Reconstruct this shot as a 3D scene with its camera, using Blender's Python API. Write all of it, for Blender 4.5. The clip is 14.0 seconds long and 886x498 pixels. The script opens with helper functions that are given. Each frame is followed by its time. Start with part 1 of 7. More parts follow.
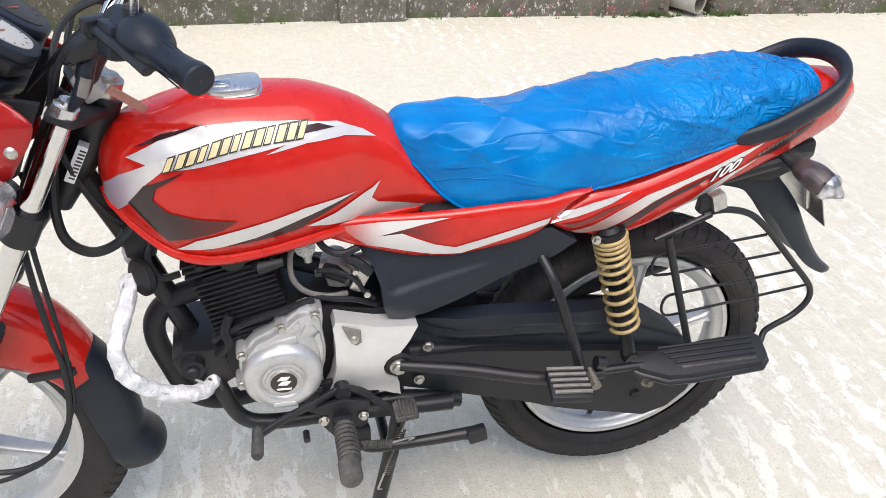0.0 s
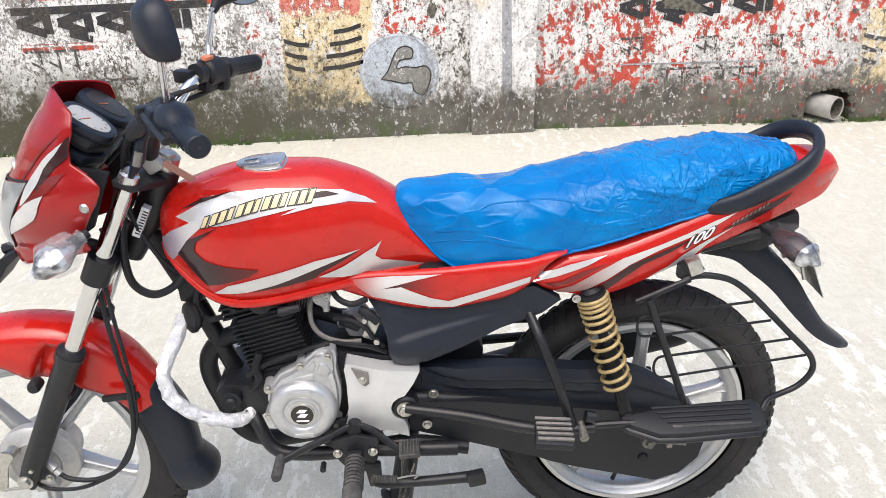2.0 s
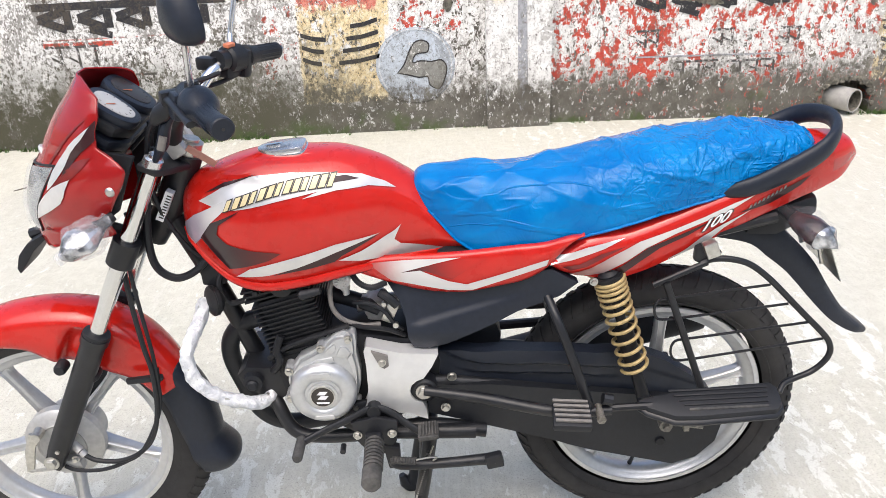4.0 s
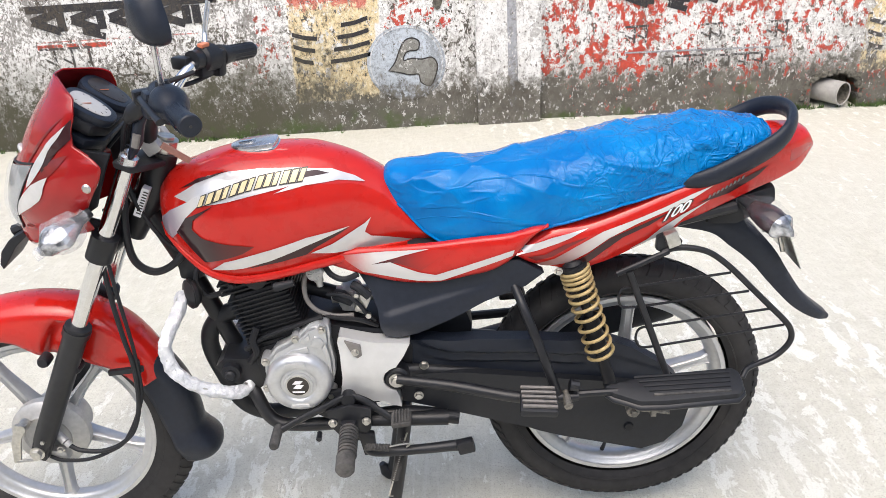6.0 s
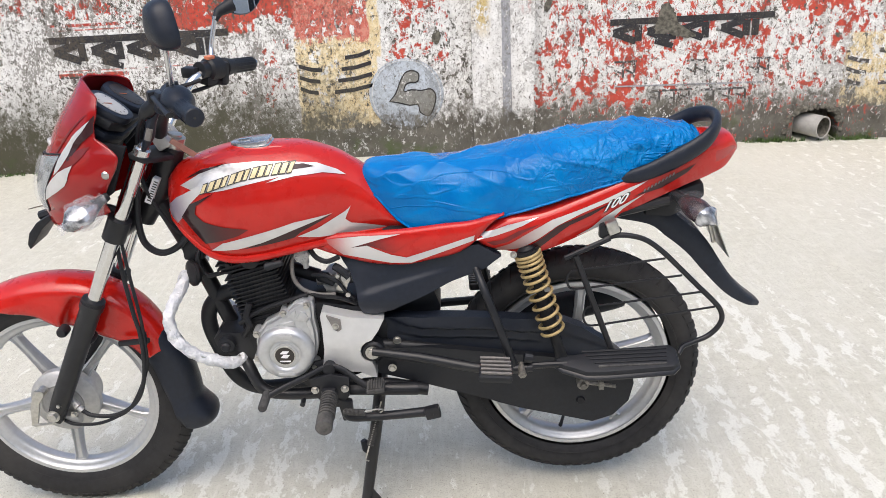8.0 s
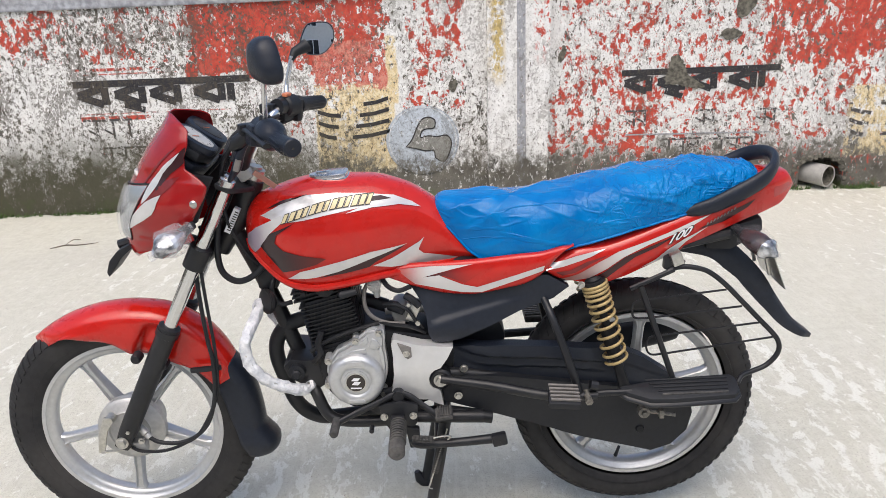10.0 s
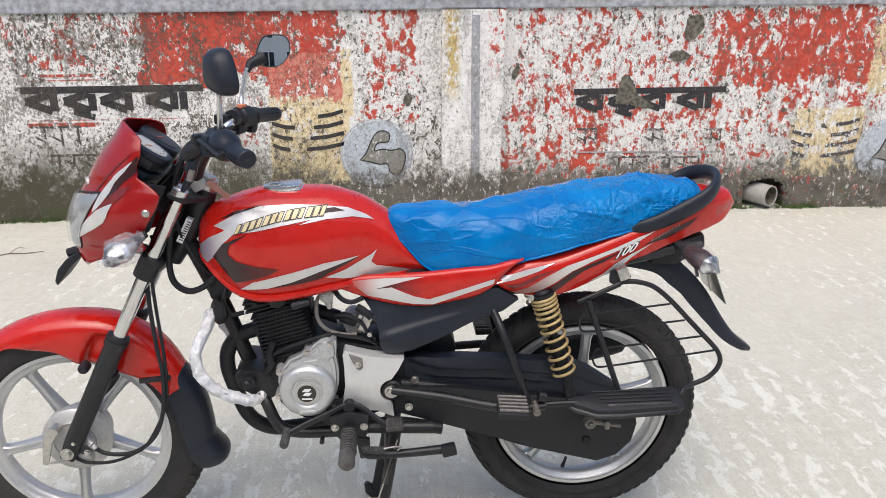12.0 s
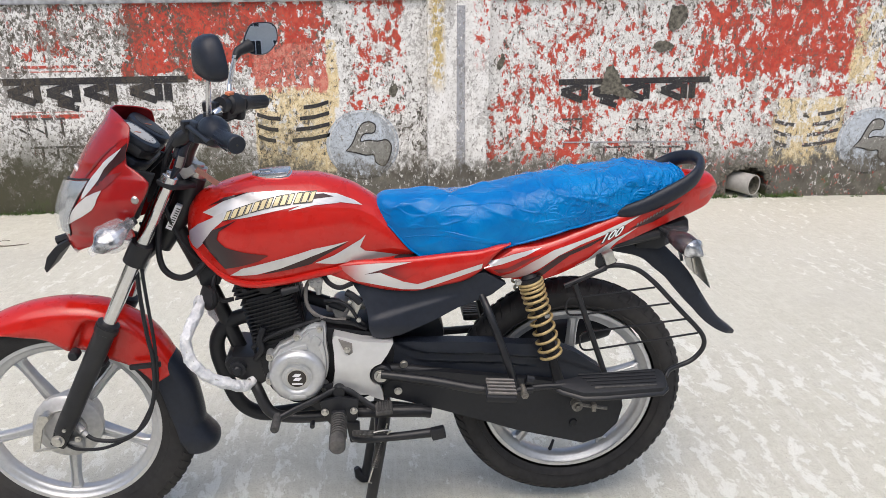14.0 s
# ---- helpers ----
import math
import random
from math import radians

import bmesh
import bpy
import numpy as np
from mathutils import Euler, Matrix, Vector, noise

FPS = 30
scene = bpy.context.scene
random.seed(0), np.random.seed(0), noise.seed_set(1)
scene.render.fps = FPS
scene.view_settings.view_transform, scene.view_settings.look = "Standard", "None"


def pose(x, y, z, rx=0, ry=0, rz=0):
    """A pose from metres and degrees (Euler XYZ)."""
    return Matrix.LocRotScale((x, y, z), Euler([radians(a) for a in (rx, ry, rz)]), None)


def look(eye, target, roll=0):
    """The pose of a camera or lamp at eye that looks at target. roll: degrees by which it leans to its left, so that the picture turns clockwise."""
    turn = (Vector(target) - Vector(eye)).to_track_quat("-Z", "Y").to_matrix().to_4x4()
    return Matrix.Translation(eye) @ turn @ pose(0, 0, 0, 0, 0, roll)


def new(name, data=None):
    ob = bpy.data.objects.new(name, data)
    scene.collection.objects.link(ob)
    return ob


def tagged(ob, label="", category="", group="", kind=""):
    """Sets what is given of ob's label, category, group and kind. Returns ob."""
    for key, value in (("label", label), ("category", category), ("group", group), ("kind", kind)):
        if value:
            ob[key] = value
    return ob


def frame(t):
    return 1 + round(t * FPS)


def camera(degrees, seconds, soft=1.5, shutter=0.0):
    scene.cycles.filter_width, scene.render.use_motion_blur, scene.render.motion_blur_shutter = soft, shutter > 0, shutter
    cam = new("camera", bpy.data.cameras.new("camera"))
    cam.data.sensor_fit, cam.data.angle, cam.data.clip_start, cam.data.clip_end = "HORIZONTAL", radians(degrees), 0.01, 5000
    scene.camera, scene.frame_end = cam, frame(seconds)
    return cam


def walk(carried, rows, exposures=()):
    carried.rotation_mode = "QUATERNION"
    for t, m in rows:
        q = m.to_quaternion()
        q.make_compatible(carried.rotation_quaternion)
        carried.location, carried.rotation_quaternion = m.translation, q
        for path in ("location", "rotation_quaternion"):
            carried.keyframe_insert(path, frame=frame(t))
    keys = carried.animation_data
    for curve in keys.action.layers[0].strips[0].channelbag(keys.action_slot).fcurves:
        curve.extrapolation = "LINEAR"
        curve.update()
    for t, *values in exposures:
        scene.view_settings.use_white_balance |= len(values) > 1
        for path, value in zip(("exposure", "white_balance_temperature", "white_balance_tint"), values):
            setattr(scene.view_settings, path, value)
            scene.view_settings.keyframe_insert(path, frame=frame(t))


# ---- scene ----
from mathutils.bvhtree import BVHTree

cam = camera(56.1, 14.0, soft=0.8)
PATH = [
    (0, (-0.061, -1.221, 1.461), (0.369, 0.393, 0.361), 2.9),
    (0.2, (-0.037, -1.256, 1.470), (0.361, 0.398, 0.419), 3.4),
    (0.5, (0.016, -1.333, 1.492), (0.296, 0.409, 0.552), 4.1),
    (1, (0.166, -1.465, 1.462), (0.246, 0.31, 0.545), 2.4),
    (1.5, (0.232, -1.491, 1.447), (0.273, 0.284, 0.526), 1.3),
    (2, (0.227, -1.493, 1.472), (0.258, 0.313, 0.614), -2.5),
    (2.5, (0.214, -1.509, 1.459), (0.236, 0.294, 0.595), -2.4),
    (5, (0.235, -1.526, 1.454), (0.211, 0.279, 0.593), -3.6),
    (5.5, (0.263, -1.534, 1.436), (0.235, 0.267, 0.566), -3.7),
    (6, (0.284, -1.569, 1.463), (0.272, 0.233, 0.596), -3.7),
    (6.5, (0.223, -1.7, 1.447), (0.224, 0.113, 0.603), -4.0),
    (7, (0.214, -1.804, 1.435), (0.232, 0.011, 0.595), -3.6),
    (7.5, (0.261, -1.857, 1.448), (0.275, -0.022, 0.651), -2.9),
    (8, (0.367, -1.833, 1.449), (0.338, 0.009, 0.671), -3.2),
    (8.2, (0.381, -1.819, 1.443), (0.273, 0.025, 0.678), -3.8),
    (10.3, (0.158, -1.925, 1.441), (0.191, -0.035, 0.785), -1.9),
    (10.5, (0.162, -1.93, 1.449), (0.208, -0.038, 0.8), -1.6),
    (11, (0.171, -1.934, 1.449), (0.245, -0.04, 0.811), -1.1),
    (11.5, (0.174, -1.937, 1.446), (0.272, -0.045, 0.805), -0.6),
    (12, (0.171, -1.94, 1.448), (0.295, -0.049, 0.809), -0.5),
    (12.5, (0.169, -1.949, 1.45), (0.313, -0.058, 0.813), -0.4),
    (13, (0.162, -1.948, 1.448), (0.324, -0.06, 0.808), -0.3),
    (13.5, (0.172, -1.961, 1.454), (0.336, -0.073, 0.811), -0.4),
    (14, (0.163, -1.965, 1.437), (0.321, -0.082, 0.782), -0.5),
]
EXPOSURE = ((0, 0.76), (1.0, 0.75), (1.5, 0.84), (2.0, 0.76), (2.5, 0.75), (5, 0.79), (6, 0.75), (7, 0.52), (7.5, 0.49), (8.0, 0.53), (8.2, 0.52), (10.5, 0.42), (14, 0.38))
walk(cam, [(t, look(eye, at, roll)) for t, eye, at, roll in PATH], EXPOSURE)

# ---- world and light: bright overcast day, high soft sun ----
SUN_EL, SUN_AZ = radians(64), radians(192)
world = bpy.data.worlds.new("sky")
scene.world = world
world.use_nodes = True
wn = world.node_tree
sky = wn.nodes.new("ShaderNodeTexSky")
sky.sky_type, sky.sun_disc = "NISHITA", False
sky.sun_elevation, sky.sun_rotation = SUN_EL, SUN_AZ
sky.air_density, sky.dust_density, sky.ozone_density = 1.0, 5.0, 1.5
wn.links.new(sky.outputs[0], wn.nodes["Background"].inputs[0])
wn.nodes["Background"].inputs[1].default_value = 0.15
sun = new("sun", bpy.data.lights.new("sun", "SUN"))
sun.data.energy, sun.data.angle, sun.data.color = 0.95, radians(74), (1.0, 0.98, 0.955)
sun_way = Vector((math.sin(SUN_AZ) * math.cos(SUN_EL), math.cos(SUN_AZ) * math.cos(SUN_EL), math.sin(SUN_EL)))
sun.matrix_world = look(sun_way * 30, (0, 0, 0))


# ---- materials ----
class Nodes:
    """A small shorthand for building node trees."""

    def __init__(self, name):
        self.mat = bpy.data.materials.new(name)
        self.mat.use_nodes = True
        self.t = self.mat.node_tree
        self.bsdf = self.t.nodes["Principled BSDF"]
        tc = self.t.nodes.new("ShaderNodeTexCoord")
        self.pos = tc.outputs["Object"]

    def put(self, sock, value):
        if isinstance(value, bpy.types.NodeSocket):
            self.t.links.new(value, sock)
        elif isinstance(value, (tuple, list)) and len(value) == 3 and sock.type == "RGBA":
            sock.default_value = (*value, 1)
        else:
            sock.default_value = value

    def math(self, op, a, b=0.0, c=0.0):
        n = self.t.nodes.new("ShaderNodeMath")
        n.operation = op
        for i, v in enumerate((a, b, c)):
            self.put(n.inputs[i], v)
        return n.outputs[0]

    def mix(self, fac, a, b, blend="MIX"):
        n = self.t.nodes.new("ShaderNodeMix")
        n.data_type, n.blend_type = "RGBA", blend
        self.put(n.inputs[0], fac), self.put(n.inputs[6], a), self.put(n.inputs[7], b)
        return n.outputs[2]

    def scaled(self, s, turn=(0, 0, 0), shift=(0, 0, 0)):
        n = self.t.nodes.new("ShaderNodeMapping")
        self.put(n.inputs[0], self.pos)
        n.inputs["Scale"].default_value = s
        n.inputs["Rotation"].default_value = turn
        n.inputs["Location"].default_value = shift
        return n.outputs[0]

    def noise(self, scale, detail=4.0, rough=0.55, vec=None, distort=0.0):
        n = self.t.nodes.new("ShaderNodeTexNoise")
        self.put(n.inputs["Vector"], vec or self.pos)
        n.inputs["Scale"].default_value, n.inputs["Detail"].default_value = scale, detail
        n.inputs["Roughness"].default_value, n.inputs["Distortion"].default_value = rough, distort
        return n.outputs[0]

    def voronoi(self, scale, feature="F1", vec=None):
        n = self.t.nodes.new("ShaderNodeTexVoronoi")
        n.feature = feature
        self.put(n.inputs["Vector"], vec or self.pos)
        n.inputs["Scale"].default_value = scale
        return n.outputs[0]

    def step(self, v, lo, hi, a=0.0, b=1.0):
        n = self.t.nodes.new("ShaderNodeMapRange")
        n.interpolation_type = "SMOOTHSTEP"
        for i, x in enumerate((v, lo, hi, a, b)):
            self.put(n.inputs[i], x)
        return n.outputs[0]

    def xyz(self):
        n = self.t.nodes.new("ShaderNodeSeparateXYZ")
        self.put(n.inputs[0], self.pos)
        return n.outputs

    def bump(self, height, strength=0.3, distance=0.002):
        n = self.t.nodes.new("ShaderNodeBump")
        n.inputs["Strength"].default_value, n.inputs["Distance"].default_value = strength, distance
        self.put(n.inputs["Height"], height)
        self.put(self.bsdf.inputs["Normal"], n.outputs[0])

    def set(self, color=None, rough=None, metal=None, **more):
        for key, v in (("Base Color", color), ("Roughness", rough), ("Metallic", metal), *((k.replace("_", " "), v) for k, v in more.items())):
            if v is not None:
                self.put(self.bsdf.inputs[key], v)
        return self.mat


def surface(name, color, rough, metal=0.0, vary=0.12, grain=60, dust=0.0, bump=0.1, bscale=400, coat=0.0, **more):
    """A plain painted, plastic or metal surface with fine variation, dust and grain."""
    n = Nodes(name)
    a = n.noise(grain, 5)
    b = n.noise(grain / 9, 3)
    dark = tuple(c * (1 - vary) for c in color)
    light = tuple(min(1, c * (1 + vary)) for c in color)
    col = n.mix(n.step(a, 0.3, 0.7), dark, light)
    if dust:
        col = n.mix(n.math("MULTIPLY", n.step(b, 0.4, 0.75), dust), col, (0.42, 0.39, 0.35))
    r = n.math("ADD", rough - 0.05, n.math("MULTIPLY", a, 0.1))
    if dust:
        r = n.math("ADD", r, n.math("MULTIPLY", n.step(b, 0.4, 0.75), dust * 0.5))
    if bump:
        n.bump(n.noise(bscale, 3), bump, 0.0008)
    n.set(col, r, metal, **more)
    if coat:
        n.set(Coat_Weight=coat, Coat_Roughness=0.04)
    return n.mat


RED = surface("red_paint", (0.49, 0.013, 0.008), 0.28, vary=0.04, grain=30, bump=0, coat=0.85, Specular_IOR_Level=0.12)
TAIL_RED = surface("red_lamp_lens", (0.36, 0.008, 0.008), 0.12, vary=0.08, bump=0, coat=1.0)
# The fairing's red is darker than that of the other panels.
FAIRING_RED = surface("darker_fairing_red", (0.285, 0.007, 0.007), 0.24, vary=0.05, grain=30, bump=0, coat=0.85, Specular_IOR_Level=0.12)
RED_IN = surface("red_screen_inner", (0.22, 0.012, 0.014), 0.35, vary=0.1, grain=30, bump=0)
SILVER_DECAL = surface("silver_decal", (0.63, 0.62, 0.615), 0.34, 0.4, vary=0.05, grain=40, bump=0, coat=0.6)
DARK_DECAL = surface("maroon_decal", (0.034, 0.010, 0.011), 0.3, vary=0.1, grain=40, bump=0, coat=0.7, Specular_IOR_Level=0.12)
MAROON_FADE = surface("faded_maroon_decal", (0.17, 0.014, 0.014), 0.3, vary=0.2, grain=25, bump=0, coat=0.8, Specular_IOR_Level=0.12)


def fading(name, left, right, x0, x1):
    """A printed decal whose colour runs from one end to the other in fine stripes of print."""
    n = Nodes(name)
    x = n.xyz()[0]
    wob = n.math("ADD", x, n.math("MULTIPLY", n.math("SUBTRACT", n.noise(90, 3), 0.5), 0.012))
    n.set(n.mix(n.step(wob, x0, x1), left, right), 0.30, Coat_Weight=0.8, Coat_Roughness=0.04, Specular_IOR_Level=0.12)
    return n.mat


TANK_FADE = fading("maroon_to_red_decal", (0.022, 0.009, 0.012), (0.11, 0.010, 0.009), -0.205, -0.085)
PANEL_SILVER = fading("red_to_silver_decal", (0.40, 0.10, 0.09), (0.58, 0.57, 0.56), 0.075, 0.15)
TAIL_SILVER = fading("faded_tail_silver_decal", (0.30, 0.13, 0.11), (0.58, 0.57, 0.56), 0.46, 0.62)
PANEL_FADE = fading("maroon_to_red_panel_decal", (0.06, 0.012, 0.014), (0.46, 0.014, 0.009), 0.15, 0.27)
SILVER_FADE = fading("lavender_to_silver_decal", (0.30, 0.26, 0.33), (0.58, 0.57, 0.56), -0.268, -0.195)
GOLD_DECAL = surface("cream_decal", (0.72, 0.60, 0.33), 0.35, vary=0.06, bump=0, coat=0.5)
INK = surface("black_decal", (0.03, 0.025, 0.022), 0.4, bump=0)
WHITE_DECAL = surface("white_decal", (0.78, 0.78, 0.80), 0.35, vary=0.04, bump=0, coat=0.5)
CHROME = surface("chrome", (0.72, 0.72, 0.72), 0.12, 1.0, vary=0.04, grain=80, bump=0)
SATIN_CHROME = surface("worn_chrome", (0.66, 0.66, 0.67), 0.24, 0.9, vary=0.06, grain=60, bump=0)
CRINKLE = surface("crinkled_reflector", (0.46, 0.47, 0.49), 0.12, 0.7, vary=0.75, grain=45, bump=1.0, bscale=55)
STEEL = surface("zinc_steel", (0.55, 0.54, 0.51), 0.35, 1.0, vary=0.12, grain=120)
ALLOY = surface("painted_alloy", (0.52, 0.53, 0.54), 0.33, 0.6, vary=0.05, grain=90, bump=0.12, bscale=900)
ALLOY_CAST = surface("cast_alloy", (0.46, 0.46, 0.455), 0.45, 0.5, vary=0.08, grain=90, dust=0.12, bump=0.2, bscale=900)
COVER = surface("champagne_alloy_paint", (0.63, 0.635, 0.635), 0.30, 0.45, vary=0.03, grain=60, bump=0.08, bscale=900)
BLACK = surface("satin_black_paint", (0.0110, 0.0120, 0.0150), 0.38, vary=0.2, grain=40, dust=0.02, Specular_IOR_Level=0.4)
ENGINE = surface("black_engine_paint", (0.0080, 0.0088, 0.0112), 0.45, vary=0.25, grain=70, dust=0.02, bump=0.3, Specular_IOR_Level=0.3)
PLASTIC = surface("dark_grey_plastic", (0.0125, 0.0165, 0.0265), 0.38, vary=0.12, grain=80, dust=0.008, bump=0.35, bscale=1200, Specular_IOR_Level=0.33)
MATT = surface("matt_black_plastic", (0.0120, 0.0135, 0.0170), 0.5, vary=0.15, grain=90, dust=0.01, bump=0.3, bscale=900, Specular_IOR_Level=0.35)
RUBBER = surface("tyre_rubber", (0.020, 0.020, 0.0215), 0.7, vary=0.2, grain=60, dust=0.05, bump=0.4, bscale=500, Specular_IOR_Level=0.3)
GREY_RUBBER = surface("worn_peg_rubber", (0.040, 0.040, 0.040), 0.7, vary=0.35, grain=150, dust=0.16, bump=0.4)
DIRTY = surface("dirty_steel", (0.20, 0.19, 0.17), 0.5, 0.6, vary=0.35, grain=150, dust=0.1, bump=0.4)
SPRING = surface("gold_spring_paint", (0.40, 0.30, 0.14), 0.42, 0.2, vary=0.15, grain=90)
HOSE = surface("grey_hose", (0.17, 0.16, 0.15), 0.5, vary=0.15)
KEYTAG = surface("brown_key_tag", (0.42, 0.20, 0.15), 0.5)
DIAL = surface("white_dial", (0.44, 0.435, 0.42), 0.4, vary=0.04, bump=0)
ORANGE = surface("orange_button", (0.62, 0.20, 0.10), 0.45, bump=0)
AMBER = surface("red_lens", (0.022, 0.004, 0.006), 0.25, 0.0, vary=0.9, grain=60, bump=0.9, bscale=60, coat=0.25)
REFLECT = surface("satin_reflector", (0.42, 0.44, 0.46), 0.16, 0.95, vary=0.08, bump=0.6, bscale=50)
PIPE = surface("pvc_pipe", (0.36, 0.35, 0.33), 0.55, vary=0.12, grain=25, dust=0.5, bump=0.2, bscale=150)
TWIG = surface("dry_twig", (0.16, 0.13, 0.10), 0.8, vary=0.3)


def clear(name, tint, rough=0.02, ior=1.45):
    n = Nodes(name)
    return n.set(tint, rough, 0.0, Transmission_Weight=1.0, IOR=ior)


def wrinkled(name, color, rough, alpha):
    """Thin transparent wrapping film with creases: partly see-through, glossy."""
    n = Nodes(name)
    a = n.noise(45, 4, 0.6, distort=1.5)
    n.bump(a, 0.9, 0.006)
    return n.set(color, rough, 0.0, Alpha=n.step(a, 0.35, 0.7, alpha * 0.5, alpha))


LENS = Nodes("clear_lens").set((0.90, 0.92, 0.94), 0.04, 0.0, Alpha=0.16)
MIRROR = surface("mirror_glass", (0.86, 0.88, 0.90), 0.02, 1.0, vary=0.01, bump=0)
FILM = wrinkled("clear_film", (0.74, 0.75, 0.78), 0.08, 0.26)
THIN_FILM = wrinkled("thin_clear_film", (0.50, 0.50, 0.54), 0.08, 0.10)
WRAP = Nodes("white_plastic_wrap")
WRAP.bump(WRAP.noise(120, 4, 0.6, distort=0.6), 0.9, 0.006)
WRAP = WRAP.set(WRAP.mix(WRAP.step(WRAP.noise(60, 4), 0.3, 0.7), (0.58, 0.60, 0.64), (0.82, 0.83, 0.85)), 0.3, 0.0)


def blue_sheet():
    """Thin glossy polythene: fine sharp creases, many towards the tail, few on the taut front."""
    n = Nodes("blue_polythene")

    def creases(scale, vec, width):
        d = n.math("ABSOLUTE", n.math("SUBTRACT", n.noise(scale, 2, 0.5, vec, 0.8), 0.5))
        return n.step(d, 0.0, width, 1.0, 0.0)

    rear = n.step(n.xyz()[0], 0.42, 0.72, 0.10, 1.0)
    a = creases(10, n.scaled((0.5, 0.6, 1.8), (0.0, 0.46, 0.2)), 0.05)
    b = creases(26, n.scaled((1.2, 0.6, 0.9), (0.8, 0.2, 0.6)), 0.09)
    c = creases(48, n.scaled((1.0, 1.0, 1.2), (0.2, 0.7, 0.3)), 0.12)
    h = n.math("ADD", n.math("MULTIPLY", a, 0.35), n.math("MULTIPLY", n.math("ADD", n.math("MULTIPLY", b, 0.75), n.math("MULTIPLY", c, 0.2)), rear))
    n.bump(n.math("ADD", h, n.math("MULTIPLY", n.noise(14, 3, 0.5), 0.4)), 0.62, 0.005)
    col = n.mix(n.step(n.noise(9, 3), 0.3, 0.7), (0.0005, 0.125, 0.40), (0.001, 0.185, 0.50))
    return n.set(col, 0.14, 0.0, Specular_IOR_Level=0.28, Specular_Tint=(0.62, 0.86, 1.0, 1.0))


BLUE = blue_sheet()


def concrete_ground():
    n = Nodes("broomed_concrete")
    fine = n.noise(210, 5, 0.75)
    speck = n.noise(75, 5, 0.7)
    mid = n.noise(22, 6, 0.7)
    big = n.noise(1.4, 4, 0.6)
    # crusty pale patches in rows left by the broom
    rows = n.t.nodes.new("ShaderNodeTexWave")
    rows.wave_type, rows.bands_direction = "BANDS", "X"
    n.put(rows.inputs["Vector"], n.scaled((1.0, 1.0, 1.0), (0, 0, 0.07)))
    rows.inputs["Scale"].default_value, rows.inputs["Distortion"].default_value = 3.2, 5.0
    rows.inputs["Detail"].default_value, rows.inputs["Detail Scale"].default_value = 3.0, 1.2
    crust = n.noise(15, 9, 0.72, n.scaled((1.7, 0.75, 1.0), (0, 0, 0.05)), 0.3)
    v = n.math("ADD", crust, n.math("MULTIPLY", n.math("SUBTRACT", rows.outputs[1], 0.5), 0.120))
    where = n.noise(0.8, 3, 0.5, n.scaled((1.0, 1.0, 1.0), shift=(3.1, 1.7, 0)))
    v = n.math("ADD", v, n.math("MULTIPLY", n.math("SUBTRACT", where, 0.5), 0.50))
    gx, gy, _ = n.xyz()
    v = n.math("ADD", v, n.math("MULTIPLY", n.math("MULTIPLY", n.step(gx, -0.3, 0.6), n.step(gy, 0.2, 1.6, 1.0, 0.35)), 0.055))
    v = n.math("ADD", v, n.step(gy, 0.6, 1.9, 0.0, -0.040))
    worn = n.step(v, 0.610, 0.618)
    col = n.mix(n.step(mid, 0.3, 0.72), (0.493, 0.482, 0.402), (0.597, 0.588, 0.503))
    col = n.mix(n.math("MULTIPLY", n.step(big, 0.3, 0.7), 0.5), col, (0.593, 0.586, 0.512))
    col = n.mix(n.math("MULTIPLY", n.step(speck, 0.54, 0.64), 0.40), col, (0.42, 0.395, 0.342))
    col = n.mix(n.math("MULTIPLY", n.step(fine, 0.52, 0.62), 0.62), col, (0.30, 0.28, 0.238))
    col = n.mix(n.math("MULTIPLY", worn, n.step(fine, 0.40, 0.66, 0.86, 0.45)), col, (0.725, 0.728, 0.664))
    brushed = n.noise(30, 4, 0.6, n.scaled((2.2, 0.16, 1.0), (0, 0, 0.05)), 0.2)
    col = n.mix(n.math("MULTIPLY", n.step(brushed, 0.5, 0.68), 0.30), col, (0.66, 0.645, 0.59))
    grit = n.step(n.voronoi(70), 0.06, 0.15, 1.0, 0.0)
    col = n.mix(n.math("MULTIPLY", grit, n.step(n.noise(9, 3), 0.48, 0.6)), col, (0.22, 0.19, 0.155))
    stain = n.step(n.noise(0.7, 4, 0.6, n.scaled((1, 1, 1), shift=(7, 2, 0))), 0.55, 0.75)
    col = n.mix(n.math("MULTIPLY", stain, 0.25), col, (0.40, 0.385, 0.352))
    h = n.math("ADD", n.math("MULTIPLY", fine, 0.5), n.math("ADD", mid, n.math("MULTIPLY", worn, 0.7)))
    n.bump(h, 0.6, 0.006)
    return n.set(col, 0.85, 0.0)


GROUND = concrete_ground()


def box_mask(n, x, z, x0, x1, z0, z1, soft=0.03, wob=None):
    """1 inside a painted rectangle of the wall, 0 outside."""
    if wob:
        x, z = n.math("ADD", x, wob), n.math("ADD", z, wob)
    a = n.math("MULTIPLY", n.step(x, x0 - soft, x0 + soft), n.step(x, x1 - soft, x1 + soft, 1.0, 0.0))
    b = n.math("MULTIPLY", n.step(z, z0 - soft, z0 + soft), n.step(z, z1 - soft, z1 + soft, 1.0, 0.0))
    return n.math("MULTIPLY", a, b)


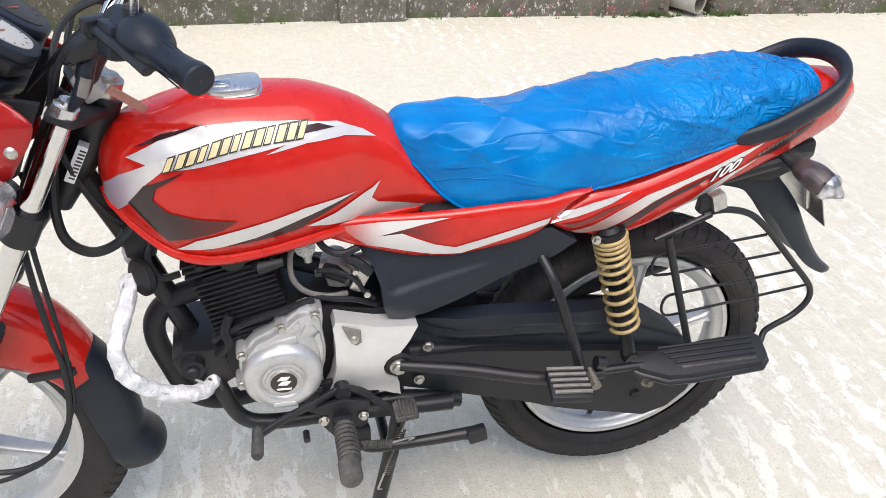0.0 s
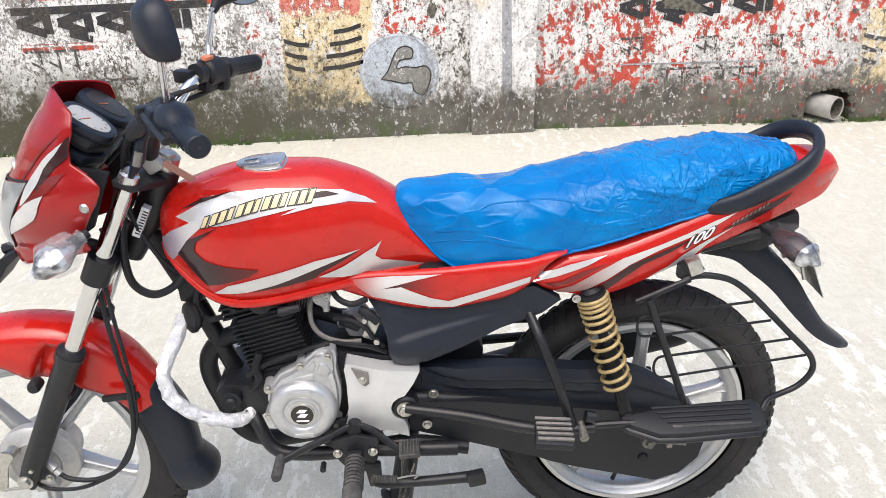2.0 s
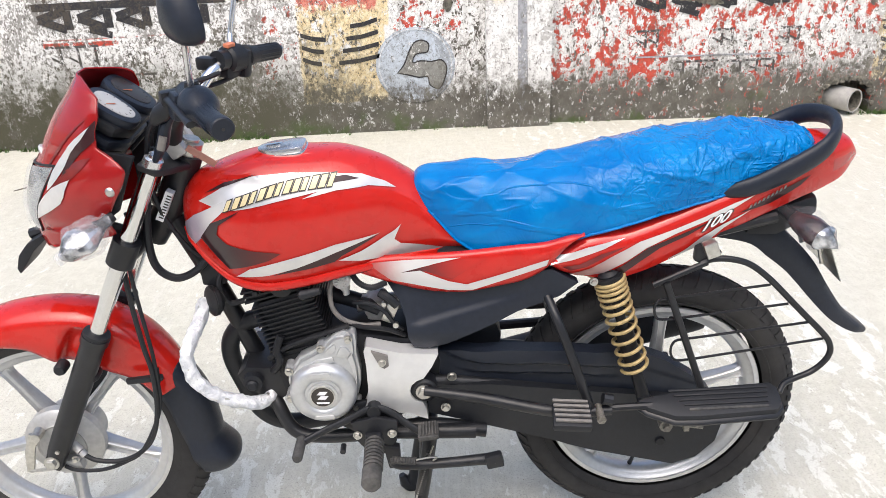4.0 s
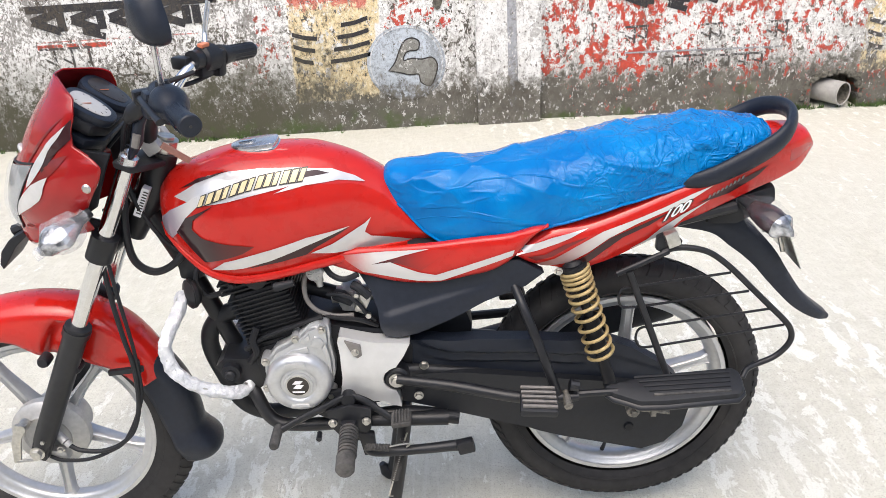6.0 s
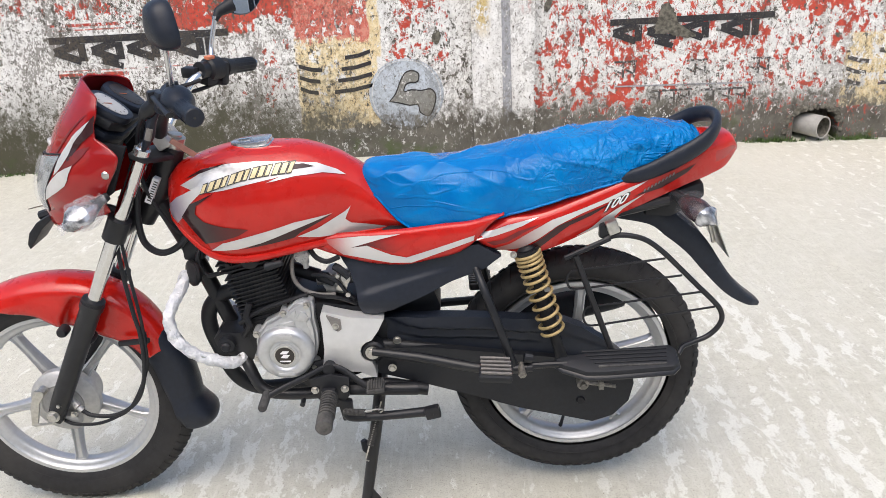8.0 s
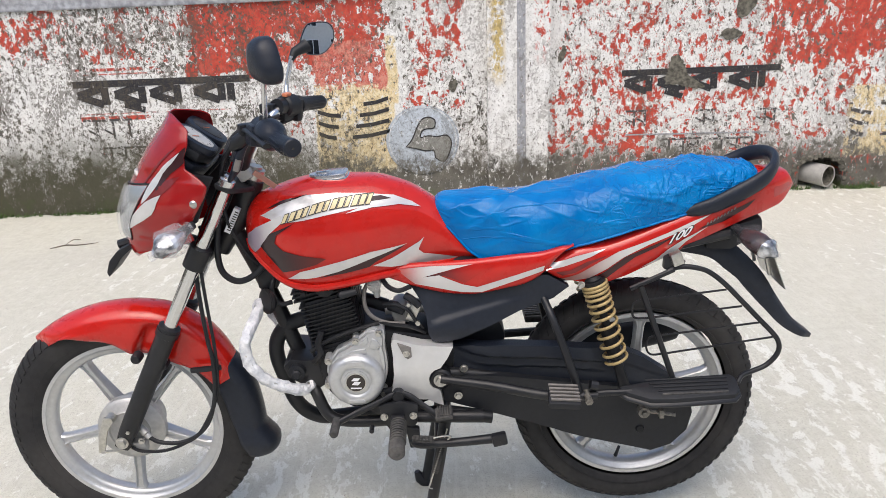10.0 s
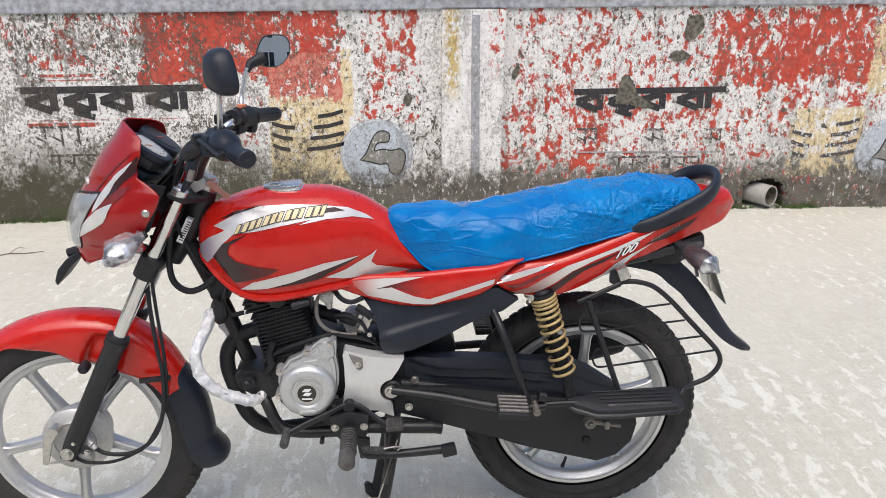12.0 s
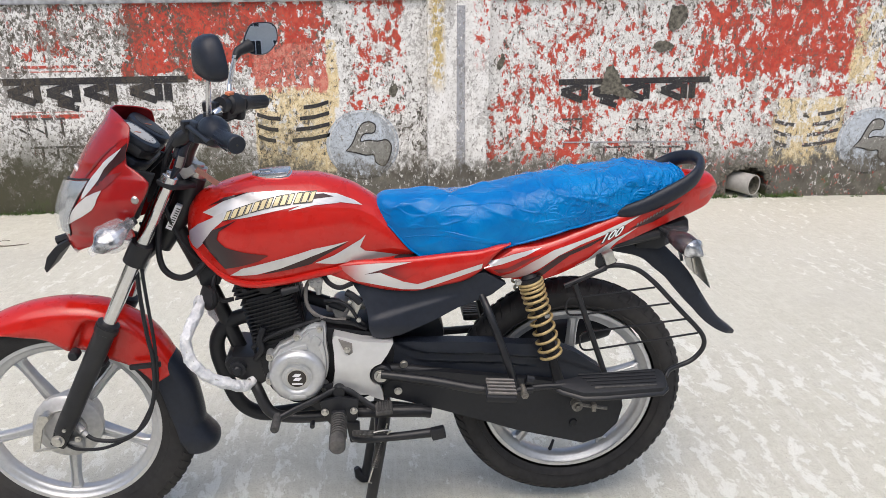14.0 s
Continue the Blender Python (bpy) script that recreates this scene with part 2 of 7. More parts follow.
def wall_paint(name, paint=None, keep=0.5, pillar=False):
    """Old plastered wall: coats of white, red and cream flaking off grey render, dirt and algae near the ground.
    paint: the top coat of a lettering or sign on it; keep: how much of that coat is left."""
    n = Nodes(name)
    x, y, z = n.xyz()
    flat = n.scaled((1.0, 0.2, 1.0))
    chips = n.noise(19, 9, 0.74, n.scaled((1.15, 0.2, 0.8)), 0.25)
    chips2 = n.noise(42, 7, 0.7, n.scaled((1.1, 0.2, 0.7), shift=(4, 0, 9)), 0.3)
    large = n.noise(3.2, 5, 0.6, n.scaled((1.0, 0.2, 1.0), shift=(11, 0, 2)))
    grain = n.noise(150, 4, 0.7)
    render = n.mix(n.step(n.noise(9, 5, 0.65), 0.3, 0.7), (0.055, 0.05, 0.042), (0.19, 0.178, 0.152))
    render = n.mix(n.math("MULTIPLY", n.step(grain, 0.5, 0.7), 0.5), render, (0.13, 0.125, 0.11))
    white = n.mix(n.step(n.noise(20, 5, 0.6), 0.3, 0.75), (0.67, 0.665, 0.65), (0.84, 0.84, 0.83))
    red = n.mix(n.step(n.noise(24, 4), 0.3, 0.7), (0.42, 0.040, 0.026), (0.58, 0.085, 0.050))
    wob = n.math("MULTIPLY", n.math("SUBTRACT", n.noise(6, 6, 0.65), 0.5), 0.42)
    if paint is None and not pillar:
        dens = n.math("MULTIPLY", n.step(x, 0.9, 1.1), 0.40)
        for x0, x1, z0, z1, d in ((-1.42, -0.5, 0.74, 1.3, 0.62), (-3.5, -1.4, 0.85, 1.2, 0.42), 
                                  (0.0, 0.42, 0.3, 1.25, 0.42), (-0.64, -0.1, 0.60, 1.2, 0.60), (2.42, 3.62, 0.66, 1.2, 0.40), (3.0, 3.6, 0.48, 0.75, 0.2),
                                  (-1.1, -0.65, 0.1, 0.62, 0.30), (0.95, 1.7, 0.05, 0.55, 0.47)):
            dens = n.math("MAXIMUM", dens, n.math("MULTIPLY", box_mask(n, x, z, x0, x1, z0, z1, 0.03, wob), n.math("ADD", d, n.math("MULTIPLY", n.step(x, 2.3, 2.5), 0.19))))
        cover = n.math("ADD", chips, n.math("MULTIPLY", n.math("SUBTRACT", large, 0.5), 0.35))
        red_at = n.math("ADD", cover, n.math("MULTIPLY", n.math("SUBTRACT", dens, 0.5), 0.55))
        is_red = n.step(red_at, 0.494, 0.506)
        # Painted shadow line along the edges of the red coat.
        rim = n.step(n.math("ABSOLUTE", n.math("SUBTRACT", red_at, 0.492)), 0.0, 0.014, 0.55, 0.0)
        coat = n.mix(is_red, white, red)
        cream = n.mix(n.step(chips2, 0.42, 0.6), (0.66, 0.52, 0.29), (0.78, 0.68, 0.46))
        pale_red = n.mix(n.step(chips2, 0.45, 0.55), (0.55, 0.13, 0.10), (0.62, 0.25, 0.19))
        for x0, x1, z0, z1, c in ((-0.63, -0.09, 0.02, 0.64, cream), (-0.62, -0.13, 0.60, 0.93, pale_red), (-0.13, -0.06, 0.5, 0.95, cream), (3.03, 3.56, 0.0, 0.49, cream), (3.55, 3.75, 0.6, 1.1, cream)):
            hold = n.step(cover, 0.485, 0.50) if x0 > 1 or z0 == 0.60 else n.step(cover, 0.41, 0.45)
            m = n.math("MULTIPLY", box_mask(n, x, z, x0, x1, z0, z1, 0.008, n.math("MULTIPLY", wob, 0.34 if z0 == 0.60 else 0.14)), hold)
            coat = n.mix(m, coat, c)
        for x0, x1, z0, z1 in ((-2.25, -1.1, 0.792, 0.812), (-2.25, -1.5, 0.768, 0.776), (-2.22, -1.75, 0.462, 0.492), (-2.22, -1.2, 0.505, 0.511)):
            coat = n.mix(n.math("MULTIPLY", box_mask(n, x, z, x0, x1, z0, z1, 0.004, n.math("MULTIPLY", wob, 0.02)), n.step(cover, 0.49, 0.53)), coat, red)
        kept = box_mask(n, x, z, -2.5, -1.25, 0.36, 0.86, 0.12, n.math("MULTIPLY", wob, 0.5))
        left = n.math("ADD", chips2, n.math("MULTIPLY", n.math("SUBTRACT", large, 0.5), 0.3))
        gone_at = n.math("ADD", 0.408, n.math("MULTIPLY", n.math("SUBTRACT", n.step(x, -1.2, -0.6, 1.0, 0.0), kept), 0.03))
        bare = n.step(left, n.math("SUBTRACT", gone_at, 0.005), n.math("ADD", gone_at, 0.005), 1.0, 0.0)
        # The same edge shadow, painted dark brown round the bare chips.
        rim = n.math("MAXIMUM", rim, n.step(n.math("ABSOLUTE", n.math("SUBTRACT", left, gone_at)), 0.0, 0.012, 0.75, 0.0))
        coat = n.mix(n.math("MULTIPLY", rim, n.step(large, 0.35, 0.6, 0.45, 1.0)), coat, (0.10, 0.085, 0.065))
        # palm-sized scabs where the plaster skin has come off
        scab = n.noise(6.5, 7, 0.66, n.scaled((1.0, 0.2, 0.85), shift=(9, 0, 4)), 0.35)
        scab_at = n.math("ADD", 0.665, n.math("MULTIPLY", n.step(x, 2.0, 2.9), -0.035))
        bare = n.math("MAXIMUM", bare, n.step(scab, scab_at, n.math("ADD", scab_at, 0.008)))
    elif pillar:
        yellow = n.math("MULTIPLY", n.math("MULTIPLY", n.step(x, 0.55, 0.60, 0.3, 1.0), n.step(x, 0.63, 0.68, 1.0, 0.0)), n.math("MULTIPLY", n.step(chips, 0.46, 0.5), n.step(z, 0.55, 0.75)))
        coat = n.mix(yellow, white, (0.55, 0.42, 0.17))
        rr = n.math("MULTIPLY", n.math("MULTIPLY", n.step(x, 0.84, 0.88), n.step(chips, 0.52, 0.55)), n.step(z, 0.7, 0.9))
        coat = n.mix(rr, coat, red)
        bare = n.step(chips2, 0.375, 0.405, 1.0, 0.0)
    else:
        coat = n.mix(n.step(n.noise(40, 4), 0.3, 0.75), tuple(c * 0.75 for c in paint), paint)
        under = n.mix(n.step(chips, 0.52, 0.55), white, red)
        coat = n.mix(n.step(n.math("ADD", n.math("MULTIPLY", chips2, 0.6), n.math("MULTIPLY", chips, 0.4)), 0.49 - 0.2 * (keep - 0.5), 0.52 - 0.2 * (keep - 0.5), 1.0, 0.0), coat, under)
        bare = n.step(chips2, 0.34, 0.37, 1.0, 0.0)
    # the paint has weathered away towards the splash zone
    splash = n.math("ADD", z, n.math("MULTIPLY", n.math("SUBTRACT", large, 0.5), 0.35))
    splash = n.math("ADD", splash, n.math("MULTIPLY", n.math("SUBTRACT", chips, 0.5), 0.75))
    low = n.math("MULTIPLY", n.step(splash, 0.0, 0.19, 1.0, 0.0), n.step(n.math("ADD", chips2, n.math("MULTIPLY", chips, 0.3)), 0.715, 0.745, 1.0, 0.0))
    bare = n.math("MAXIMUM", bare, low)
    col = n.mix(bare, coat, render)
    pores = n.noise(95, 6, 0.8, n.scaled((1.0, 0.2, 1.0), shift=(5, 0, 1)))
    col = n.mix(n.math("MULTIPLY", n.step(pores, 0.575, 0.605), 0.72), col, (0.13, 0.118, 0.095))
    # dirt, algae and rain streaks
    rain = n.noise(6, 5, 0.6, n.scaled((2.4, 0.2, 0.18)), 0.3)
    col = n.mix(n.math("MULTIPLY", n.step(rain, 0.54, 0.70), 0.20), col, (0.12, 0.11, 0.095))
    mould = n.math("MULTIPLY", n.step(n.math("ADD", n.noise(4, 7, 0.7, n.scaled((1.3, 0.2, 0.6), shift=(2, 0, 5)), 0.4), n.math("MULTIPLY", n.math("SUBTRACT", n.noise(48, 7, 0.75, n.scaled((1.0, 0.2, 0.8), shift=(1, 0, 3)), 0.3), 0.5), 1.3)), n.step(x, -0.7, -0.2, 0.530, 0.560), n.step(x, -0.7, -0.2, 0.545, 0.578)), n.step(x, -0.9, -0.3, 0.70, 0.40))
    col = n.mix(mould, col, (0.075, 0.062, 0.047))
    mottle = n.math("ADD", n.math("MULTIPLY", n.noise(30, 8, 0.78, n.scaled((1.0, 0.2, 0.8), shift=(6, 0, 2)), 0.3), 0.6), n.math("MULTIPLY", n.noise(7, 5, 0.6, n.scaled((1.0, 0.2, 0.8), shift=(2, 0, 8))), 0.4))
    wet = n.math("ADD", z, n.math("MULTIPLY", n.math("SUBTRACT", n.noise(4, 5, 0.65, flat), 0.5), 0.5))
    col = n.mix(n.math("MULTIPLY", n.step(wet, -0.14, 0.16, n.step(x, 0.9, 1.4, 0.85, 0.62) if not pillar else 0.4, 0.0), n.step(mottle, 0.46, 0.55, 0.25, 1.0)), col, (0.105, 0.10, 0.085))
    west = n.math("MULTIPLY", n.step(x, -1.2, 0.3, 1.0, 0.05), n.math("MULTIPLY", n.step(wet, 0.08, 0.50, 1.0, 0.0), n.step(mottle, 0.43, 0.51, 0.45, 1.0)))
    col = n.mix(west, col, (0.062, 0.060, 0.036))
    moss = n.math("MULTIPLY", n.step(wet, -0.19, -0.06, 0.85, 0.0), n.step(n.noise(5, 4), 0.48, 0.6))
    col = n.mix(moss, col, (0.055, 0.085, 0.02))
    h = n.math("ADD", n.math("MULTIPLY", bare, -0.6), n.math("ADD", n.math("MULTIPLY", grain, 0.25), n.math("MULTIPLY", n.noise(9, 5), 0.8)))
    n.bump(h, 0.6, 0.006)
    return n.set(col, 0.82, 0.0)


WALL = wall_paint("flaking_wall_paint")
PILLAR = wall_paint("flaking_pillar_paint", pillar=True)
LETTER = wall_paint("faded_black_sign_paint", (0.026, 0.026, 0.031), 1.05)
LETTER_WORN = wall_paint("worn_black_sign_paint", (0.075, 0.072, 0.074), 0.68)
STRIPE_GREY = wall_paint("grey_stripe_paint", (0.40, 0.41, 0.44), 0.85)
EMBLEM = wall_paint("pale_blue_sign_paint", (0.55, 0.61, 0.68), 1.0)
EMBLEM_RIM = wall_paint("white_sign_paint", (0.72, 0.75, 0.78), 0.8)
EMBLEM_MARK = wall_paint("grey_sign_paint", (0.27, 0.27, 0.25), 0.9)
BAND = surface("grey_beam_concrete", (0.33, 0.345, 0.38), 0.85, vary=0.35, grain=22, dust=0.25, bump=0.6, bscale=90)
PLASTER = surface("pale_plaster", (0.62, 0.62, 0.61), 0.85, vary=0.05, grain=6, dust=0.05, bump=0.4, bscale=80)
# Broken masonry; its dark colour also paints the shade in bore and hole.
HOLE = surface("masonry_and_hole_shade", (0.115, 0.108, 0.088), 0.9, vary=0.6, grain=35, bump=0.9, bscale=60)
GRASS = surface("moss_and_weeds", (0.055, 0.10, 0.02), 0.8, vary=0.5, grain=40)


# ---- mesh helpers ----
def part(name, bm, material, parent=None, label="", smooth=35, solid=0.0):
    """Links a bmesh as one mesh object, under a thing or a part where one is given."""
    bmesh.ops.recalc_face_normals(bm, faces=bm.faces)
    me = bpy.data.meshes.new(name)
    bm.to_mesh(me)
    bm.free()
    me.materials.append(material)
    if smooth:
        me.shade_smooth()
        me.set_sharp_from_angle(angle=radians(smooth))
    ob = new(name, me)
    if parent:
        ob.parent = parent
    if label:
        tagged(ob, label)
    if solid:
        mod = ob.modifiers.new("thickness", "SOLIDIFY")
        mod.thickness, mod.offset = solid, 0
    return ob


def joined(*bms):
    """Several bmeshes of one part put together into the first."""
    out = bms[0]
    for b in bms[1:]:
        me = bpy.data.meshes.new("tmp")
        b.to_mesh(me)
        b.free()
        out.from_mesh(me)
        bpy.data.meshes.remove(me)
    return out


def smooth_path(pts, k=6):
    """A Catmull-Rom curve through the points, k steps to each span."""
    p = [Vector(q) for q in pts]
    p = [2 * p[0] - p[1], *p, 2 * p[-1] - p[-2]]
    out = []
    for i in range(1, len(p) - 2):
        a, b, c, d = p[i - 1:i + 3]
        for j in range(k):
            t = j / k
            out.append(0.5 * (2 * b + (c - a) * t + (2 * a - 5 * b + 4 * c - d) * t * t + (3 * b - a - 3 * c + d) * t ** 3))
    out.append(p[-2])
    return out


def sweep(path, r, n=10, tall=1.0, cap=True, upright=False):
    """A tube along a path. r: one radius or one for each point; tall: height over width of its section."""
    path = [Vector(q) for q in path]
    m = len(path)
    rs = [r] * m if isinstance(r, (int, float)) else list(np.interp(np.linspace(0, 1, m), np.linspace(0, 1, len(r)), r))
    bm = bmesh.new()
    rings, side = [], None
    for i, c in enumerate(path):
        t = (path[min(i + 1, m - 1)] - path[max(i - 1, 0)]).normalized()
        if side is None or upright:
            up = Vector((0, 0, 1)) if abs(t.z) < 0.95 else Vector((1, 0, 0))
            side = t.cross(up).normalized()
        else:
            side = (side - t * side.dot(t)).normalized()
        up = side.cross(t)
        rings.append([bm.verts.new(c + side * rs[i] * math.cos(a) + up * rs[i] * tall * math.sin(a)) for a in (2 * math.pi * j / n for j in range(n))])
    for a, b in zip(rings, rings[1:]):
        for j in range(n):
            bm.faces.new((a[j], a[(j + 1) % n], b[(j + 1) % n], b[j]))
    if cap:
        bm.faces.new(rings[0]), bm.faces.new(rings[-1][::-1])
    return bm


def lathe(profile, centre, n=64, axis="y", close=False):
    """A profile of (radius, along) turned round an axis through centre."""
    bm = bmesh.new()
    cx, cy, cz = centre
    rings = []
    for k in range(n):
        a = 2 * math.pi * k / n
        ca, sa = math.cos(a), math.sin(a)
        ring = []
        for r, h in profile:
            ring.append(bm.verts.new({"y": (cx + r * ca, cy + h, cz + r * sa), "z": (cx + r * ca, cy + r * sa, cz + h), "x": (cx + h, cy + r * ca, cz + r * sa)}[axis]))
        rings.append(ring)
    m = len(profile)
    for k in range(n):
        a, b = rings[k], rings[(k + 1) % n]
        for j in range(m if close else m - 1):
            bm.faces.new((a[j], a[(j + 1) % m], b[(j + 1) % m], b[j]))
    if not close:
        bmesh.ops.remove_doubles(bm, verts=bm.verts, dist=1e-5)
    return bm


def cut_grid(bm, step, axes=(0, 2)):
    """Cuts all faces along a regular grid, so that they can bend."""
    for ax in axes:
        lo = min(v.co[ax] for v in bm.verts)
        hi = max(v.co[ax] for v in bm.verts)
        nv = Vector((0, 0, 0))
        nv[ax] = 1
        p = math.floor(lo / step) * step + step
        while p < hi - 1e-4:
            bmesh.ops.bisect_plane(bm, geom=bm.verts[:] + bm.edges[:] + bm.faces[:], plane_co=nv * p, plane_no=nv)
            p += step


def plate(outline, y0, y1, bevel=0.003, rounds=0, bend=None, step=0.02):
    """A solid cut to an outline in x and z, from y0 (near face) to y1. bend(x, z): how far its faces shift in y."""
    pts = [Vector((x, 0, z)) for x, z in outline]
    if rounds:
        q = smooth_path([*pts, pts[0]], rounds)[:-1]
        pts = q
    bm = bmesh.new()
    f = bm.faces.new([bm.verts.new(p) for p in pts])
    f.normal_update()
    if bend:
        bmesh.ops.triangulate(bm, faces=[f])
        cut_grid(bm, step)
    base = bm.faces[:]
    r = bmesh.ops.extrude_face_region(bm, geom=base)
    back = {v for v in r["geom"] if isinstance(v, bmesh.types.BMVert)}
    for v in bm.verts:
        y = y1 if v in back else y0
        v.co.y = y + (bend(v.co.x, v.co.z) if bend else 0)
    bmesh.ops.recalc_face_normals(bm, faces=bm.faces)
    if bevel:
        es = [e for e in bm.edges if len(e.link_faces) == 2 and e.calc_face_angle(0) > 0.6]
        bmesh.ops.bevel(bm, geom=es, offset=bevel, segments=2, profile=0.6, affect="EDGES", clamp_overlap=True)
    return bm


def block(centre, size, bevel=0.003, turn=(0, 0, 0)):
    bm = bmesh.new()
    bmesh.ops.create_cube(bm, size=1.0, matrix=Matrix.Diagonal((*size, 1)))
    if bevel:
        bmesh.ops.bevel(bm, geom=bm.edges[:], offset=bevel, segments=2, profile=0.6, affect="EDGES", clamp_overlap=True)
    bmesh.ops.transform(bm, matrix=pose(*centre, *turn), verts=bm.verts)
    return bm


def rod(a, b, r, n=12):
    return sweep([a, b], r, n)


def loft(xs, top, bottom, half, n=40, up=2.3, low=0.22, belt=0.42, closed_low=True):
    """A closed body along x. top, bottom, half: functions of x; rounded above its belt line, tucked in below."""
    bm = bmesh.new()
    rings = []
    for x in xs:
        a, b, h = top(x), bottom(x), half(x)
        zw = b + belt * (a - b)
        prof = []
        for i in range(n + 1):
            s = i / n
            if s < 0.4:
                v = 1 - s / 0.4
                prof.append((h * (1 - low * v * v), zw - (zw - b) * v))
            else:
                ang = (s - 0.4) / 0.6 * math.pi / 2
                prof.append((h * math.cos(ang) ** (2 / up), zw + (a - zw) * math.sin(ang) ** (2 / up)))
        ring = [(x, -w, z) for w, z in prof] + [(x, w, z) for w, z in prof[-2::-1]]
        rings.append([bm.verts.new(p) for p in ring])
    for a, b in zip(rings, rings[1:]):
        m = len(a)
        for j in range(m):
            if j < m - 1 or closed_low:
                bm.faces.new((a[j], a[(j + 1) % m], b[(j + 1) % m], b[j]))
    bm.faces.new(rings[0]), bm.faces.new(rings[-1][::-1])
    bmesh.ops.remove_doubles(bm, verts=bm.verts, dist=1e-5)
    return bm


def line(*pts):
    """A smooth function through (x, value) points."""
    xs, ys = np.array([p[0] for p in pts]), np.array([p[1] for p in pts])
    m = np.gradient(ys, xs)
    d = np.diff(ys) / np.diff(xs)
    for i in range(len(d)):  # keep it from overshooting
        if abs(d[i]) < 1e-9:
            m[i] = m[i + 1] = 0
        else:
            m[i] = d[i] * min(3, max(0, m[i] / d[i]))
            m[i + 1] = d[i] * min(3, max(0, m[i + 1] / d[i]))

    def f(x):
        x = min(max(x, xs[0]), xs[-1])
        i = min(max(int(np.searchsorted(xs, x)) - 1, 0), len(xs) - 2)
        h = xs[i + 1] - xs[i]
        t = (x - xs[i]) / h
        return float((2 * t ** 3 - 3 * t * t + 1) * ys[i] + (t ** 3 - 2 * t * t + t) * h * m[i] + (3 * t * t - 2 * t ** 3) * ys[i + 1] + (t ** 3 - t * t) * h * m[i + 1])

    return f


def tree_of(ob):
    bm = bmesh.new()
    bm.from_mesh(ob.data)
    tree = BVHTree.FromBMesh(bm)
    bm.free()
    return tree


def decal(name, outline, on, material, parent, lift=0.0015, side=-1, rounds=0, step=0.008, label=""):
    """A thin sticker cut to an outline in x and z and laid on the side of a body."""
    pts = [Vector((x, 0, z)) for x, z in outline]
    if rounds:
        pts = smooth_path([*pts, pts[0]], rounds)[:-1]
    bm = bmesh.new()
    f = bm.faces.new([bm.verts.new(p) for p in pts])
    f.normal_update()
    bmesh.ops.triangulate(bm, faces=[f])
    cut_grid(bm, step)
    bmesh.ops.triangulate(bm, faces=bm.faces)
    for v in bm.verts:
        hit, nor, _, _ = on.ray_cast(Vector((v.co.x, side * 0.6, v.co.z)), Vector((0, -side, 0)))
        if hit is None:
            near, nor, _, _ = on.find_nearest(Vector((v.co.x, side * 0.12, v.co.z)))
            hit = near
        if nor.y * side < 0:
            nor = -nor
        v.co = hit + nor * (lift + 0.0006)
    return part(name, bm, material, parent, label, smooth=60)


def thing(name, label, category, at=(0, 0, 0), group="", kind=""):
    ob = new(name)
    ob.location = at
    return tagged(ob, label, category, group, kind)


# ---- the setting: concrete road, wall with pillar ----
WALL_Y = 3.754


def ground_z(x, y):
    """Level under the motorcycle, falling gently to the foot of the wall."""
    fall = 0.19 + 0.022 * max(0.0, min(x, 6.0) - 1.0)
    return 0.005 - fall * max(0.0, min(1.0, (y - 0.35) / (WALL_Y - 0.35)))


def build_ground():
    xs = [-120, -60, -30, -15, *np.arange(-8, 8.01, 0.25), 15, 30, 60, 120]
    ys = [-120, -60, -30, -15, -8, *np.arange(-4, 4.01, 0.25), 8, 15, 30, 60, 120]
    bm = bmesh.new()
    vs = [[bm.verts.new((x, y, ground_z(x, y))) for x in xs] for y in ys]
    for a, b in zip(vs, vs[1:]):
        for i in range(len(xs) - 1):
            bm.faces.new((a[i], a[i + 1], b[i + 1], b[i]))
    return tagged(part("ground", bm, GROUND), "pale worn concrete road slab with brushed streaks", "road", kind="structure")


ground = build_ground()


def wall_box(x0, x1, y0, y1, z0, z1, bevel=0.0):
    return block(((x0 + x1) / 2, (y0 + y1) / 2, (z0 + z1) / 2), (x1 - x0, y1 - y0, z1 - z0), bevel)


# the wall is built round the broken hole of the drain pipe
HX0, HX1, HZ1 = 2.73, 3.04, -0.008
Y0, Y1, WTOP = WALL_Y, WALL_Y + 0.22, 1.195
wall = part("wall", joined(wall_box(-12, HX0, Y0, Y1, -0.6, WTOP), wall_box(HX1, 14, Y0, Y1, -0.6, WTOP), wall_box(HX0, HX1, Y0, Y1, HZ1, WTOP), wall_box(HX0, HX1, Y1 - 0.02, Y1, -0.6, HZ1)), WALL, smooth=0)
tagged(wall, "weathered plaster wall with flaking white and red sign paint", "wall", kind="structure")
part("coping_beam", wall_box(-12, 14, Y0 - 0.025, Y1 + 0.02, WTOP, WTOP + 0.26, 0.012), BAND, wall, "bare grey concrete beam", smooth=0)


def build_pillar():
    """A shallow pier of the wall, a little wider at its head."""
    bm = bmesh.new()
    prof = [(-0.6, 0.537, 0.930), (-0.05, 0.537, 0.938), (0.35, 0.540, 0.948), (0.8, 0.545, 0.958), (WTOP, 0.549, 0.966)]
    rows = [[bm.verts.new(p) for p in ((a, Y0, z), (a, 3.68, z), (b, 3.68, z), (b, Y0, z))] for z, a, b in prof]
    for r, s in zip(rows, rows[1:]):
        for i in range(3):
            bm.faces.new((r[i], r[i + 1], s[i + 1], s[i]))
    es = [e for e in bm.edges if len(e.link_faces) == 2 and e.calc_face_angle(0) > 0.6]
    bmesh.ops.bevel(bm, geom=es, offset=0.012, segments=3, profile=0.5, affect="EDGES")
    return part("pillar", bm, PILLAR, smooth=50)


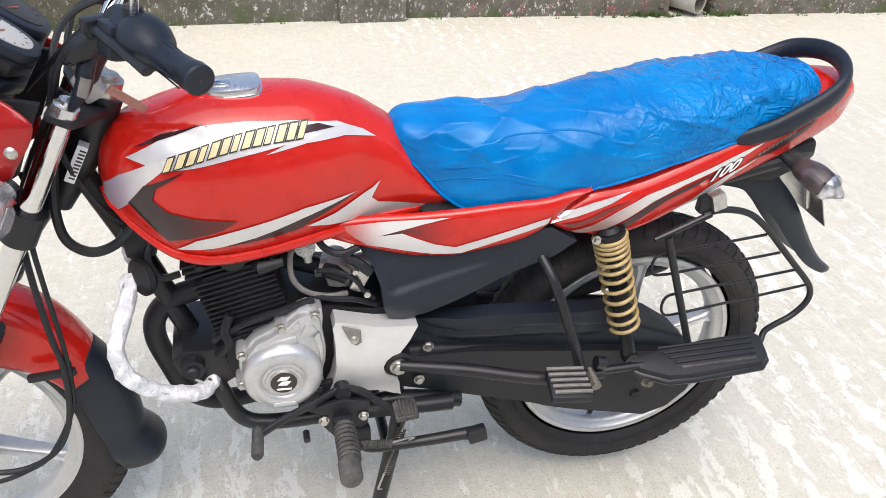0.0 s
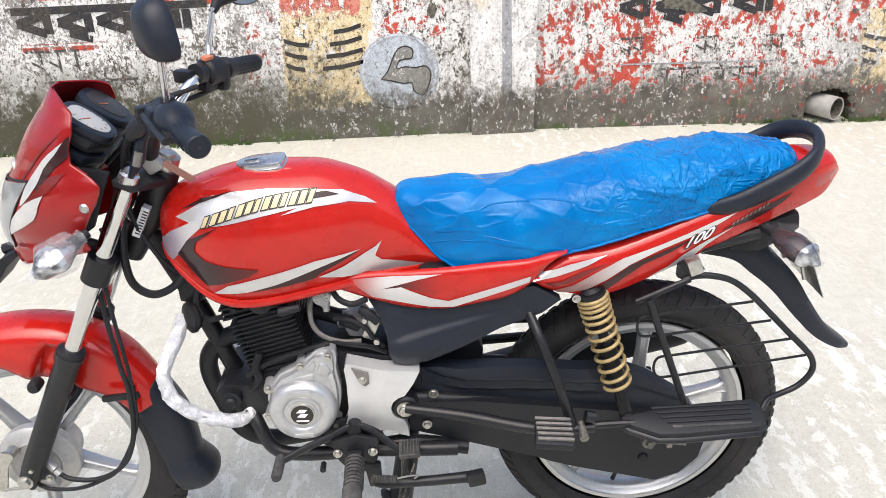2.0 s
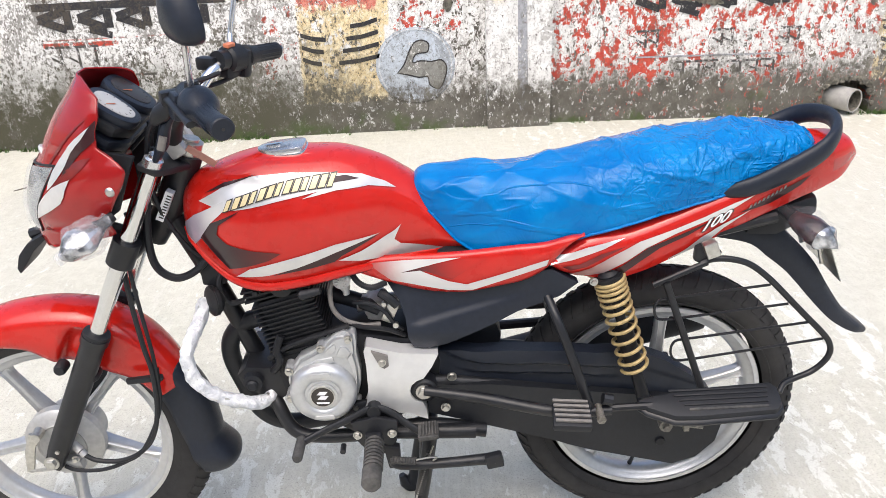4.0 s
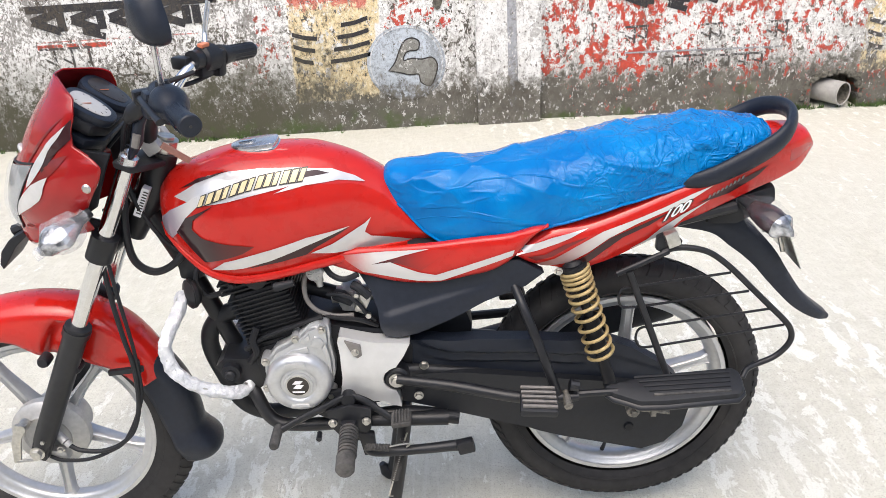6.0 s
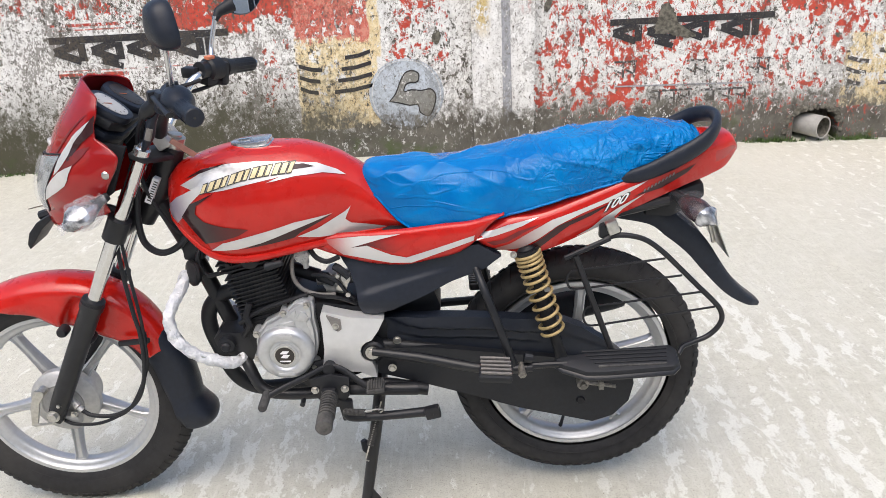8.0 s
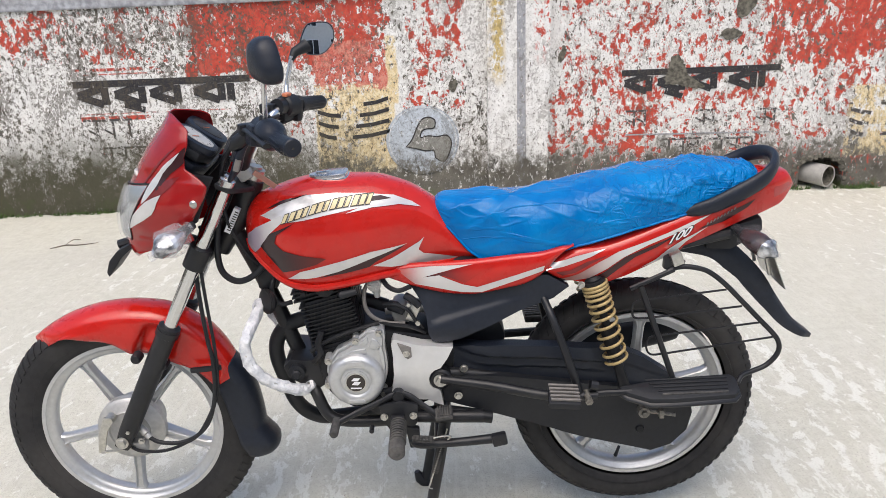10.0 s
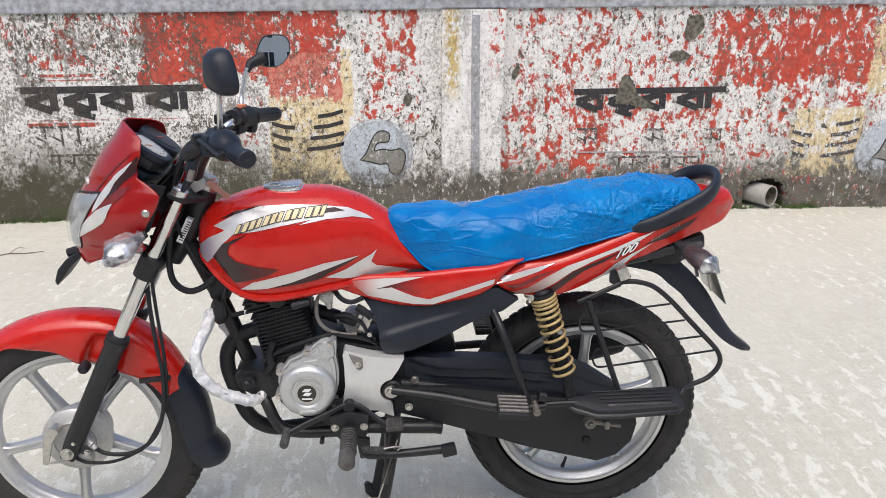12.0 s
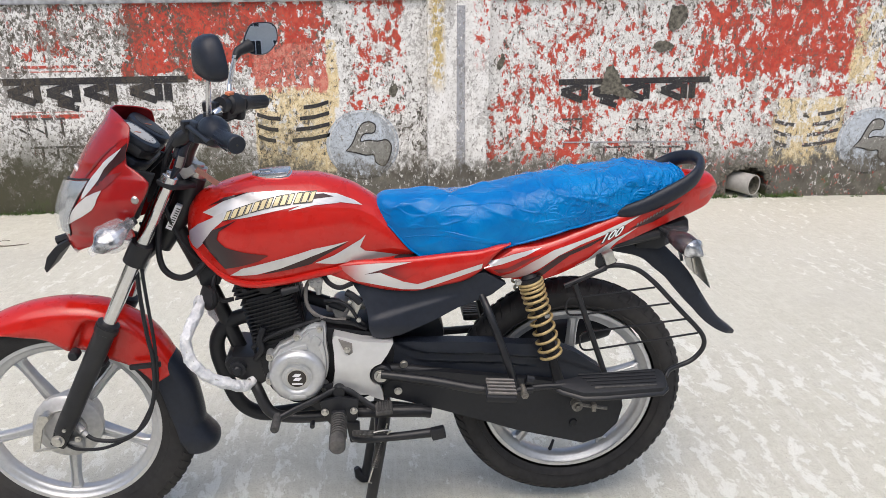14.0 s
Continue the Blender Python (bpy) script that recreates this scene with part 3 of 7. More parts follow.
pillar = tagged(build_pillar(), "whitewashed plaster pier with a grey stripe", "pillar", kind="structure")
part("painted_stripe", plate([(0.735, -0.10), (0.800, -0.10), (0.795, 0.5), (0.798, 1.16), (0.742, 1.16), (0.738, 0.5)], 3.676, 3.684, 0), STRIPE_GREY, pillar, "faded grey painted stripe", smooth=0)


def sign_shape(name, outline, material, parent, y=None, label="", rounds=0, lift=0.0):
    """A flat painted shape on the wall."""
    y = (WALL_Y if y is None else y) - 0.004 - lift
    return part(name, plate(outline, y, y + 0.003, 0, rounds), material, parent, label, smooth=0)


def bar(x0, z0, x1, z1, w):
    """The outline of a straight brush stroke."""
    d = Vector((x1 - x0, z1 - z0)).normalized() * (w / 2)
    return [(x0 - d.y, z0 + d.x), (x1 - d.y, z1 + d.x), (x1 + d.y, z1 - d.x), (x0 + d.y, z0 - d.x)]


def build_sign_row(x0, x1, ztop, height, material):
    """A row of black block shapes hung from one head stroke: the place of a painted trade name."""
    w = x1 - x0
    s = w / 1.08
    t = 0.041 * s
    strokes = [bar(x0, ztop - t / 2, x1, ztop - t / 2, t)]
    for u, kind in ((0.02, "tri"), (0.23, "hook"), (0.43, "tri"), (0.68, "tri"), (0.84, "post")):
        a = x0 + u * w
        zb, zm = ztop - height * 0.92, ztop - height * 0.55
        if kind != "post":
            strokes += [bar(a, zm, a + 0.15 * s, ztop - height * 0.28, t * 1.1), bar(a, zm, a + 0.15 * s, zb, t * 1.1)]
        strokes.append(bar(a + 0.165 * s if kind != "post" else a + 0.05 * s, ztop - t * 1.1, a + 0.165 * s if kind != "post" else a + 0.05 * s, zb, t * 1.15))
        if kind == "hook":
            strokes.append(bar(a + 0.05 * s, ztop - height * 0.95, a + 0.17 * s, ztop - height * 1.18, t * 0.9))
    for i, o in enumerate(strokes):
        sign_shape("painted_stroke", o, material, wall, lift=0.0012 * (i % 3))


build_sign_row(-2.235, -1.05, 0.732, 0.175, LETTER)
build_sign_row(1.456, 2.53, 0.657, 0.160, LETTER)
# smaller worn lines of lettering below
for x0, x1, z, h in ((-2.21, -1.88, 0.40, 0.13), (-2.13, -1.55, 0.235, 0.075), (1.49, 1.64, 0.325, 0.105), (1.98, 2.11, 0.315, 0.10), (2.40, 2.53, 0.305, 0.10), (1.72, 2.02, 0.135, 0.075), (2.08, 2.40, 0.125, 0.075)):
    sign_shape("painted_stroke", bar(x0, z + h / 2, x1, z + h / 2, 0.014), LETTER_WORN, wall)
    k = max(2, round((x1 - x0) / 0.10))
    for i in range(k):
        a = x0 + (x1 - x0) * (i + 0.8) / k
        sign_shape("painted_stroke", bar(a, z + h / 2 - 0.008, a, z - h / 2, 0.014), LETTER_WORN, wall, lift=0.001)
        sign_shape("painted_stroke", bar(a - 0.06, z, a - 0.008, z - h / 4, 0.012), LETTER_WORN, wall, lift=0.0005)
sign_shape("painted_line", bar(1.49, 0.215, 2.50, 0.195, 0.010), STRIPE_GREY, wall)

# cream panels with dark curved bars
for px, worn in ((-0.63, LETTER), (3.03, LETTER_WORN)):
    for i in range(4):
        z = (0.55 if px < 0 else 0.42) - 0.075 * i
        for k in (0, 1):
            a, b = (px + 0.015, px + 0.19 - 0.02 * i) if k == 0 else (px + 0.33 - 0.03 * i, px + 0.50)
            za, zb2 = (z, z - 0.035) if k == 0 else (z - 0.035, z)
            mid = ((a + b) / 2, (za + zb2) / 2 - 0.008)
            if k == 0 and i == 0:
                continue
            sign_shape("painted_bar", [(a, za), (mid[0], mid[1]), (b, zb2), (b, zb2 - 0.026), (mid[0], mid[1] - 0.026), (a, za - 0.026)], worn, wall)


def build_emblem(cx, cz, r):
    """A round painted sign with a plain grey mark in it."""
    circle = lambda q: [(cx + q * math.cos(a), cz + q * 0.955 * math.sin(a)) for a in np.linspace(0, 2 * math.pi, 48, endpoint=False)]
    disc = sign_shape("painted_disc", circle(r), EMBLEM, wall, label="round pale blue painted sign")
    ring = lathe([(r * 0.90, 0), (r * 0.935, 0)], (cx, WALL_Y - 0.0085, cz), 64)
    part("painted_ring", ring, EMBLEM_RIM, wall)
    mark = [(-0.62, -0.22), (-0.40, 0.02), (-0.22, 0.42), (-0.06, 0.66), (0.16, 0.72), (0.34, 0.62), (0.30, 0.40), (0.06, 0.38), (-0.10, 0.30), (-0.16, 0.06), (0.10, 0.10), (0.42, 0.06), (0.72, 0.10),
            (0.86, -0.10), (0.80, -0.42), (0.62, -0.74), (0.36, -0.62), (0.30, -0.36), (0.02, -0.36), (-0.34, -0.26)]
    pts = [Vector((cx + (a * 0.82 + 0.06) * r, cz + (b * 0.86 + 0.02) * r * 0.955)) for a, b in mark]
    edge = []
    for a, b, c in zip(pts[-1:] + pts[:-1], pts, pts[1:] + pts[:1]):
        d = (c - a).normalized() * 0.009
        edge.append((b.x - d.y, b.y + d.x))
    sign_shape("painted_outline", edge, LETTER, wall, rounds=3, lift=0.004, label="dark outline of the painted shape")
    sign_shape("painted_mark", [tuple(p) for p in pts], EMBLEM_MARK, wall, rounds=3, lift=0.006, label="plain grey painted shape")


build_emblem(0.091, 0.237, 0.252)
build_emblem(3.78, 0.17, 0.252)

# torn render patches
for o in ([(1.747, 0.555), (1.765, 0.65), (1.789, 0.735), (1.835, 0.74), (1.871, 0.689), (1.91, 0.61), (2.023, 0.53), (1.93, 0.52), (1.84, 0.545)], [(1.02, 0.73), (1.03, 0.79), (1.065, 0.845), (1.075, 0.79), (1.05, 0.735)],
          [(0.28, 0.58), (0.29, 0.63), (0.335, 0.65), (0.34, 0.60), (0.315, 0.56)], [(2.10, 0.86), (2.14, 0.905), (2.22, 0.90), (2.25, 0.86), (2.17, 0.83)], [(2.20, 1.03), (2.22, 1.12), (2.30, 1.14), (2.33, 1.07), (2.28, 0.99), (2.22, 0.97)]):
    rag = random.Random(len(o) * 7)
    edge = [Vector((p[0], 0, p[1])) for p in o]
    edge = smooth_path([*edge, edge[0]], 6)[:-1]
    edge = [(p.x + rag.uniform(-0.006, 0.006), p.z + rag.uniform(-0.006, 0.006)) for p in edge]
    sign_shape("render_patch", edge, HOLE, wall, lift=0.005, label="bare grey render patch")


def build_pipe():
    """A drain pipe that sticks out of a broken hole at the foot of the wall, turned to the side."""
    a, b = Vector((2.77, 3.93, -0.122)), Vector((2.915, 3.69, -0.126))
    d = (b - a).normalized()
    pipe = thing("drain_pipe", "grey plastic drain pipe in a broken wall hole", "pipe")
    R, r = 0.076, 0.068
    side = d.cross(Vector((0, 0, 1))).normalized()
    # The bore gets a dark colour in place of the shade inside.
    for name, ends, material, label in (("pipe_barrel", ((a, R), (b, R), (b, r), (b - d * 0.006, r)), PIPE, ""), ("bore", ((b - d * 0.006, r), (a, r)), HOLE, "inside of the pipe, its shade put into the colour")):
        tube = bmesh.new()
        rings = [[tube.verts.new(c + side * q * math.cos(t) + Vector((0, 0, 1)) * q * math.sin(t)) for t in np.linspace(0, 2 * math.pi, 32, endpoint=False)] for c, q in ends]
        for s, t in zip(rings, rings[1:]):
            for j in range(32):
                tube.faces.new((s[j], s[(j + 1) % 32], t[(j + 1) % 32], t[j]))
        part(name, tube, material, pipe, label)
    # Added block closes the hole; its dark colour stands in for shade.
    part("masonry", wall_box(HX0 + 0.003, HX1 - 0.003, Y1 - 0.045, Y1 - 0.023, -0.4, HZ1 - 0.003), HOLE, wall, "broken masonry in the hole, darkened for its depth shade", smooth=0)
    rr = random.Random(5)
    for i in range(46):
        t = math.pi * (i / 45)
        px, pz = 2.87 + 0.185 * math.cos(t) * (0.92 + 0.14 * rr.random()), -0.16 + 0.165 * abs(math.sin(t)) ** 0.6 * (0.92 + 0.16 * rr.random())
        bm = bmesh.new()
        bmesh.ops.create_icosphere(bm, subdivisions=1, radius=0.013 + 0.016 * rr.random())
        for v in bm.verts:
            v.co *= 0.6 + 0.7 * rr.random()
            v.co.y *= 0.8
        bmesh.ops.translate(bm, vec=(px, WALL_Y + 0.004, pz), verts=bm.verts)
        part("rubble", bm, HOLE, wall, smooth=0)


build_pipe()


def build_weeds():
    """Moss cushions and small weeds along the foot of the wall."""
    rr = random.Random(11)
    bm = bmesh.new()
    spots = [(rr.uniform(-4.5, -0.9), 1.0) for _ in range(220)] + [(rr.gauss(2.6, 0.12), 1.2) for _ in range(40)] + [(rr.gauss(3.15, 0.1), 1.0) for _ in range(30)] + [(rr.uniform(-0.9, 5.5), 0.5) for _ in range(70)]
    for x, s in spots:
        y = WALL_Y - 0.006 - rr.random() ** 2 * 0.05
        z = ground_z(x, y)
        for _ in range(7):
            h, w, a = rr.uniform(0.008, 0.035) * s, rr.uniform(0.003, 0.007), rr.uniform(0, 6.28)
            dx, dy = math.cos(a), math.sin(a)
            bx, by = x + rr.uniform(-0.02, 0.02), y + rr.uniform(-0.015, 0.0)
            p = [bm.verts.new(q) for q in ((bx - dy * w, by + dx * w, z - 0.002), (bx + dy * w, by - dx * w, z - 0.002), (bx + dx * h * 0.6, min(by + dy * h * 0.6, WALL_Y - 0.003), z + h))]
            bm.faces.new(p)
    ob = part("weeds", bm, GRASS, smooth=0)
    return tagged(ob, "moss and small weeds along the wall foot", "weeds", kind="stuff")


build_weeds()
twig = thing("twig", "thin dry twig lying on the concrete", "twig", (-2.06, 2.885, ground_z(-2.06, 2.885)))
part("stem", sweep(smooth_path([(-0.10, -0.05, 0.004), (-0.03, 0.0, 0.006), (0.05, 0.0, 0.004), (0.16, 0.03, 0.004)], 4), [0.003, 0.004, 0.002], 6), TWIG, twig)
part("side_shoot", sweep(smooth_path([(-0.03, 0.0, 0.006), (0.0, 0.06, 0.02), (0.03, 0.09, 0.008)], 4), 0.002, 6), TWIG, twig)


# ---- the building across the road, which the mirrors show ----
def build_house():
    house = thing("building", "pale plastered building with dark windows across the road", "building", (0, -14.0, 0))
    part("wall", block((0, -0.2, 4.3), (40, 0.4, 8.6), 0.02), PLASTER, house, smooth=0)
    part("roof_slab", block((0, -0.1, 8.7), (40.6, 1.0, 0.22), 0.02), BAND, house, smooth=0)
    for zc in (1.6, 4.3, 7.0):
        for k in range(-7, 8):
            win = part("window", block((k * 2.5, 0.005, zc), (1.26, 0.07, 1.5), 0.01), WHITE_DECAL, house, smooth=0)
            for dx in (-0.30, 0.30):
                part("pane", block((k * 2.5 + dx, 0.044, zc), (0.52, 0.01, 1.36), 0), MATT, win, "dark window pane", smooth=0)
            part("sill", block((k * 2.5, 0.06, zc - 0.80), (1.4, 0.16, 0.07), 0.01), PLASTER, win, smooth=0)


build_house()


# ---- the motorcycle ----
bike = thing("motorcycle", "red commuter motorcycle with silver and maroon graphics on its centre stand", "motorcycle")
FW, RW, GUARD = (-0.637, 0.0, 0.326), (0.655, 0.0, 0.352), (-0.643, 0.0, 0.315)


def bolt(at, r, parent, side=-1, h=0.008, material=STEEL):
    """A hexagon bolt head with its washer, facing sideways."""
    x, y, z = at
    bm = lathe([(0, side * 0.002), (r * 1.35, side * 0.002), (r * 1.35, 0)], at, 20)
    hexa = lathe([(0, side * h), (r * 0.92, side * h), (r, side * (h - 0.0015)), (r, 0)], at, 6)
    return part("bolt", joined(bm, hexa), material, parent, smooth=30)


def build_wheel(c, tyre_r, half, spoke_turn, rear):
    """A cast wheel: rim, five spokes, hub, tyre with tread, valve."""
    cx, cy, cz = c
    q = 0.027 if not rear else 0.030
    rim = part("wheel", lathe([(0.231, -q), (0.233, -q + 0.003), (0.226, -q + 0.006), (0.220, -q + 0.012), (0.214, -q + 0.020), (0.210, -0.008), (0.208, 0), (0.210, 0.008), (0.214, q - 0.020), (0.220, q - 0.012), (0.226, q - 0.006), (0.233, q - 0.003),
                               (0.231, q), (0.222, q), (0.220, q - 0.004), (0.211, q - 0.008), (0.205, 0.016), (0.201, 0.010), (0.201, -0.010), (0.205, -0.016), (0.211, -q + 0.008), (0.220, -q + 0.004), (0.222, -q)], c, 96, close=True), ALLOY, bike, "silver cast alloy wheel", smooth=40)
    # tyre
    prof = []
    for i in range(33):
        a = -0.80 * math.pi + 1.60 * math.pi * i / 32
        w = half * math.copysign(abs(math.sin(a)) ** 0.85, math.sin(a))
        h = (tyre_r - 0.275) * math.cos(a)
        prof.append((0.275 + h if math.cos(a) > 0 else 0.275 + h * 1.35, w))
    prof = [(max(r, 0.228), h) for r, h in prof]
    tyre = part("tyre", lathe(prof, c, 120), RUBBER, rim, "black rubber tyre", smooth=50)
    bm = bmesh.new()
    steps = 74 if not rear else 66
    for k in range(steps):
        for s in (-1, 1):
            a0 = 2 * math.pi * (k + (0.5 if s > 0 else 0)) / steps
            da = 2 * math.pi / steps
            # oblique tread block from near the middle out over the shoulder
            strip = []
            for u in np.linspace(0.06, 0.66, 6):
                ang = u * 0.56 * math.pi
                w = half * math.sin(ang) ** 0.85 if ang < math.pi / 2 else half * math.sin(ang)
                r = 0.275 + (tyre_r - 0.275) * math.cos(ang) if math.cos(ang) > 0 else 0.275 + (tyre_r - 0.275) * math.cos(ang) * 1.35
                lift = 0.0026
                lean = (u ** 1.3) * da * 1.1
                nr, nw = math.cos(ang), math.sin(ang)
                wide = da * (0.64 - 0.16 * u)
                strip.append([((r + e * nr) * math.cos(a0 + lean + d), s * (w + e * nw), (r + e * nr) * math.sin(a0 + lean + d)) for e, d in ((-0.002, 0), (lift, 0.06 * wide), (lift, 0.94 * wide), (-0.002, wide))])
            vs = [[bm.verts.new((cx + x, cy + y, cz + z)) for x, y, z in row] for row in strip]
            for a, b in zip(vs, vs[1:]):
                for j in range(3):
                    bm.faces.new((a[j], a[j + 1], b[j + 1], b[j]))
            bm.faces.new(vs[0]), bm.faces.new(vs[-1][::-1])
    tagged(part("tread", bm, RUBBER, tyre, smooth=30), kind="stuff")
    # side wall rings
    for s in (-1, 1):
        part("sidewall_rib", sweep([(cx + 0.252 * math.cos(a), s * (half + 0.0005 - 0.004 * (not rear)), cz + 0.252 * math.sin(a)) for a in np.linspace(0, 2 * math.pi, 97)], 0.0014, 5, cap=False), RUBBER, tyre)
    # spokes
    for k in range(5):
        a = radians(spoke_turn + 72 * k)
        d, e = Vector((math.cos(a), 0, math.sin(a))), Vector((-math.sin(a), 0, math.cos(a)))
        bm = bmesh.new()
        rows = []
        for r, w, t in ((0.058, 0.0165, 0.020), (0.08, 0.0130, 0.018), (0.15, 0.0105, 0.014), (0.188, 0.0115, 0.013), (0.198, 0.0145, 0.0125), (0.207, 0.022, 0.012)):
            o = Vector(c) + d * r
            rows.append([bm.verts.new(o + e * p * w + Vector((0, q2 * t, 0))) for p, q2 in ((-1, -0.72), (-0.68, -1), (-0.42, -0.55), (0.42, -0.55), (0.68, -1), (1, -0.72), (1, 0.75), (0.55, 1), (-0.55, 1), (-1, 0.75))])
        for p, r in zip(rows, rows[1:]):
            for j in range(10):
                bm.faces.new((p[j], p[(j + 1) % 10], r[(j + 1) % 10], r[j]))
        part("spoke", bm, ALLOY, rim, smooth=45)
    hub = part("hub", lathe([(0, -0.052), (0.020, -0.052), (0.022, -0.046), (0.070, -0.040), (0.080, -0.036), (0.083, -0.022), (0.072, -0.012), (0.066, 0.0), (0.066, 0.04), (0.030, 0.045), (0.0, 0.05)], c, 48), ALLOY_CAST, rim, smooth=40)
    va = radians(-100 if rear else 62)
    p = Vector(c) + Vector((math.cos(va), 0, math.sin(va))) * 0.199
    part("valve", sweep([p, p - Vector((math.cos(va), 0, math.sin(va))) * 0.012 + Vector((0, -0.004, 0)), p - Vector((math.cos(va), 0, math.sin(va))) * 0.034 + Vector((0, -0.010, 0))], [0.0055, 0.0045, 0.004], 10), MATT, rim, "black tyre valve")
    return rim


front_wheel = build_wheel(FW, 0.3182, 0.038, -23, False)
rear_wheel = build_wheel(RW, 0.3082, 0.046, 14, True)


# front brake plate with its lever arm, on the near side of the hub
bx, _, bz = FW
plate_ob = part("brake_plate", lathe([(0, -0.064), (0.018, -0.064), (0.020, -0.056), (0.050, -0.050), (0.054, -0.053), (0.059, -0.049), (0.078, -0.045), (0.086, -0.037), (0.086, -0.018)], FW, 56), ALLOY_CAST, bike, "grey cast brake plate", smooth=35)
part("brake_arm", plate([(bx - 0.048, bz + 0.058), (bx - 0.022, bz + 0.056), (bx - 0.030, bz + 0.040), (bx - 0.044, bz + 0.018), (bx - 0.054, bz - 0.020), (bx - 0.062, bz - 0.046), (bx - 0.076, bz - 0.042), (bx - 0.068, bz + 0.010), (bx - 0.056, bz + 0.040)], -0.082, -0.074, 0.002), STEEL, plate_ob)
part("pull_rod", sweep([(bx - 0.068, -0.080, bz - 0.040), (bx - 0.03, -0.082, bz - 0.037), (bx + 0.012, -0.085, bz - 0.028)], 0.0035, 8), STEEL, plate_ob)
part("drive_housing", joined(rod((bx + 0.036, -0.072, bz + 0.022), (bx + 0.054, -0.083, bz + 0.008), 0.0095, 14), rod((bx + 0.054, -0.083, bz + 0.008), (bx + 0.062, -0.086, bz - 0.001), 0.0075, 14)), ALLOY_CAST, plate_ob)
part("cam_boss", lathe([(0, -0.086), (0.010, -0.086), (0.012, -0.06)], (bx - 0.034, 0, bz + 0.049), 20), STEEL, plate_ob)
part("stay_lug", plate([(bx + 0.005, bz - 0.015), (bx + 0.045, bz - 0.020), (bx + 0.048, bz - 0.045), (bx + 0.0, bz - 0.052)], -0.082, -0.058, 0.004), ALLOY_CAST, plate_ob)
bolt((bx + 0.038, -0.082, bz - 0.012), 0.006, plate_ob)


# ---- front fork ----
def fork_point(s, y):
    """A point on a fork leg, s from 0 at the axle to 1 at the top yoke."""
    a, b = Vector((-0.634, y, 0.330)), Vector((-0.304, y, 0.968))
    return a.lerp(b, s)


for y in (-0.088, 0.088):
    leg = part("fork_leg", sweep([fork_point(s, y) for s in (-0.035, -0.03, 0.0, 0.03, 0.08, 0.30, 0.430, 0.433, 0.455, 0.457)], [0.010, 0.018, 0.021, 0.023, 0.0235, 0.0245, 0.0245, 0.028, 0.028, 0.024], 24), BLACK, bike, "black fork slider", smooth=40)
    part("stanchion", sweep([fork_point(s, y) for s in (0.455, 1.01)], 0.0165, 24), CHROME, leg, "chromed fork tube")
    part("dust_seal", sweep([fork_point(s, y) for s in (0.453, 0.457, 0.467, 0.471)], [0.0235, 0.0265, 0.0265, 0.021], 24), MATT, leg)
    part("axle_clamp", block((-0.634, y, 0.328), (0.040, 0.034, 0.052), 0.009, (0, 27, 0)), BLACK, leg)
    if y < 0:
        bolt((-0.637, y - 0.021, 0.327), 0.012, leg, h=0.010)
        bolt((-0.617, y - 0.019, 0.357), 0.005, leg)
low_yoke = fork_point(0.735, 0)
part("lower_yoke", joined(sweep([fork_point(0.735, -0.088), fork_point(0.735, -0.04) + Vector((0.012, 0, 0)), fork_point(0.735, 0.04) + Vector((0.012, 0, 0)), fork_point(0.735, 0.088)], [0.026, 0.024, 0.024, 0.026], 14),
                          *[sweep([fork_point(0.70, y), fork_point(0.775, y)], 0.0265, 22) for y in (-0.088, 0.088)]), BLACK, bike, "black lower fork yoke")
yoke = part("upper_yoke", joined(plate([(-0.322, -0.104), (-0.290, -0.110), (-0.272, -0.080), (-0.250, -0.03), (-0.250, 0.03), (-0.272, 0.080), (-0.290, 0.110), (-0.322, 0.104), (-0.318, 0.06), (-0.296, 0.0), (-0.318, -0.06)], -0.970, -0.957, 0.004)), BLACK, bike, "black upper fork yoke")
for v in yoke.data.vertices:  # lay the plate flat, leaning with the fork
    x, y, z = v.co
    v.co = (x - 0.004, z, -y - (x + 0.30) * 0.40)
yoke.data.update()
for y in (-0.088, 0.088):
    p = fork_point(1.0, y)
    part("fork_cap", sweep([p, fork_point(1.022, y), fork_point(1.026, y), fork_point(1.034, y), fork_point(1.036, y)], [0.0185, 0.0180, 0.0125, 0.0125, 0.006], 18), SATIN_CHROME, yoke)
part("steering_stem", sweep([(-0.262, 0, 0.962), (-0.300, 0, 0.880), (-0.360, 0, 0.790)], [0.030, 0.030, 0.026], 20), BLACK, bike)
part("ignition_lock", joined(sweep([(-0.268, 0.0, 0.945), (-0.252, 0.0, 0.985)], 0.024, 20), sweep([(-0.252, 0.0, 0.985), (-0.250, 0, 0.991)], 0.016, 18)), STEEL, bike, "bare metal ignition lock")
part("key_tag", block((-0.224, -0.045, 0.968), (0.062, 0.004, 0.013), 0.0015, (0, 42, 20)), KEYTAG, bike, "brown tag on the ignition key")
part("head_tube_label", plate([(-0.318, 0.842), (-0.331, 0.849), (-0.301, 0.905), (-0.288, 0.898)], -0.052, -0.034, 0), WHITE_DECAL, bike, "white printed label", smooth=0)
for i in range(9):
    a = Vector((-0.322, -0.0528, 0.850)) + Vector((0.028, 0, 0.0500)) * (0.04 + 0.105 * i)
    part("print_bar", plate([(a.x - 0.003, a.z + 0.001), (a.x + 0.005, a.z - 0.003), (a.x + 0.006, a.z - 0.001), (a.x - 0.002, a.z + 0.003)], -0.0535, -0.0520, 0), INK, bike, smooth=0)


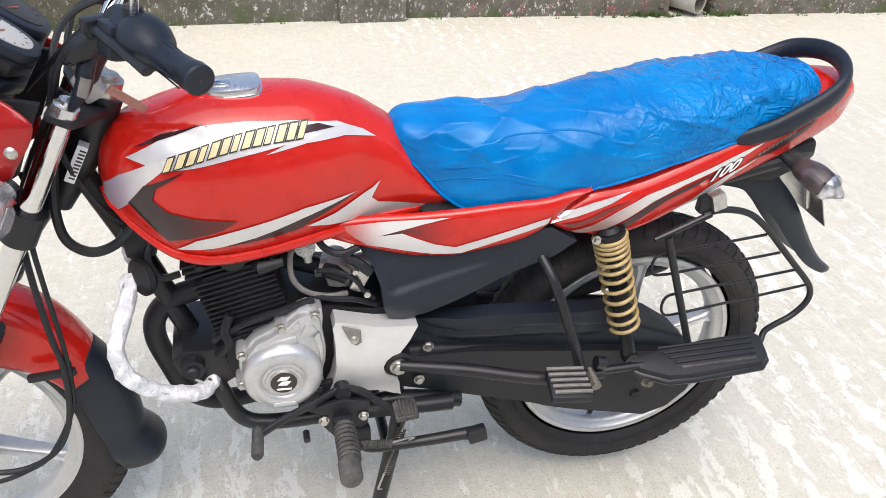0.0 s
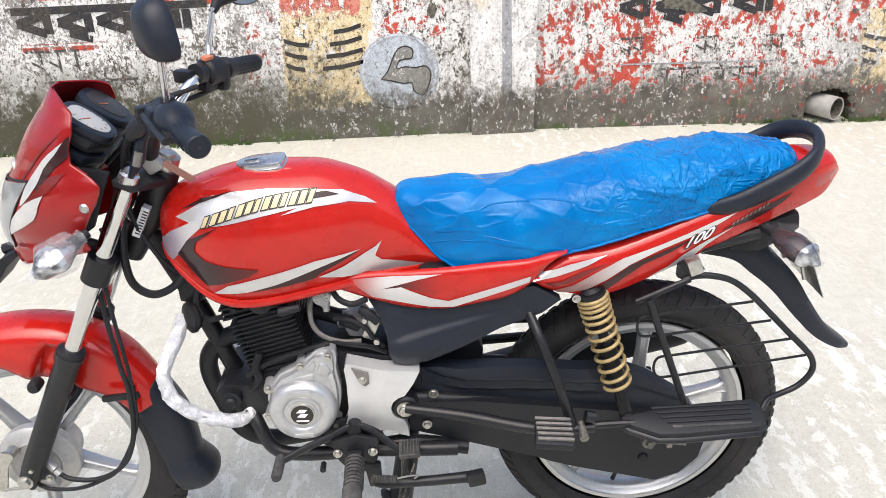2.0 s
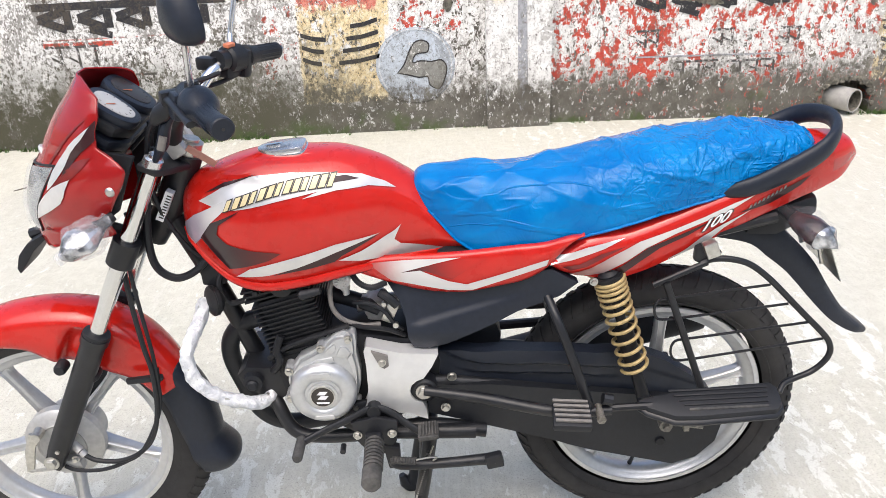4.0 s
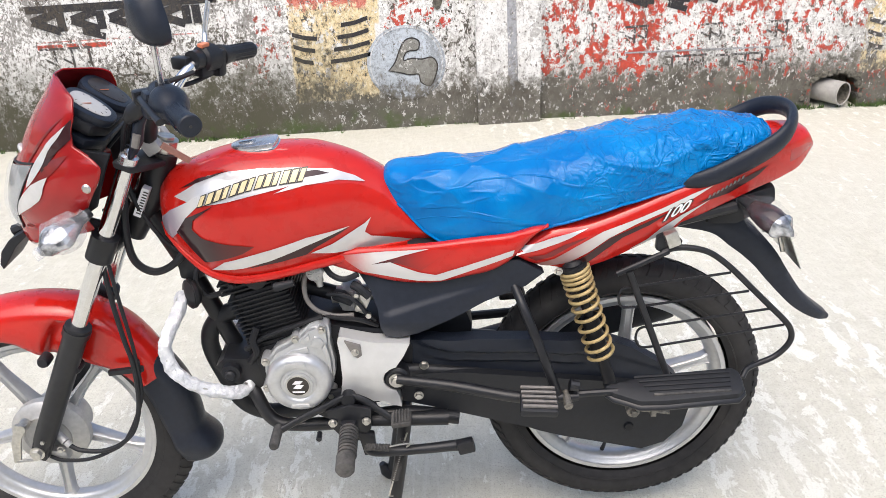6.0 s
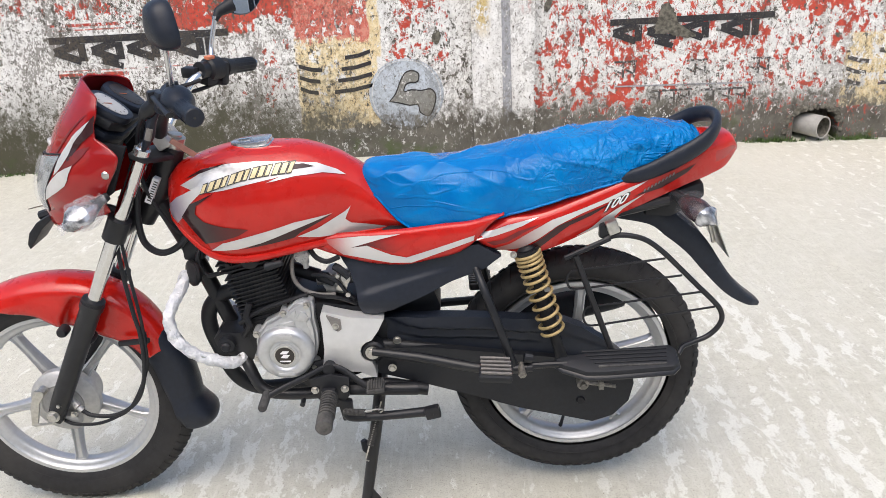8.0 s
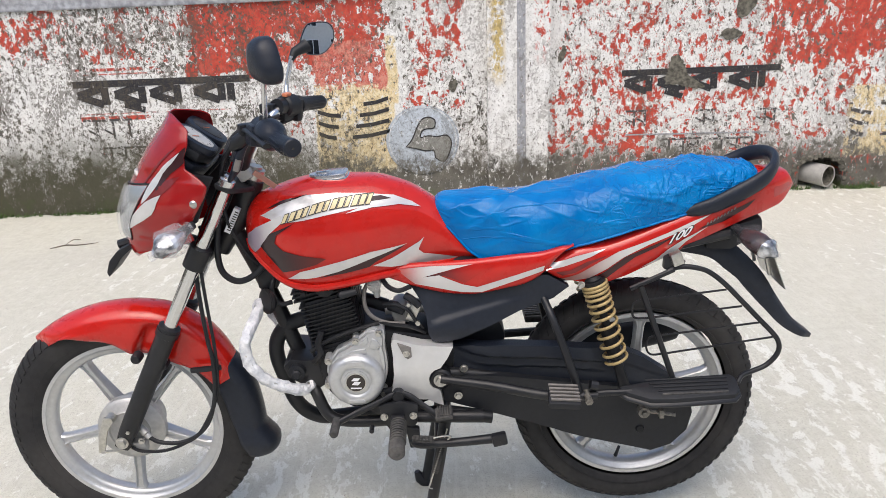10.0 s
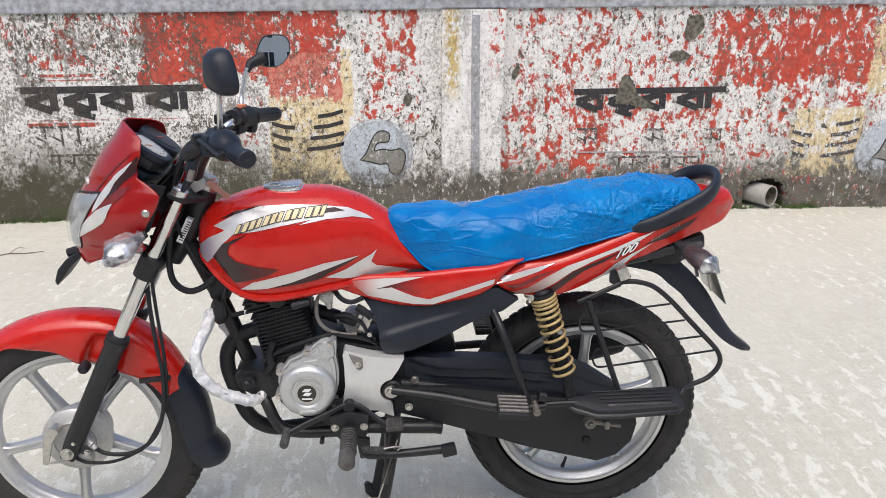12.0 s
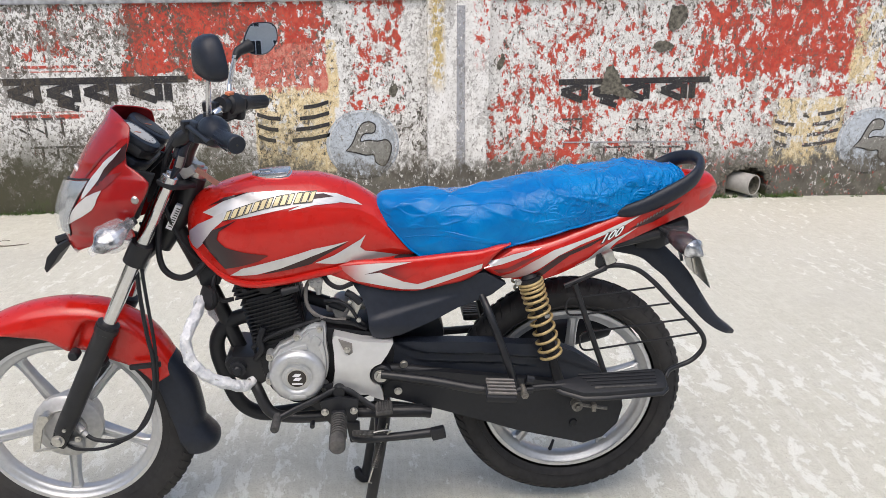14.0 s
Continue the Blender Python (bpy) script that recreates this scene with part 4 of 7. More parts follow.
# ---- front mudguard ----
def build_front_mudguard():
    out = line((28, 0.336), (40, 0.350), (53, 0.361), (66, 0.362), (78, 0.354), (92, 0.345), (108, 0.339), (118, 0.336), (128, 0.333))
    inn = line((28, 0.270), (40, 0.264), (46, 0.257), (53, 0.247), (60, 0.243), (68, 0.240), (76, 0.234), (79, 0.235), (83, 0.243), (89, 0.258), (103, 0.278), (114, 0.300), (122, 0.308), (128, 0.318))
    wide = line((28, 0.052), (60, 0.057), (90, 0.060), (110, 0.056), (122, 0.038), (128, 0.012))
    bm = bmesh.new()
    rows = []
    for i in range(131):
        d = 28 + (128 - 28) * i / 130
        a = radians(d)
        R, r, w = out(d), inn(d), wide(d)
        row = []
        for j in range(33):
            u = -1 + 2 * j / 32
            # flat-topped crown, near-vertical skirts that pinch in at the fork
            t = abs(u)
            if t < 0.55:
                ang = t / 0.55 * math.pi / 2
                y, q = math.sin(ang) * w * 0.96, R - (1 - math.cos(ang)) * 0.036
            else:
                s = (t - 0.55) / 0.45
                y, q = w * (0.96 + 0.06 * math.sin(s * math.pi)), R - 0.036 - s * max(0.0, R - 0.036 - r)
                fold = 73 + 3 * s
                y -= 0.023 * math.exp(-max(0.0, fold - d) / 11) / (1 + math.exp((d - fold) / 0.9)) * min(1, 0.3 + s * 2)
            row.append(bm.verts.new((GUARD[0] + q * math.cos(a), math.copysign(y, u), GUARD[2] + q * math.sin(a))))
        rows.append(row)
    for a, b in zip(rows, rows[1:]):
        for j in range(32):
            bm.faces.new((a[j], a[j + 1], b[j + 1], b[j]))
    guard = part("front_mudguard", bm, RED, bike, "glossy red front mudguard", smooth=50, solid=0.003)
    # black flap behind it, spreading at the tip
    bm = bmesh.new()
    rows = []
    out2 = line((-15, 0.350), (-13, 0.370), (-9, 0.379), (-4, 0.356), (0, 0.342), (7, 0.342), (19, 0.345), (34, 0.343))
    in2 = line((-15, 0.312), (-10, 0.292), (-4, 0.280), (11, 0.266), (20, 0.268), (34, 0.272))
    for i in range(44):
        d = -15 + 49 * i / 43
        a = radians(d)
        R, r = out2(d), in2(d)
        w = 0.047 + 0.008 * math.exp(-((d + 8) / 5) ** 2)
        row = []
        for j in range(25):
            u = -1 + 2 * j / 24
            t = abs(u)
            if t < 0.6:
                ang = t / 0.6 * math.pi / 2
                y, q = math.sin(ang) * w * 0.97, R - (1 - math.cos(ang)) * 0.03
            else:
                s = (t - 0.6) / 0.4
                y, q = w * (0.97 + 0.03 * s), R - 0.03 - s * max(0.0, R - 0.03 - r)
            row.append(bm.verts.new((GUARD[0] + q * math.cos(a), math.copysign(y, u), GUARD[2] + q * math.sin(a))))
        rows.append(row)
    for a, b in zip(rows, rows[1:]):
        for j in range(24):
            bm.faces.new((a[j], a[j + 1], b[j + 1], b[j]))
    part("mud_flap", bm, PLASTIC, guard, "dark grey plastic mud flap", smooth=50, solid=0.004)
    part("cable_guide", joined(block((-0.412, -0.080, 0.507), (0.076, 0.012, 0.013), 0.004, (0, -4, 0)), rod((-0.389, -0.084, 0.500), (-0.386, -0.084, 0.532), 0.009, 12)), MATT, guard)
    for x, z in ((-0.575, 0.545), (-0.513, 0.525)):
        part("rubber_bush", lathe([(0, -0.094), (0.010, -0.094), (0.013, -0.088), (0.013, -0.066)], (x, 0, z), 18), MATT, guard)


build_front_mudguard()


# ---- headlight fairing ----
F_FRONT = line((0.786, -0.553), (0.803, -0.560), (0.832, -0.572), (0.86, -0.577), (0.90, -0.573), (0.93, -0.562), (0.96, -0.548), (0.98, -0.535), (1.009, -0.517), (1.062, -0.481), (1.10, -0.449), (1.127, -0.430))
F_REAR = line((0.786, -0.550), (0.80, -0.535), (0.815, -0.51), (0.832, -0.45), (0.846, -0.392), (0.856, -0.382), (0.88, -0.385), (0.911, -0.369), (0.934, -0.354), (0.963, -0.336), (0.980, -0.331), (0.992, -0.340), (1.008, -0.362), (1.02, -0.378), (1.04, -0.378), (1.075, -0.368), (1.095, -0.368), (1.112, -0.388), (1.127, -0.427))
F_HALF = line((0.786, 0.02), (0.80, 0.050), (0.82, 0.080), (0.85, 0.115), (0.90, 0.138), (0.945, 0.148), (0.98, 0.146), (1.0, 0.136), (1.016, 0.128), (1.05, 0.120), (1.09, 0.106), (1.112, 0.080), (1.127, 0.020))


def fairing_point(z, a, out=0.0):
    """A point of the fairing at height z, a from -90 (near rear edge) to 90 degrees."""
    f, r, w = F_FRONT(z), F_REAR(z), F_HALF(z)
    c, s = math.cos(radians(a)), math.sin(radians(a))
    p = 1.15
    return Vector((r + (f - r - out) * abs(c) ** p, (w + out) * s, z))


def fairing_patch(z0, z1, edge, nz=40, na=40, out=0.0, lift=0.0):
    """A patch of the fairing between two heights; lift raises its upper edge towards the sides."""
    bm = bmesh.new()
    rows = []
    for i in range(nz + 1):
        row = []
        for j in range(na + 1):
            z = z0 + (z1 - z0) * i / nz
            e = edge(z)
            a = -e + 2 * e * j / na
            z += lift * abs(a) / 45 * i / nz
            # a lens bulges a little in its middle
            o = out if out <= 0 else out * (0.35 + 0.65 * math.cos(radians(90 * a / e)) ** 0.6)
            row.append(bm.verts.new(fairing_point(z, a, o)))
        rows.append(row)
    for a, b in zip(rows, rows[1:]):
        for j in range(na):
            bm.faces.new((a[j], a[j + 1], b[j + 1], b[j]))
    return bm


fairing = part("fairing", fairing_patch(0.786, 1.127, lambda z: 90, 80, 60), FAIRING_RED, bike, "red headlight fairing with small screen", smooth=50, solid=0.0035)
part("screen_lining", fairing_patch(1.0, 1.1265, lambda z: 89, 26, 40, -0.006), RED_IN, fairing, "dark red inner side of the screen", smooth=50)
lens_edge = lambda z: 33 + 11 * max(0.0, (z - 0.842) / 0.122)
headlight = part("headlight_lens", fairing_patch(0.842, 0.964, lens_edge, 24, 28, 0.014, 0.018), LENS, fairing, "clear headlight lens", smooth=60)
part("reflector", fairing_patch(0.844, 0.962, lambda z: lens_edge(z) - 1, 16, 24, 0.006, 0.018), REFLECT, headlight, "chromed reflector", smooth=60)
part("headlight_bezel", sweep([fairing_point(0.966 + 0.018 * abs(a) / 45, a, 0.004) for a in np.linspace(-45, 45, 25)], 0.0022, 6), MATT, headlight)
for s in (-1, 1):
    part("headlight_bezel", sweep([fairing_point(z + 0.018 * (z - 0.842) / 0.122, s * (lens_edge(z) + 0.6), 0.003) for z in np.linspace(0.842, 0.964, 14)], 0.0018, 6), MATT, headlight)
bm = bmesh.new()
bmesh.ops.create_uvsphere(bm, u_segments=16, v_segments=10, radius=1.0, matrix=pose(-0.505, -0.045, 0.990, 0, -35, 0) @ Matrix.Diagonal((0.008, 0.016, 0.020, 1)))
part("pilot_lamp", bm, ALLOY_CAST, fairing, "small grey pilot lamp")
FT = tree_of(fairing)
for s in (-1, 1):
    decal("silver_stripe", [(-0.385, 1.055), (-0.417, 1.033), (-0.442, 1.009), (-0.474, 0.972), (-0.492, 0.938), (-0.468, 0.958), (-0.443, 0.986), (-0.428, 1.010), (-0.405, 1.032)], FT, SILVER_DECAL, fairing, 0.0034, s, 2)
    decal("silver_stripe", [(-0.438, 0.963), (-0.480, 0.944), (-0.523, 0.905), (-0.541, 0.874), (-0.519, 0.885), (-0.466, 0.918), (-0.451, 0.943)], FT, SILVER_DECAL, fairing, 0.0034, s, 2)
    decal("maroon_stripe", [(-0.373, 1.066), (-0.374, 1.036), (-0.408, 1.011), (-0.432, 0.986), (-0.455, 0.966), (-0.443, 0.988), (-0.429, 1.012), (-0.403, 1.041)], FT, DARK_DECAL, fairing, 0.0028, s, 2)
    decal("maroon_stripe", [(-0.389, 1.004), (-0.423, 0.994), (-0.462, 0.962), (-0.496, 0.932), (-0.522, 0.903), (-0.482, 0.936), (-0.440, 0.961), (-0.412, 0.982)], FT, MAROON_FADE, fairing, 0.0028, s, 2)
    decal("maroon_stripe", [(-0.387, 1.070), (-0.414, 1.052), (-0.455, 1.016), (-0.491, 0.971), (-0.470, 0.992), (-0.431, 1.033)], FT, MAROON_FADE, fairing, 0.0028, s, 2)
part("fairing_bolt", lathe([(0, -0.153), (0.006, -0.152), (0.0095, -0.148), (0.0095, -0.135)], (-0.364, 0, 0.944), 18), STEEL, fairing, "bright fairing bolt")
# front number plate, seen on edge, below the lamp
part("number_plate", plate([(-0.560, 0.824), (-0.553, 0.816), (-0.582, 0.792), (-0.600, 0.768), (-0.620, 0.744), (-0.624, 0.756), (-0.614, 0.784), (-0.592, 0.808)], -0.045, 0.045, 0.002), MATT, bike, "blank dark front number plate")
part("plate_bracket", sweep([(-0.600, 0, 0.81), (-0.55, 0, 0.825), (-0.47, 0, 0.82)], 0.012, 8), MATT, bike)
# bracket under the fairing
part("fairing_bracket", sweep(smooth_path([(-0.50, -0.03, 0.83), (-0.42, -0.05, 0.835), (-0.38, -0.03, 0.80)], 4), 0.014, 10), BLACK, bike)


# ---- instruments ----
def slanted(bm):
    """Puts what was built facing up at the origin on the slope of the instrument panel."""
    bmesh.ops.transform(bm, matrix=pose(-0.368, 0, 1.066, 0, 38, 0), verts=bm.verts)
    return bm


def hexagon(w, l):
    return [(-l, -w * 0.8), (-l * 0.6, -w), (l * 0.55, -w * 0.95), (l, -w * 0.55), (l, w * 0.55), (l * 0.55, w * 0.95), (-l * 0.6, w), (-l, w * 0.8)]


def upright_plate(outline, z0, z1, bevel):
    """A solid cut to an outline in x and y, from z0 to z1."""
    bm = plate(outline, z0, z1, bevel)
    bmesh.ops.transform(bm, matrix=Matrix(((1, 0, 0, 0), (0, 0, 1, 0), (0, 1, 0, 0), (0, 0, 0, 1))), verts=bm.verts)
    return bm


def rounded(w, l, power=2.6, n=40):
    """A rounded outline, l long down the slope and w wide, narrowing a little towards the rider."""
    o = []
    for k in range(n):
        a = 2 * math.pi * k / n
        c, s = math.cos(a), math.sin(a)
        r = (abs(c) ** power + abs(s) ** power) ** (-1 / power)
        o.append((l * r * c, w * r * s * (1 - 0.12 * c * r)))
    return o


cluster = part("instrument_panel", slanted(upright_plate(hexagon(0.100, 0.052), -0.030, -0.006, 0.008)), MATT, bike, "black instrument panel")
part("panel_base", slanted(upright_plate(hexagon(0.104, 0.056), -0.058, -0.034, 0.010)), PLASTIC, cluster)
part("panel_skirt", slanted(upright_plate(hexagon(0.098, 0.050), -0.088, -0.060, 0.008)), MATT, cluster)
part("panel_foot", slanted(upright_plate(hexagon(0.094, 0.046), -0.135, -0.091, 0.008)), PLASTIC, cluster)
for y, m in ((-0.048, DIAL), (0.048, INK)):
    ring = upright_plate(rounded(0.044, 0.052), -0.008, 0.010, 0.006)
    bmesh.ops.translate(ring, vec=(0, y, 0), verts=ring.verts)
    part("bezel", slanted(ring), PLASTIC, cluster)
    face = upright_plate(rounded(0.028, 0.039), 0.009, 0.0115, 0.0008)
    bmesh.ops.translate(face, vec=(0, y, 0), verts=face.verts)
    dial = part("dial", slanted(face), m, cluster, "white dial face")
    for k in range(11):
        a = radians(225 - 27 * k)
        p, q = 0.78, 0.90
        part("tick_mark", slanted(sweep([(0.036 * p * math.sin(a), y + 0.031 * p * math.cos(a), 0.0118), (0.036 * q * math.sin(a), y + 0.031 * q * math.cos(a), 0.0118)], 0.0006, 4)), INK, dial, smooth=0)
    part("needle", slanted(sweep([(0, y, 0.0125), (-0.010, y - 0.02, 0.0125)], [0.0014, 0.0006], 4)), ORANGE, dial, smooth=0)
for s in (-1, 1):
    part("cowl_stay", plate([(-0.405, 1.010), (-0.326, 0.992), (-0.345, 0.955), (-0.374, 0.890), (-0.405, 0.870)], s * 0.100 - 0.006, s * 0.100 + 0.006, 0.003), MATT, bike, "black inner panel of the fairing")


def softened(outline, rounds=3):
    """A polygon with its corners cut again and again until they are round."""
    for _ in range(rounds):
        nxt = []
        for (x0, y0), (x1, y1) in zip(outline, outline[1:] + outline[:1]):
            nxt += [(x0 * 0.78 + x1 * 0.22, y0 * 0.78 + y1 * 0.22), (x0 * 0.22 + x1 * 0.78, y0 * 0.22 + y1 * 0.78)]
        outline = nxt
    return outline


# ---- handlebar ----
left = [(-0.275, 0, 0.998), (-0.274, -0.032, 1.000), (-0.252, -0.068, 1.045), (-0.218, -0.105, 1.090), (-0.185, -0.160, 1.100), (-0.150, -0.225, 1.096), (-0.116, -0.288, 1.088)]
bars = part("handlebar", sweep(smooth_path([(x, -y, z) for x, y, z in left[::-1]] + left[1:], 6), 0.0112, 16), CHROME, bike, "chromed tube handlebar")
part("bar_sleeve", sweep(smooth_path(left[1:5], 6), [0.016, 0.018, 0.017, 0.016], 14), BLACK, bars, "black bar cover")
for y in (-0.030, 0.030):
    part("bar_clamp", block((-0.274, y, 0.985), (0.034, 0.024, 0.042), 0.007, (0, -27, 0)), ALLOY_CAST, bars, "cast bar clamp")
for s in (-1, 1):
    d = Vector((0.034, s * 0.063, -0.007)).normalized()
    end = Vector((-0.116, s * 0.288, 1.088))
    start = end - d * 0.115
    if s < 0:
        # a domed boot by the switch, a straight tube, and a flange at its end
        end = end + Vector((0.006, -0.008, 0.005))
        grip = part("grip", sweep([start - d * 0.030, start - d * 0.024, start - d * 0.010, start + d * 0.006, start + d * 0.020, start + d * 0.032, start + d * 0.038, start + d * 0.060, end - d * 0.012, end - d * 0.010, end + d * 0.003, end + d * 0.005], [0.022, 0.030, 0.0335, 0.0330, 0.0290, 0.0225, 0.0185, 0.0172, 0.0172, 0.0188, 0.0190, 0.0170], 28), PLASTIC, bars, "black rubber grip with a domed boot", smooth=45)
    else:
        end = end - d * 0.012
        grip = part("grip", sweep([start - d * 0.004, start + d * 0.002, start + d * 0.012, start + d * 0.030, start + d * 0.090, end, end + d * 0.004], [0.012, 0.023, 0.022, 0.0175, 0.0165, 0.0175, 0.015], 24), MATT, bars, "black rubber grip", smooth=45)
    for k in range(14):
        a = 2 * math.pi * k / 14
        u = Vector((0, 0, 1))
        sd = d.cross(u).normalized()
        r0, r1 = (0.0180, 0.0172) if s < 0 else (0.0172, 0.0167)
        o = sd * math.cos(a) + u * math.sin(a)
        part("grip_rib", sweep([start + d * (0.042 if s < 0 else 0.034) + o * r0, start + d * 0.098 + o * r1], 0.0011, 5), PLASTIC if s < 0 else MATT, grip)
    # No hole is cut: a black disc paints its shade.
    part("grip_hole", sweep([end + d * 0.0055, end + d * 0.0064], 0.0025, 10), INK, grip)
    # switch housing, perch and lever
    h0 = start - d * 0.058
    body = part("switch_housing", joined(sweep([h0, h0 + d * 0.006, h0 + d * 0.040, h0 + d * 0.046], [0.021, 0.027, 0.028, 0.022], 14), block(h0 + d * 0.020 + Vector((-0.014, 0, -0.010)), (0.050, 0.046, 0.046), 0.009, (0, 10, s * -28))), PLASTIC if s < 0 else MATT, bars, "black switch housing")
    if s > 0:
        part("switch_button", block(h0 + d * 0.014 + Vector((0.004, -0.004, 0.028)), (0.014, 0.022, 0.008), 0.002, (0, 10, -28)), ORANGE, body, "faded orange switch")
        part("throttle_drum", block(h0 + d * 0.048 + Vector((-0.004, 0, -0.010)), (0.048, 0.026, 0.058), 0.010, (0, 10, -28)), MATT, body)
        part("throttle_cable", sweep(smooth_path([h0 + d * 0.045 + Vector((-0.01, 0, -0.035)), h0 + Vector((-0.03, -0.02, -0.045)), h0 + Vector((-0.09, -0.06, -0.040)), (-0.31, 0.02, 1.0)], 5), 0.005, 8), MATT, body)
    perch = part("lever_perch", joined(sweep([h0 - d * 0.022, h0 - d * 0.001], 0.020, 14), block(h0 - d * 0.012 + Vector((-0.026, 0, -0.004)), (0.044, 0.026, 0.026), 0.006, (0, 0, s * -28))), BLACK, bars, "black lever perch")
    pv = h0 - d * 0.008 + Vector((-0.036, 0, -0.004))
    part("lever", sweep(smooth_path([pv, pv + d * 0.05 + Vector((-0.006, 0, 0.008)), pv + d * 0.12 + Vector((-0.004, 0, 0.006)), pv + d * 0.150 + Vector((0.0, 0, 0.004))], 5), [0.009, 0.007, 0.006, 0.0085], 10, 0.7), BLACK if s < 0 else STEEL, bars, "control lever")
# rubber boot and riser cover beside the clamp
part("perch_arm", sweep(smooth_path([(-0.196, -0.140, 1.104), (-0.228, -0.135, 1.094), (-0.256, -0.130, 1.074), (-0.272, -0.126, 1.060)], 5), [0.014, 0.010, 0.013, 0.007], 12, 1.25), BLACK, bars, "black clutch lever arm")
part("cable_boot", sweep(smooth_path([(-0.240, -0.118, 1.068), (-0.254, -0.120, 1.050), (-0.266, -0.118, 1.018), (-0.288, -0.108, 0.985)], 5), [0.008, 0.013, 0.014, 0.007], 12, 0.8), PLASTIC, bars, "black rubber cable boot")
for y in (-0.105, -0.080):
    part("bar_cable", sweep(smooth_path([(-0.20, y, 1.085), (-0.252, y + 0.01, 1.085), (-0.298, y + 0.03, 1.035), (-0.318, y + 0.045, 0.985)], 5), 0.0045, 8), MATT, bars)
part("boot_band", sweep([(-0.257, -0.134, 1.036), (-0.266, -0.134, 1.012)], 0.0045, 8, 1.6), HOSE, bars)


def build_mirror(side):
    """A mirror on a bright stalk: moulded shell, slightly convex glass."""
    near = side < 0
    c = Vector((-0.146, -0.25, 1.258)) if near else Vector((-0.113, 0.25, 1.252))
    face = Vector((0.80, 0.60, 0.02)) if near else Vector((0.25, -0.96, 0.08))
    face.normalize()
    across = Vector((0, 0, 1)).cross(face).normalized()
    up = face.cross(across)
    if near:
        stalk = [(-0.184, -0.165, 1.115), (-0.178, -0.185, 1.150), (-0.170, -0.205, 1.200), (-0.158, -0.235, 1.232)]
        ring = [(0.045, 0.022), (0.030, 0.046), (-0.014, 0.048), (-0.034, 0.030), (-0.050, -0.018), (-0.042, -0.040), (-0.010, -0.047), (0.030, -0.038), (0.047, -0.022)]
    else:
        stalk = [(-0.190, 0.165, 1.110), (-0.194, 0.195, 1.141), (-0.186, 0.20, 1.176), (-0.175, 0.205, 1.217)]
        ring = [(-0.033, 0.026), (-0.020, 0.042), (0.027, 0.042), (0.043, 0.028), (0.043, -0.008), (0.012, -0.041), (-0.034, -0.038), (-0.048, -0.006)]
    stalk = [Vector(p) for p in stalk]
    ring = softened(ring)
    mir = part("mirror", sweep(smooth_path(stalk, 6), 0.0058, 12), SATIN_CHROME, bike, "mirror with a black housing on a bright stalk")
    b = stalk[0]
    part("stalk_base", sweep([b - Vector((0, 0, 0.020)), b + Vector((0, 0, 0.004)), b + Vector((0.001, 0, 0.006)), b + Vector((0.001, 0, 0.022))], [0.015, 0.016, 0.014, 0.0115], 14), MATT, mir)
    if not near:
        part("mirror_neck", sweep([stalk[-1] - Vector((0.003, 0, 0.010)), stalk[-1] + Vector((0.006, 0.01, 0.008)), Vector((-0.140, 0.238, 1.238))], [0.0075, 0.012, 0.017], 14), MATT, mir)
    bm = bmesh.new()
    shells = []
    for sc, dep in ((0.93, 0.003), (0.97, 0.005), (1.0, 0.002), (1.0, -0.008), (0.93, -0.020), (0.76, -0.031), (0.42, -0.037), (0.10, -0.038)):
        shells.append([bm.verts.new(c + across * u * sc + up * v * sc + face * dep) for u, v in ring])
    n = len(ring)
    for p, q in zip(shells, shells[1:]):
        for j in range(n):
            bm.faces.new((p[j], p[(j + 1) % n], q[(j + 1) % n], q[j]))
    bm.faces.new(shells[-1])
    part("mirror_shell", bm, PLASTIC, mir, "dark grey mirror housing", smooth=50)
    bm = bmesh.new()
    rows = []
    for sc in (0.93, 0.8, 0.65, 0.5, 0.35, 0.2, 0.07):
        rows.append([bm.verts.new(c + across * u * sc + up * v * sc + face * (0.0045 - (u * u + v * v) * sc * sc / 2.0)) for u, v in ring])
    for p, q in zip(rows, rows[1:]):
        for j in range(n):
            bm.faces.new((p[j], p[(j + 1) % n], q[(j + 1) % n], q[j]))
    bm.faces.new(rows[-1])
    part("mirror_glass", bm, MIRROR, mir, "convex mirror glass", smooth=80)


build_mirror(-1)
build_mirror(1)

